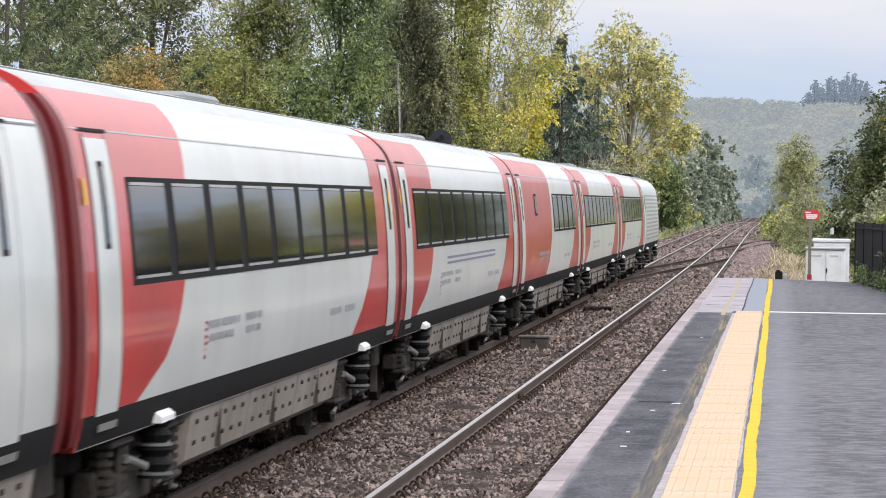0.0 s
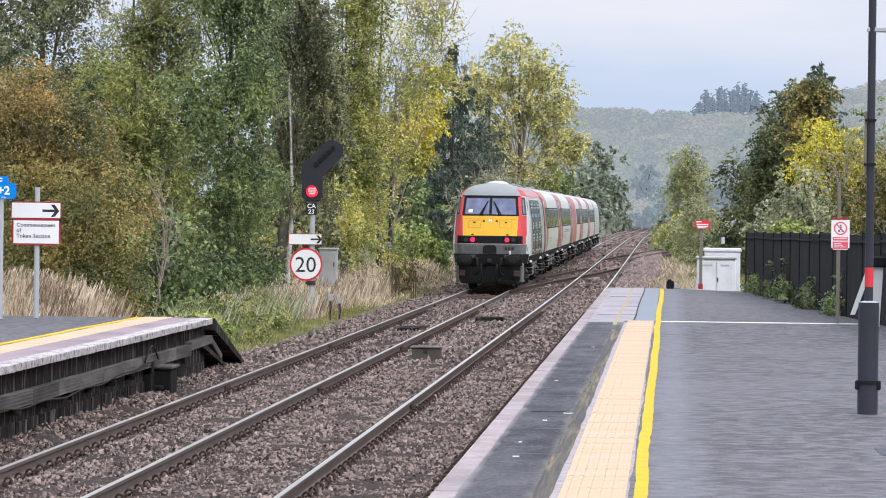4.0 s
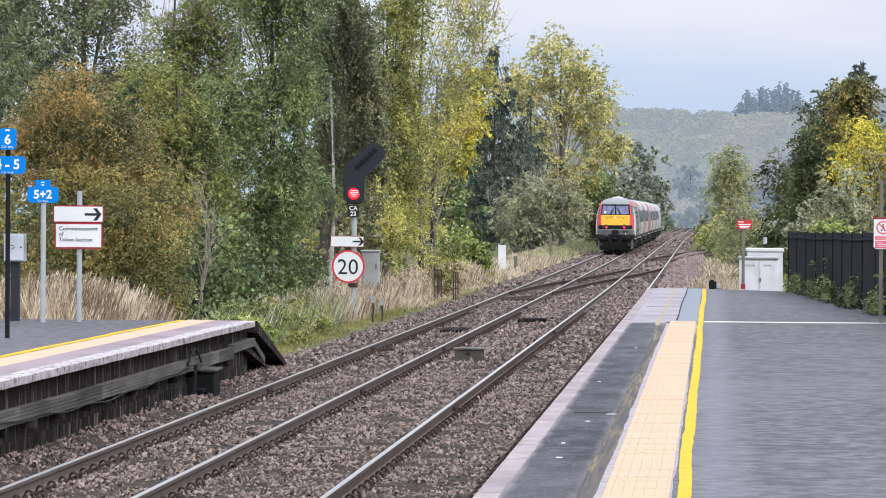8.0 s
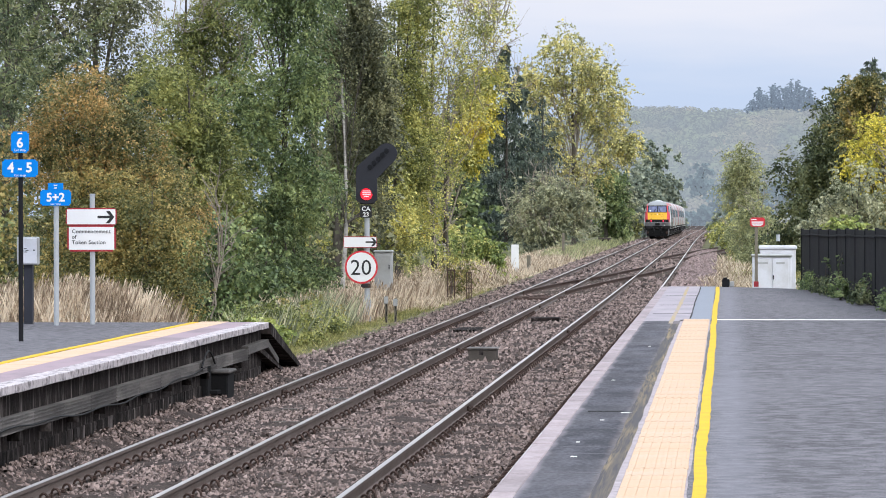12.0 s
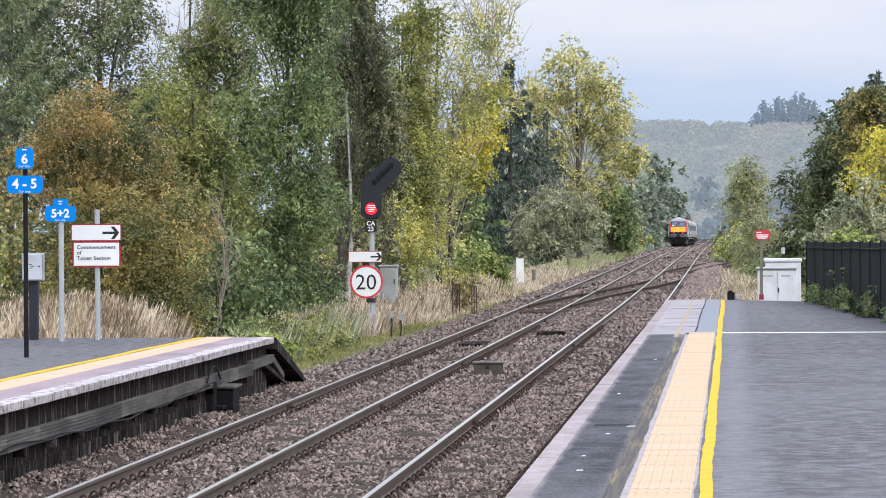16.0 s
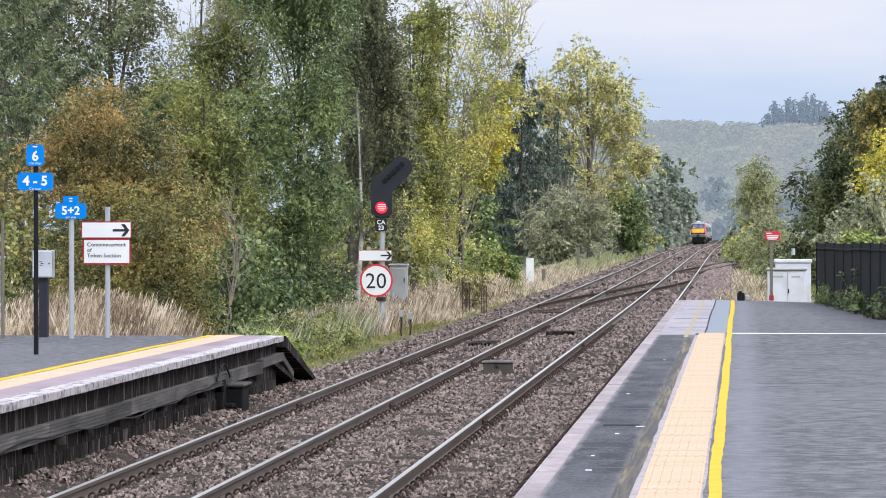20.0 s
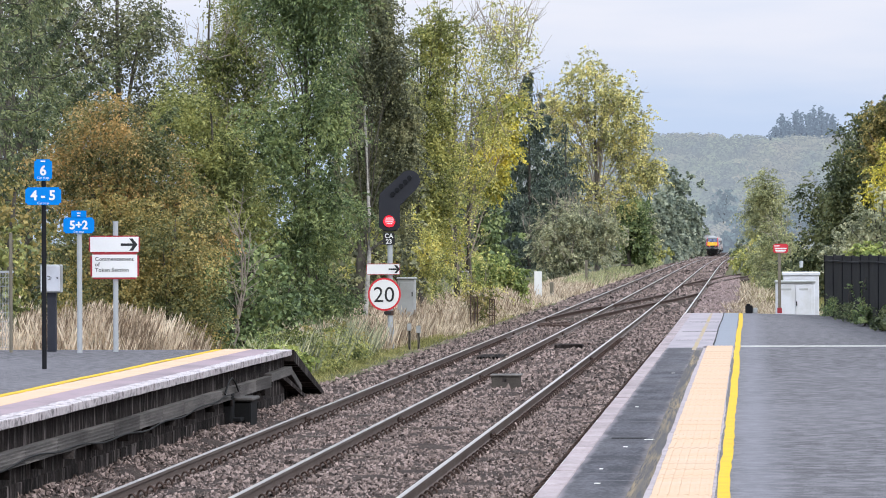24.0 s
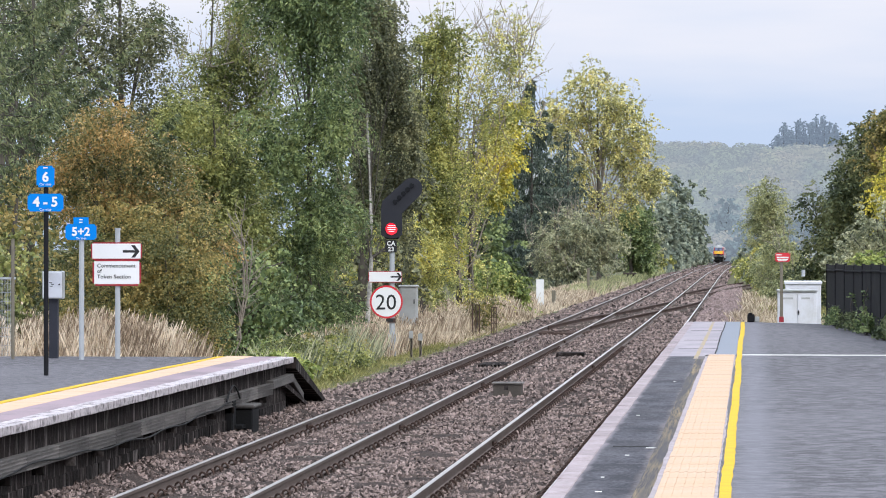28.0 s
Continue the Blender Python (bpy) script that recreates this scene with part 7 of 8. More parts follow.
def bogie(y, parent, label="dark grimy four-wheel bogie"):
    b = thing("bogie")
    b.parent = parent
    b.matrix_basis = pose(0, y, 0)
    for s in (-1, 1):
        bm = one_box(s * 1.0 - 0.1, s * 1.0 + 0.1, -1.85, 1.85, 0.44, 0.66, 0.03)
        box(bm, s * 1.02 - 0.12, s * 1.02 + 0.12, -0.6, 0.6, 0.3, 0.62, 0.04)
        box(bm, s * 1.14 - 0.03, s * 1.14 + 0.03, -1.1, -0.7, 0.36, 0.84, 0.02)
        box(bm, s * 1.14 - 0.03, s * 1.14 + 0.03, 0.7, 1.1, 0.36, 0.84, 0.02)
        for q in (-1.3, 1.3):
            rod(bm, (s * 0.95, q, 0.46), (s * 1.2, q, 0.46), 0.2, 0.16, seg=14)
            for e in (-0.34, 0.34):
                for k in range(5):
                    rod(bm, (s * 1.1, q + e, 0.48 + k * 0.075), (s * 1.1, q + e, 0.52 + k * 0.075), 0.105, seg=10)
                rod(bm, (s * 1.1, q + e, 0.4), (s * 1.1, q + e, 0.9), 0.07, seg=8)
            box(bm, s * 1.1 - 0.13, s * 1.1 + 0.13, q - 0.5, q + 0.5, 0.84, 0.9, 0.02)
            box(bm, s * 1.1 - 0.12, s * 1.1 + 0.12, q - 0.46, q + 0.46, 0.38, 0.46, 0.03)
        part("side_frame", bm, T_GRIME, b, label)
        prof = [(0.11 if k % 2 else 0.155, 0.5 + 0.06 * k) for k in range(9)]
        vv = [(s * 1.26 + r * math.cos(g), r * math.sin(g), z) for r, z in prof for g in np.linspace(0, 2 * math.pi, 14, endpoint=False)]
        ff = [(k * 14 + i, k * 14 + (i + 1) % 14, k * 14 + 14 + (i + 1) % 14, k * 14 + 14 + i) for k in range(8) for i in range(14)]
        spring = raw("air_spring", vv, ff, T_BLACK, b, "black bellows spring")
        for zz in (0.53, 0.77):
            part("spring_ring", one_rod((s * 1.26, 0, zz), (s * 1.26, 0, zz + 0.022), 0.158, seg=14), T_GREY, spring)
        bm = bmesh.new()
        prism(bm, [(s * 1.16, 0.97), (s * 1.38, 0.97), (s * 1.38, 1.02), (s * 1.3, 1.08), (s * 1.16, 1.08)], -0.34, 0.34)
        part("spring_cap", bm, SIGN_WHITE, b, "white painted spring cap")
        for q in (-1, 1):
            part("damper", one_rod((s * 1.24, q * 0.35, 0.62), (s * 1.2, q * 1.0, 0.72), 0.04, seg=8), T_GREY, b, "pale hydraulic damper")
            part("brake_pipe", one_rod((s * 1.17, q * 1.75, 0.3), (s * 1.17, q * 0.8, 0.42), 0.022, seg=6), T_GREY, b)
            part("life_guard", one_box(s * 0.8 - 0.05, s * 0.8 + 0.05, q * 1.86 - 0.03, q * 1.86 + 0.03, 0.14, 0.62, 0.01), T_UNDER, b)
    for q in (-1.3, 1.3):
        for s in (-1, 1):
            bm = rod(bmesh.new(), (s * 0.68, q, 0.46), (s * 0.82, q, 0.46), 0.46, seg=28)
            rod(bm, (s * 0.66, q, 0.46), (s * 0.7, q, 0.46), 0.49, seg=28)
            part("wheel", bm, T_GRIME, b, "grimy steel wheel")
        part("axle", one_rod((-0.7, q, 0.46), (0.7, q, 0.46), 0.09), T_UNDER, b)
    part("bolster", one_box(-0.95, 0.95, -0.35, 0.35, 0.5, 0.92, 0.05), T_BLACK, b)
    return b


def under_gear(y0, y1, parent, panels):
    """Skirt panels and equipment between the bogies."""
    for a, b, z in panels:
        bm = bmesh.new()
        prism(bm, [(-1.06, z), (1.06, z), (1.2, z + 0.1), (1.27, 0.97), (-1.27, 0.97), (-1.2, z + 0.1)], a, b)
        p = part("equipment_box", bm, T_CASE, parent, "grimy underframe equipment case")
        k = a + 0.35
        bm = bmesh.new()
        while k < b - 0.25:
            for s in (-1, 1):
                for up in (0.3, 0.7):
                    x, zz = s * (1.2 + 0.07 * up + 0.004), z + 0.1 + (0.87 - z) * up
                    box(bm, x - 0.01, x + 0.01, k, k + 0.09, zz - 0.02, zz + 0.02)
            k += 0.58
        tagged(part("slot", bm, T_BLACK, p), kind="stuff")
        for k in np.arange(a + 1.8, b - 0.4, 1.85):
            for s in (-1, 1):
                part("panel_joint", one_box(s * 1.235 - 0.025, s * 1.235 + 0.025, k, k + 0.02, z + 0.12, 0.96), T_UNDER, p)


def doorway(y, parent):
    """A plug door with its narrow window, light door leaf set in its frame."""
    d = skin("door", y, y + 0.95, 1.18, 3.25, T_WHITE, parent, 0.012, "white plug door")
    skin("door_window", y + 0.36, y + 0.6, 2.42, 3.08, RUBBER, d, 0.016)
    skin("door_pane", y + 0.4, y + 0.56, 2.46, 3.04, T_DARKGLASS, d, 0.019)
    skin("door_edge", y - 0.03, y, 1.15, 3.28, T_BLACK, d, 0.01)
    skin("door_edge", y + 0.95, y + 0.98, 1.15, 3.28, T_BLACK, d, 0.01)
    skin("rain_strip", y - 0.1, y + 1.1, 3.3, 3.325, T_BLACK, d, 0.016)
    skin("step_light", y + 0.1, y + 0.9, 1.06, 1.12, T_STEEL, d, 0.03)
    return d


def writing(parent, y, z, rows, mat=None, out=0.007):
    """Unreadable small print: rows of uneven letter-sized bars."""
    r = random.Random(int(y * 100))
    for dz, dy, ln, hh in rows:
        vv, ff, q = [], [], 0.0
        while q < ln - 0.02:
            w = min(r.uniform(0.05, 0.13), ln - q)
            for sd in (1, -1):
                k = len(vv)
                z0, z1 = z + dz + r.choice((0, 0, 0.012)), z + dz + hh
                vv += [(sd * (flank(c) + out), y + dy + e, c) for c in (z0, z1) for e in (q, q + w)]
                ff.append((k, k + 1, k + 3, k + 2) if sd > 0 else (k + 2, k + 3, k + 1, k))
            q += w + r.choice((0.025, 0.03, 0.03, 0.08))
        tagged(raw("small_print", vv, ff, mat or T_PRINT, parent), kind="stuff")


def window_band(y0, y1, count, parent):
    band = skin("window_band", y0, y1, 2.12, 2.97, T_BLACK, parent, 0.006, "dark glazed window band")
    step = (y1 - y0 - 0.1) / (count - 0.45)
    for i in range(count):
        a = y0 + i * step + 0.1
        last = min(a + step - 0.4, y1 - 0.08)
        w = skin("window", a, last, 2.2, 2.9, T_DARKGLASS, band, 0.012)
        skin("window_rim", a + 0.02, last - 0.02, 2.17, 2.195, T_STEEL, w, 0.014)
        skin("window_rim", a + 0.02, last - 0.02, 2.905, 2.93, T_STEEL, w, 0.014)
    return band


def coach(name, label, kind=0):
    """A carriage 23 m long, its near end at y = 0."""
    c = thing(name, (0, 0, 0), label, "railway carriage", "carriages of the train")
    body = hull("body", 0.25, 23.15, 0.95, 3.6, T_WHITE, c, "white carriage body")
    hull("roof", 0.25, 23.15, 3.6, 3.83, T_LIGHTROOF, c, "pale grey ribbed roof")
    skin("sole_bar", 0.25, 23.15, 0.96, 1.2, T_BLACK, c, 0.006, "black lower edge")
    skin("cantrail_line", 0.3, 23.1, 3.308, 3.322, T_LIGHTROOF, c, 0.007)
    # gangway ends
    for y in (-0.12, 23.2):
        hull("gangway", y, y + 0.32, 1.0, 3.55, T_END, c, "red gangway surround, darkened for the dim gap")
    hull("end_lip", 0.18, 0.3, 0.95, 3.74, T_RED, c)
    hull("end_lip", 23.1, 23.22, 0.95, 3.74, T_RED, c)
    part("coupling", one_box(-0.3, 0.3, -0.35, 0.3, 0.6, 0.95, 0.04), T_BLACK, c)
    part("end_gear", one_box(-1.0, 1.0, 0.3, 1.0, 0.55, 0.95, 0.04), T_UNDER, c)
    part("end_gear", one_box(-1.0, 1.0, 22.4, 23.1, 0.55, 0.95, 0.04), T_UNDER, c)
    near = curve_of([(1.2, 2.6), (1.5, 3.9), (1.8, 4.6), (2.2, 5.0), (2.7, 5.25), (3.3, 5.5), (3.62, 5.7)])
    far = curve_of([(1.2, 17.9), (1.5, 18.8), (1.8, 19.5), (2.2, 20.1), (2.7, 20.3), (3.3, 20.5), (3.62, 20.6)])
    if kind == 3:
        near = curve_of([(1.2, 9.0), (1.5, 9.9), (2.0, 10.6), (2.6, 10.9), (3.3, 11.0), (3.62, 11.0)])
    skin("red_panel", 0.3, near, 1.2, 3.62, T_RED, c, 0.003, "red swept livery panel")
    skin("red_panel", far, 23.1, 1.2, 3.62, T_RED, c, 0.003, "red swept livery panel")
    doorway(0.75, c)
    doorway(21.75, c)
    if kind == 3:
        window_band(11.6, 20.6, 5, c)
        w = skin("window", 5.2, 5.9, 2.5, 2.95, T_BLACK, c, 0.01)
        skin("pane", 5.27, 5.83, 2.55, 2.9, T_DARKGLASS, w, 0.014)
    else:
        window_band(2.3, 20.6, 9, c)
    if kind == 2:
        for z in (1.84, 1.92):
            skin("stripe", 7.2, 17.0, z, z + 0.035, T_PURPLE, c, 0.006, "thin blue-grey stripe")
    writing(c, 6.2, 1.5, [(0.16, 0, 2.0, 0.07), (0.16, 2.4, 1.2, 0.07), (0.04, 0.1, 1.5, 0.07), (0.04, 2.4, 1.0, 0.07)])
    writing(c, 6.0, 1.4, [(q * 0.06, 0, 0.16, 0.03) for q in range(6)], T_RED)
    writing(c, 15.4, 1.5, [(0, 0, 1.1, 0.08), (0, 1.5, 1.0, 0.08)])
    for q in (0.9, 22.2):
        skin("yellow_label", q + (0.0 if q > 10 else -0.55), q + (0.2 if q > 10 else -0.4), 2.75, 2.95, T_YELLOW, c, 0.02)
    bogie(4.0, c)
    bogie(19.3, c)
    under_gear(6.2, 17, c, [(6.0, 9.75, 0.4), (9.8, 13.45, 0.4), (13.5, 17.2, 0.4)])
    vent = one_box(-0.5, 0.5, 10.3, 12.6, 3.74, 3.86, 0.04)
    part("roof_unit", vent, T_ROOF, c)
    for s in (-1, 1):
        part("roof_rib", one_box(s * 0.62 - 0.02, s * 0.62 + 0.02, 0.6, 22.8, 3.69, 3.765), T_GREY, c)
    return c


CAB_A = [0.0, 0.5, 0.86, 0.96, 1.04, 1.12, 1.5, 2.0]


def cab_ring(z):
    """Half of the nose's outline in plan at one height, from the middle round to the flank."""
    zz = [0.9, 1.35, 1.64, 1.94, 2.66, 3.36, 3.46, 3.56, 3.66, 3.74, 3.80, 3.83]
    o = float(np.interp(z, zz, [0.14, 0.08, 0.0, 0.05, 0.34, 0.82, 0.9, 1.03, 1.22, 1.48, 1.8, 2.2]))
    w = float(np.interp(z, zz, [1.06, 1.12, 1.16, 1.15, 1.1, 1.04, 0.98, 0.9, 0.75, 0.55, 0.32, 0.01]))
    s = flank(z)
    d = min(o + 1.25, 3.2)
    k = min(1.0, w)
    return [(0, o - 0.05), (w * 0.5, o - 0.035), (w - 0.14 * k, o + 0.005), (w - 0.05 * k, o + 0.045), (w, o + 0.11), (w + 0.022 * k, o + 0.2), ((w + s) / 2 + 0.03 * k, o + 0.62), (s, d)]


def cab_point(a, z, out=0.0):
    ring = cab_ring(z)
    q = abs(a)
    i = max(j for j in range(7) if CAB_A[j] <= q)
    t = (q - CAB_A[i]) / (CAB_A[i + 1] - CAB_A[i])
    p, e = Vector(ring[i]), Vector(ring[i + 1])
    n = Vector(((e - p).y, -(e - p).x)).normalized()
    p = p + (e - p) * t + n * out
    return (math.copysign(p.x, a) if a else 0.0, p.y, z)


def cab_skin(name, a0, a1, z0, z1, mat, parent, out=0.0, label=""):
    """A panel on the rounded cab between two marks round it and two heights."""
    fa, fb = a0 if callable(a0) else (lambda z: a0), a1 if callable(a1) else (lambda z: a1)
    lo, hi = max(fa(z0), fa(z1)), min(fb(z0), fb(z1))
    aa = [None] + sorted(k * s for k in CAB_A[1:] + [0.0] for s in ((-1, 1) if k else (1,)) if lo < k * s < hi) + [None]
    zs = sorted({z0, z1, *[k for k in (1.35, 1.64, 1.94, 2.66, 3.36, 3.41, 3.46, 3.51, 3.56, 3.61, 3.66, 3.7, 3.74, 3.77, 3.8) if z0 < k < z1]})
    vv = [cab_point(fa(z) if i == 0 else fb(z) if i == len(aa) - 1 else a, z, out) for z in zs for i, a in enumerate(aa)]
    n = len(aa)
    ff = [(j * n + i, j * n + i + 1, (j + 1) * n + i + 1, (j + 1) * n + i) for j in range(len(zs) - 1) for i in range(n - 1)]
    return raw(name, vv, ff, mat, parent, label, smooth=True)


def front_u(x):
    """Mark round the cab for a place x metres off its middle."""
    return x / 1.12


def both(name, a0, a1, z0, z1, mat, parent, out=0.0, label=""):
    ga, gb = a0 if callable(a0) else (lambda z: a0), a1 if callable(a1) else (lambda z: a1)
    cab_skin(name, lambda z: -gb(z), lambda z: -ga(z), z0, z1, mat, parent, out, label)
    return cab_skin(name, a0, a1, z0, z1, mat, parent, out, label)


def cab_edge(z):
    return cab_ring(z)[7][1]


def van():
    """The driving van at the tail, 18.8 m long, its nose at y = 0."""
    v = thing("driving_van", (0, 0, 0), "driving van with yellow nose, dark sides and red tail lamps", "railway carriage", "carriages of the train")
    hull("body", 3.3, 18.55, 0.95, 3.6, T_WHITE, v, "white van body")
    hull("roof", 3.3, 18.55, 3.6, 3.83, T_ROOF, v, "grey roof")
    skin("cab_side", cab_edge, 3.35, 0.95, 3.34, T_NOSEWHITE, v, 0.0)
    skin("cab_side", cab_edge, 3.35, 3.34, 3.6, T_NOSERED, v, 0.0)
    skin("cab_roof", cab_edge, 3.35, 3.6, 3.83, T_ROOF, v, 0.0)
    # nose, from below upwards
    # black here stands for the shadow under the nose
    cab_skin("cab_grime", -2, 2, 0.95, 1.3, T_BLACK, v)
    cab_skin("cab", -1.5, 1.5, 1.3, 1.64, T_GREY, v, 0, "grey lower cab front")
    both("cab_flank", 1.5, 2, 1.3, 1.64, T_NOSEWHITE, v)
    cab_skin("lamp_band", -1.06, 1.06, 1.66, 1.94, T_BLACK, v, 0, "black band with the lamps")
    both("red_pillar", 1.06, 1.4, 1.66, 1.94, T_NOSERED, v, 0, "red cab corner")
    both("cab_flank", 1.4, 2, 1.64, 1.94, T_NOSEWHITE, v)
    cab_skin("nose_rim", -1.4, 1.4, 1.635, 1.662, T_STEEL, v, 0.004)
    slant, sweep = curve_of([(1.94, 0.82), (2.66, 0.9)]), curve_of([(1.66, 1.36), (1.94, 1.5), (2.66, 1.62)])
    cab_skin("yellow_front", lambda z: -slant(z), slant, 1.94, 2.66, T_YELLOW, v, 0, "yellow warning panel")
    both("red_pillar", slant, sweep, 1.94, 2.66, T_NOSERED, v, 0, "red cab corner")
    both("cab_flank", sweep, 2, 1.94, 2.66, T_NOSEWHITE, v)
    cab_skin("yellow_edge", -0.9, 0.9, 2.65, 2.672, T_BLACK, v, 0.006)
    cab_skin("hatch_seam", -0.85, 0.85, 2.53, 2.536, T_SEAM, v, 0.004)
    cab_skin("screen_surround", -0.915, 0.915, 2.66, 3.36, T_BLACK, v, 0, "black windscreen surround")
    both("red_pillar", 0.915, 1.12, 2.66, 3.36, T_NOSERED, v, 0, "red cab corner")
    both("cab_flank", 1.12, 2, 2.66, 3.36, T_NOSEWHITE, v)
    for s in (-1, 1):
        w = cab_skin("cab_window", *sorted((s * 1.122, s * 1.64)), 2.68, 3.32, T_BLACK, v, 0.006, "cab side window")
        cab_skin("pane", *sorted((s * 1.18, s * 1.37)), 2.74, 3.25, T_SCREEN, w, 0.01)
        cab_skin("pane", *sorted((s * 1.4, s * 1.58)), 2.74, 3.25, T_DARKGLASS, w, 0.01)
    cab_skin("roof_dome", -1.12, 1.12, 3.36, 3.83, T_ROOF, v, 0, "rounded grey cab roof")
    both("red_pillar", 1.12, 2, 3.36, 3.6, T_NOSERED, v)
    both("roof_dome", 1.12, 2, 3.6, 3.83, T_ROOF, v)
    cab_skin("rain_strip", -1.0, 1.0, 3.345, 3.372, T_BLACK, v, 0.012)
    bm = bmesh.new()
    bmesh.ops.create_uvsphere(bm, u_segments=20, v_segments=12, radius=1, matrix=Matrix.Translation((0.06, 4.6, 3.76)) @ Matrix.Diagonal((0.44, 1.7, 0.17, 1)))
    part("roof_pod", bm, T_POD, v, "pale rounded roof hump", smooth=True)
    for a, b in ((-0.82, -0.045), (0.045, 0.82)):
        g = cab_skin("windscreen", a, b, 2.7, 3.27, T_SCREEN, v, 0.012, "windscreen with the sky's reflection in its blue colour")
        s = -1 if a < 0 else 1
        bm = bmesh.new()
        rod(bm, (s * 0.3, 0.28, 2.7), (s * 0.18, 0.48, 3.02), 0.02, seg=6)
        rod(bm, (s * 0.38, 0.28, 2.7), (s * 0.18, 0.48, 3.02), 0.012, seg=6)
        rod(bm, (s * 0.36, 0.3, 2.73), (s * 0.1, 0.58, 3.17), 0.02, seg=6)
        part("wiper", bm, T_BLACK, g, "black wiper")
    cab_skin("paper_notice", -0.72, -0.58, 2.76, 2.88, T_WHITE, v, 0.016)
    for s in (-1, 1):
        bez = part("lamp_case", one_box(s * 0.74 - 0.3, s * 0.74 + 0.3, -0.02, 0.08, 1.69, 1.91, 0.02), T_BLACK, v, "black lamp cluster case")
        part("tail_lamp", one_rod((s * 0.61, 0.06, 1.8), (s * 0.61, -0.035, 1.8), 0.085, seg=20), TAIL_RED, bez, "lit red tail lamp")
        part("head_lamp", one_rod((s * 0.84, 0.06, 1.8), (s * 0.84, -0.03, 1.8), 0.075, seg=20), T_UNDER, bez, "unlit headlamp")
        for x0, x1, z0, z1 in ((0.33, 0.337, 2.22, 2.47), (0.75, 0.757, 2.22, 2.47), (0.33, 0.757, 2.217, 2.224), (0.33, 0.757, 2.467, 2.474)):
            cab_skin("hatch_seam", *sorted((front_u(s * x0), front_u(s * x1))), z0, z1, T_SEAM, v, 0.004)
        for xx, zz in ((0.56, 2.41), (0.23, 2.46), (0.6, 1.975)):
            cab_skin("grab_slot", front_u(s * xx - 0.04), front_u(s * xx + 0.04), zz - 0.02, zz + 0.02, T_BLACK, v, 0.012)
            cab_skin("grab_lip", front_u(s * xx - 0.04), front_u(s * xx + 0.04), zz + 0.024, zz + 0.032, T_SEAM, v, 0.012)
        cab_skin("nose_panel", *sorted((front_u(s * 0.4), front_u(s * 0.92))), 1.38, 1.6, T_STEEL, v, 0.003)
        cab_skin("nose_panel", *sorted((front_u(s * 0.408), front_u(s * 0.912))), 1.386, 1.592, T_GREY, v, 0.006)
        cab_skin("side_flap", *sorted((s * 1.62, s * 1.75)), 1.42, 1.55, T_GREY, v, 0.004)
        buf = part("buffer", one_rod((s * 0.86, -0.62, 1.1), (s * 0.86, -0.54, 1.1), 0.24, 0.26, seg=24), T_BLACK, v, "oval black buffer")
        part("buffer_face", one_rod((s * 0.86, -0.65, 1.1), (s * 0.86, -0.61, 1.1), 0.15, 0.23, seg=24), RUBBER, buf)
        part("buffer_centre", one_rod((s * 0.86, -0.655, 1.1), (s * 0.86, -0.645, 1.1), 0.09, seg=18), T_GRIME, buf)
        buf.matrix_basis = Matrix.Translation((s * 0.86, 0, 1.1)) @ Matrix.Diagonal((1.15, 1, 0.82, 1)) @ Matrix.Translation((-s * 0.86, 0, -1.1))
        part("buffer_shank", one_rod((s * 0.86, -0.56, 1.1), (s * 0.86, 0.25, 1.1), 0.15, seg=12), T_UNDER, v)
        for q, zz in ((0.42, 1.12), (0.28, 0.9)):
            path = rounded([(s * q, -0.08, zz), (s * q, -0.36, zz + 0.01), (s * (q - 0.01), -0.46, zz - 0.14), (s * (q - 0.04), -0.44, zz - 0.4), (s * (q + 0.03), -0.32, zz - 0.56), (s * (q + 0.12), -0.2, zz - 0.5)], 3)
            hv, hf = tubes([(path, [0.038] * len(path))], 8)
            raw("brake_hose", hv, hf, RUBBER, v, "black looping brake hose", smooth=True)
        part("hose_cock", one_box(s * 0.44 - 0.035, s * 0.44 + 0.035, -0.3, -0.1, 1.12, 1.17, 0.01), T_END, v)
        part("jumper", one_box(s * 0.97 - 0.11, s * 0.97 + 0.11, -0.25, -0.05, 0.5, 0.72, 0.03), RUST, v)
        part("corner_step", one_box(s * 1.06 - 0.13, s * 1.06 + 0.13, 0.1, 0.9, 0.3, 0.98, 0.03), T_GREY, v, "grey corner fairing")
        bm = one_box(s * 1.1 - 0.16, s * 1.1 + 0.16, 0.9, 1.5, 0.98, 1.3, 0.04)
        part("corner_fairing", bm, T_UNDER, v)
    part("draw_hook", one_box(-0.08, 0.08, -0.4, 0.1, 0.98, 1.12, 0.02), T_GRIME, v)
    # no hollow is cut: a black block stands for its shade
    bm = bmesh.new()
    prism(bm, [(-0.24, 1.34), (0.24, 1.34), (0.24, 1.53), (0.16, 1.61), (-0.16, 1.61), (-0.24, 1.53)], -0.06, 0.1)
    part("coupler_recess", bm, RUBBER, v, "black block standing for the nose recess")
    part("buffer_beam", one_box(-1.15, 1.15, -0.02, 0.5, 0.88, 1.3, 0.03), T_BLACK, v)
    part("beam_fitting", one_box(-0.75, -0.5, -0.08, 0.02, 1.14, 1.26, 0.02), T_UNDER, v)
    part("beam_fitting", one_box(0.5, 0.78, -0.08, 0.02, 1.14, 1.26, 0.02), T_UNDER, v)
    for k in range(3):
        cab_skin("number_bar", front_u(0.52 + k * 0.11), front_u(0.6 + k * 0.11), 1.44, 1.54, T_UNDER, v, 0.011)
    cab_skin("label", front_u(-0.06), front_u(0.06), 2.42, 2.53, T_WHITE, v, 0.01)
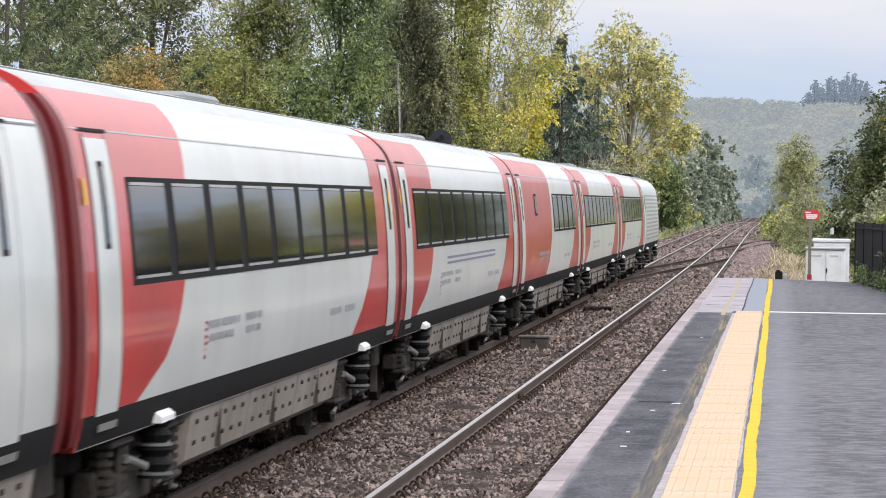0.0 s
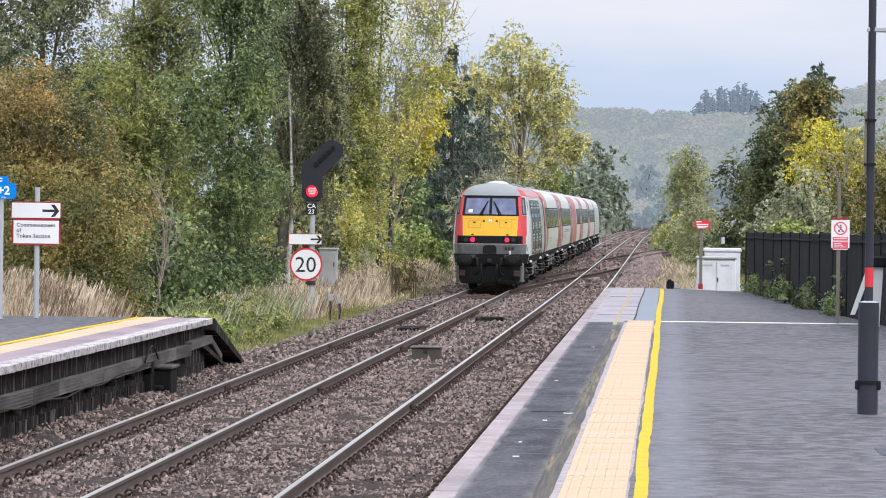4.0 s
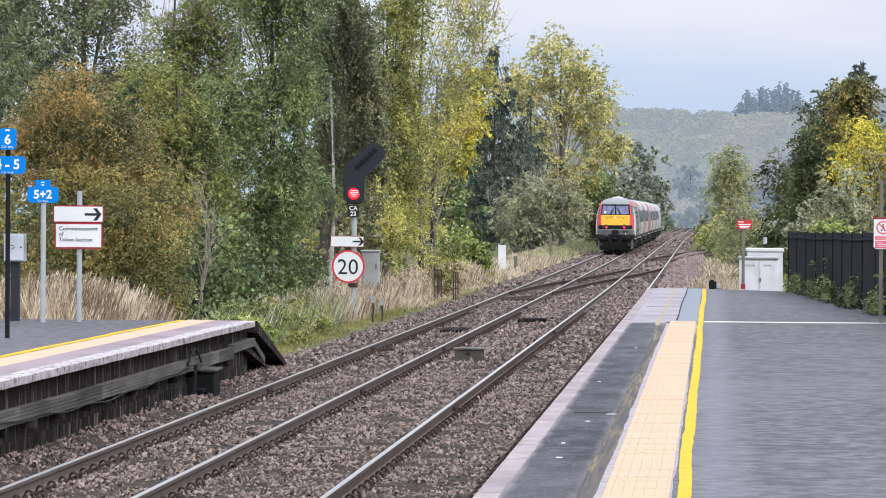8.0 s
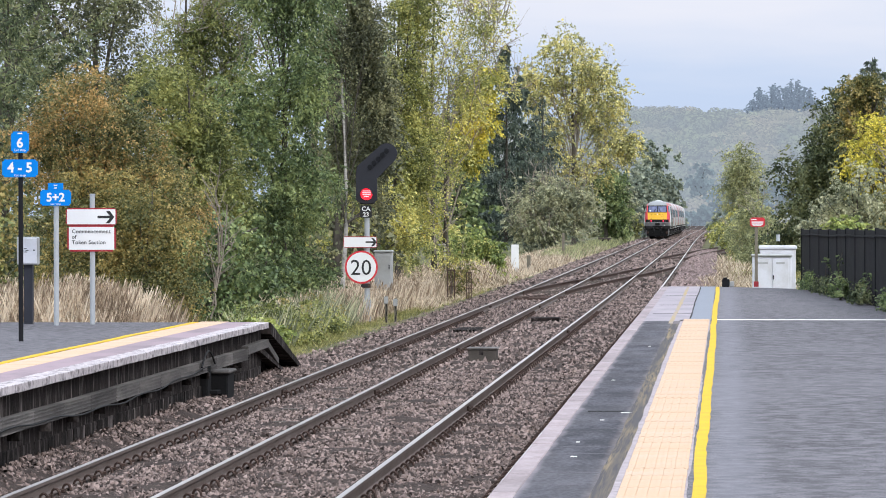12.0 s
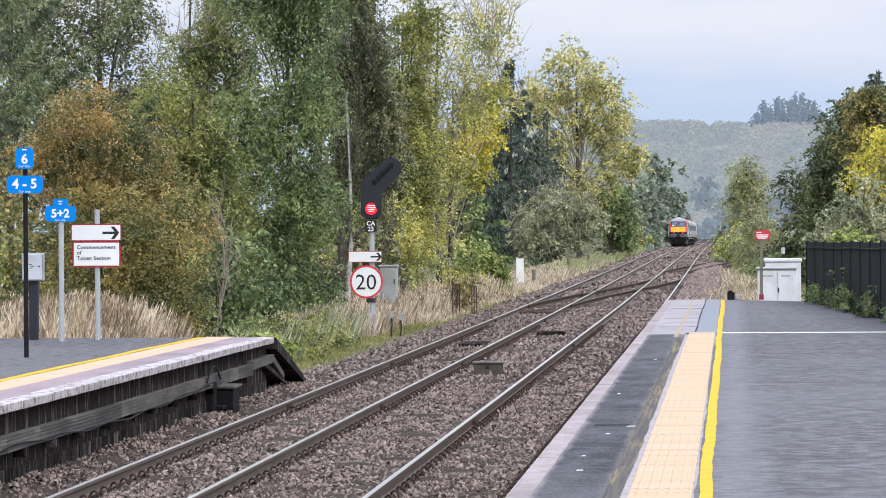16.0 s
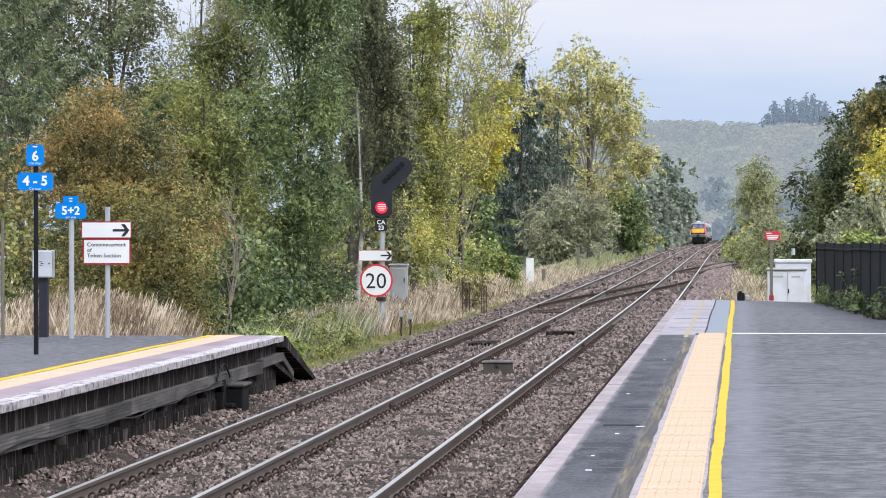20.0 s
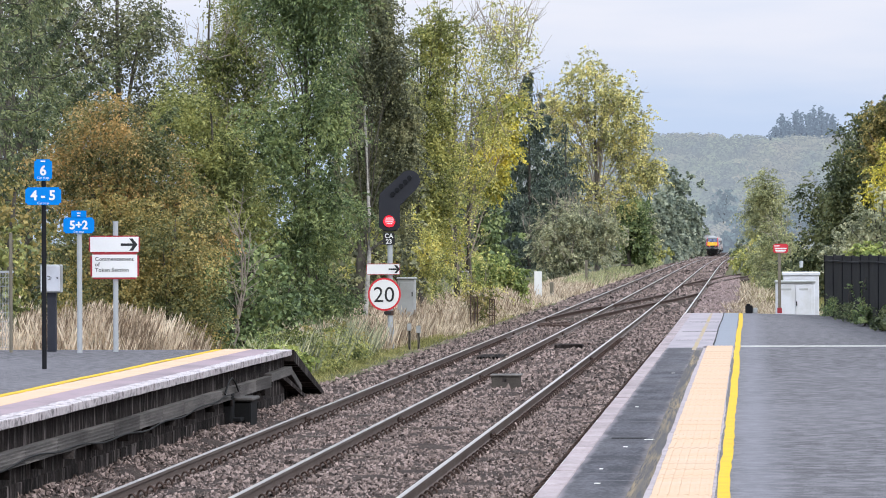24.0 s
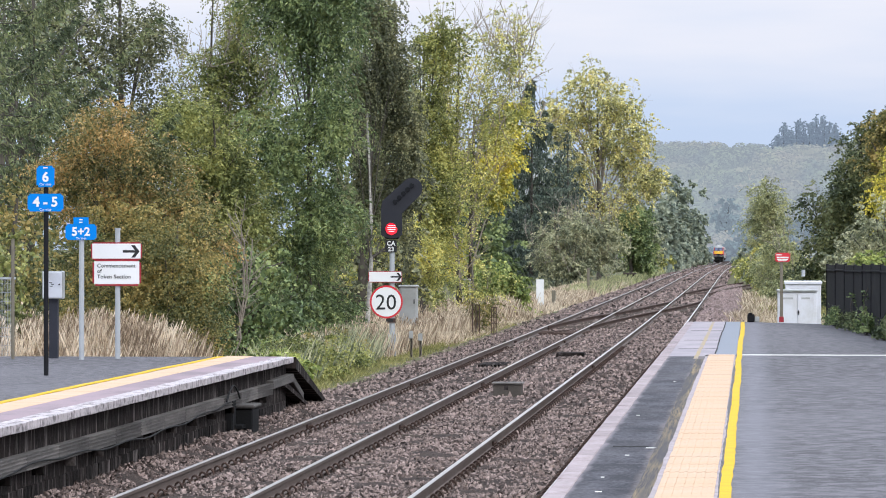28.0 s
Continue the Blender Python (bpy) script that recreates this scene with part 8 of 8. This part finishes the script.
    cab_skin("label_print", front_u(-0.03), front_u(0.03), 2.44, 2.47, T_YELLOW, v, 0.013)
    part("lamp_iron", one_rod((0.72, -0.05, 1.26), (0.72, -0.05, 1.42), 0.03), SIGN_WHITE, v)
    # the plough's deep black is partly the shadow low on the front
    plough = bmesh.new()
    prism(plough, [(-0.98, 0.24), (1.0, 0.24), (1.1, 0.42), (1.1, 0.88), (-1.08, 0.88), (-1.08, 0.42)], 0.02, 0.3)
    part("snow_plough", plough, RUBBER, v, "black plough under the buffer beam")
    part("plough_lip", one_box(-0.95, 0.97, -0.08, 0.1, 0.24, 0.36, 0.02), T_BLACK, v)
    # flank
    skin("sole_bar", 1.5, 18.55, 0.94, 1.22, T_BLACK, v, 0.006, "grimy lower edge")
    skin("red_panel", 3.3, 18.5, 3.34, 3.6, T_RED, v, 0.003, "red cantrail band")
    skin("cantrail_line", 2.4, 18.4, 3.3, 3.315, T_GREY, v, 0.008)
    va, vb = curve_of([(1.22, 4.55), (1.7, 4.5), (2.2, 4.3), (3.25, 3.8)]), curve_of([(1.22, 15.2), (3.25, 14.6)])
    skin("vinyl", va, vb, 1.24, 3.25, T_VINYL, v, 0.005, "dark picture wrap with pale lettering")
    skin("vinyl_edge", lambda z: va(z) - 0.05, lambda z: va(z) + 0.02, 1.3, 3.25, T_BLACK, v, 0.007)
    # columns of small print, tall narrow windows and pale falls between them
    for y in (5.2, 8.6, 12.0):
        for z, ln in ((3.05, 1.3), (2.93, 1.3), (2.36, 1.3), (2.27, 1.4), (2.18, 1.0), (1.93, 1.2), (1.82, 1.3), (1.72, 1.0), (1.36, 0.8)):
            skin("print_bar", y, y + ln, z, z + 0.06, T_LETTER, v, 0.008)
        skin("print_bar", y, y + 1.2, 2.62, 2.74, T_SKY, v, 0.008)
        for e in (0, 1):
            skin("shield_line", curve_of([(1.45, y + 0.6), (1.85, y + (-0.1 if e else 1.3))]), curve_of([(1.45, y + 0.72), (1.85, y + (0.02 if e else 1.42))]), 1.45, 1.85, T_PRINT, v, 0.009)
    for y, w in ((4.75, 0.35), (7.2, 0.5), (10.6, 0.5), (13.6, 0.4)):
        f = skin("window_frame", y, y + w, 2.1, 3.05, T_BLACK, v, 0.008)
        skin("window_pane", y + 0.08, y + w - 0.08, 2.15, 3.0, T_DARKGLASS, f, 0.011)
        skin("window_sill", y + 0.02, y + w - 0.02, 2.08, 2.1, T_STEEL, f, 0.013)
    skin("streak", curve_of([(1.9, 7.9), (3.2, 6.8)]), curve_of([(1.9, 8.1), (3.2, 7.3)]), 1.9, 3.2, T_STREAK, v, 0.007)
    skin("streak", curve_of([(1.4, 10.1), (3.0, 9.9)]), curve_of([(1.4, 10.6), (3.0, 10.1)]), 1.4, 3.0, T_STREAK, v, 0.007)
    skin("streak", curve_of([(1.6, 13.4), (3.1, 13.5)]), curve_of([(1.6, 13.9), (3.1, 14.1)]), 1.6, 3.1, T_STREAK, v, 0.007)
    for y in (6.8, 9.6, 10.9, 13.4):
        skin("print_bar", y, y + 0.5, 1.3, 1.38, T_LETTER, v, 0.009)
        skin("print_bar", y + 0.1, y + 0.35, 1.42, 1.52, T_END, v, 0.009)
    for s in (1, -1):
        vv, n = [], 28
        for g in np.linspace(0, 2 * math.pi, n, endpoint=False):
            for rr in (1.0, 0.93):
                z = 1.98 + 0.43 * rr * math.sin(g)
                vv.append((s * (flank(z) + 0.008), 3.0 + 0.5 * rr * math.cos(g), z))
        raw("oval_outline", vv, [(2 * i, 2 * i + 1, (2 * i + 3) % (2 * n), (2 * i + 2) % (2 * n)) for i in range(n)], T_RED, v, "thin red oval outline")
    for q in range(9):
        skin("print_bar", 2.8, 2.8 + (0.55 if q > 5 else 0.3), 1.66 + q * 0.07, 1.7 + q * 0.07, T_RED, v, 0.009)
    skin("door_window", 3.1, 3.35, 2.72, 3.1, T_BLACK, v, 0.012)
    skin("door_edge", 2.5, 2.53, 1.25, 3.25, T_PRINT, v, 0.008)
    skin("door_edge", 3.62, 3.65, 2.3, 3.25, T_PRINT, v, 0.008)
    skin("door_handle", 3.9, 4.5, 1.5, 1.53, T_PRINT, v, 0.014)
    doorway(16.2, v)
    hull("gangway", 18.5, 18.85, 1.0, 3.55, T_END, v, "red gangway surround, darkened for the dim gap")
    hull("end_lip", 18.4, 18.58, 0.95, 3.74, T_RED, v)
    bogie(3.5, v)
    bogie(14.6, v)
    under_gear(5.4, 12.6, v, [(5.5, 9.0, 0.36), (9.05, 12.6, 0.36), (16.7, 18.2, 0.45)])
    for q in (7.4, 9.3, 11.2, 13.6):
        part("roof_hatch", one_box(-0.55, 0.55, q, q + 0.9, 3.76, 3.84, 0.03), T_ROOF, v)
        for s in (-1, 1):
            part("roof_lug", one_box(s * 0.7 - 0.04, s * 0.7 + 0.04, q, q + 0.2, 3.7, 3.79, 0.015), T_ROOF, v)
    return v


def loco():
    """The locomotive that leads, 19.7 m long, seen from behind its train."""
    c = thing("locomotive", (0, 0, 0), "white and red diesel locomotive with grilled rear", "locomotive")
    hull("body", 0.9, 17.6, 0.95, 3.66, T_WHITE, c, "pale locomotive body")
    hull("roof", 0.7, 17.6, 3.66, 3.83, T_ROOF, c)
    bm = bmesh.new()
    prism(bm, [(-1.2, 0.95), (1.2, 0.95), (1.28, 2.0), (1.15, 3.3), (0.9, 3.62), (-0.9, 3.62), (-1.15, 3.3), (-1.28, 2.0)], 0.1, 0.9)
    part("cab", bm, T_WHITE, c)
    bm = bmesh.new()
    prism(bm, [(-1.2, 0.95), (1.2, 0.95), (1.28, 2.0), (1.1, 3.2), (0.8, 3.5), (-0.8, 3.5), (-1.1, 3.2), (-1.28, 2.0)], 17.6, 19.4)
    part("cab", bm, T_WHITE, c)
    for q in range(12):
        for s in (-1, 1):
            skin("grille", 2.0, 17.0, 1.35 + q * 0.15, 1.42 + q * 0.15, T_PRINT, c, 0.01, sides=(s,))
    skin("cab_window", 0.95, 1.5, 2.5, 3.05, T_DARKGLASS, c, 0.01)
    part("windscreen", one_box(-0.95, 0.95, 0.07, 0.13, 2.35, 3.05, 0.02), T_DARKGLASS, c)
    skin("sole_bar", 0.9, 17.6, 0.96, 1.2, T_BLACK, c, 0.006)
    bogie(4.4, c)
    bogie(14.9, c)
    part("fuel_tank", one_box(-1.25, 1.25, 7.0, 12.2, 0.4, 1.0, 0.05), T_UNDER, c)
    part("buffer_beam", one_box(-1.2, 1.2, 0.05, 0.7, 0.6, 0.98, 0.03), T_UNDER, c)
    part("exhaust", one_box(-0.5, 0.5, 9.0, 11.2, 3.75, 3.9, 0.05), T_BLACK, c)
    return c


TRAIN_SHIFT = 0.06
TRAIN = [(van(), 0.0, 18.8)]
TRAIN += [(coach("carriage", "white carriage with red swept ends and dark window band"), 19.3, 23.4)]
TRAIN += [(coach("carriage", "white carriage with red ends and thin blue-grey stripes", 2), 42.75, 23.4)]
TRAIN += [(coach("carriage", "kitchen carriage with large red end and few windows", 3), 66.2, 23.4)]
TRAIN += [(copy_thing(TRAIN[1][0], pose(0, 0, 0)), 89.6, 23.4), (copy_thing(TRAIN[1][0], pose(0, 0, 0)), 113.0, 23.4)]
TRAIN += [(loco(), 136.5, 19.7)]
SPEED, START = 32.0, 8.0


def motions():
    """The train runs away along the left track at a steady speed; each vehicle follows the line."""
    for ob, s, ln in TRAIN:
        rows = []
        for k in range(29):
            y = START + SPEED * k + s
            a, b = y + ln * 0.17, y + ln * 0.83
            xa, xb, za, zb = line_x(a), line_x(b), line_z(a), line_z(b)
            turn = -math.degrees(math.atan2(xb - xa, b - a))
            tilt = math.degrees(math.atan2(zb - za, b - a))
            rows.append((float(k), pose(TRAIN_SHIFT + xa - (xb - xa) / (b - a) * ln * 0.17, y, za - (zb - za) / (b - a) * ln * 0.17, tilt, 0, turn)))
        walk(ob, rows)


motions()
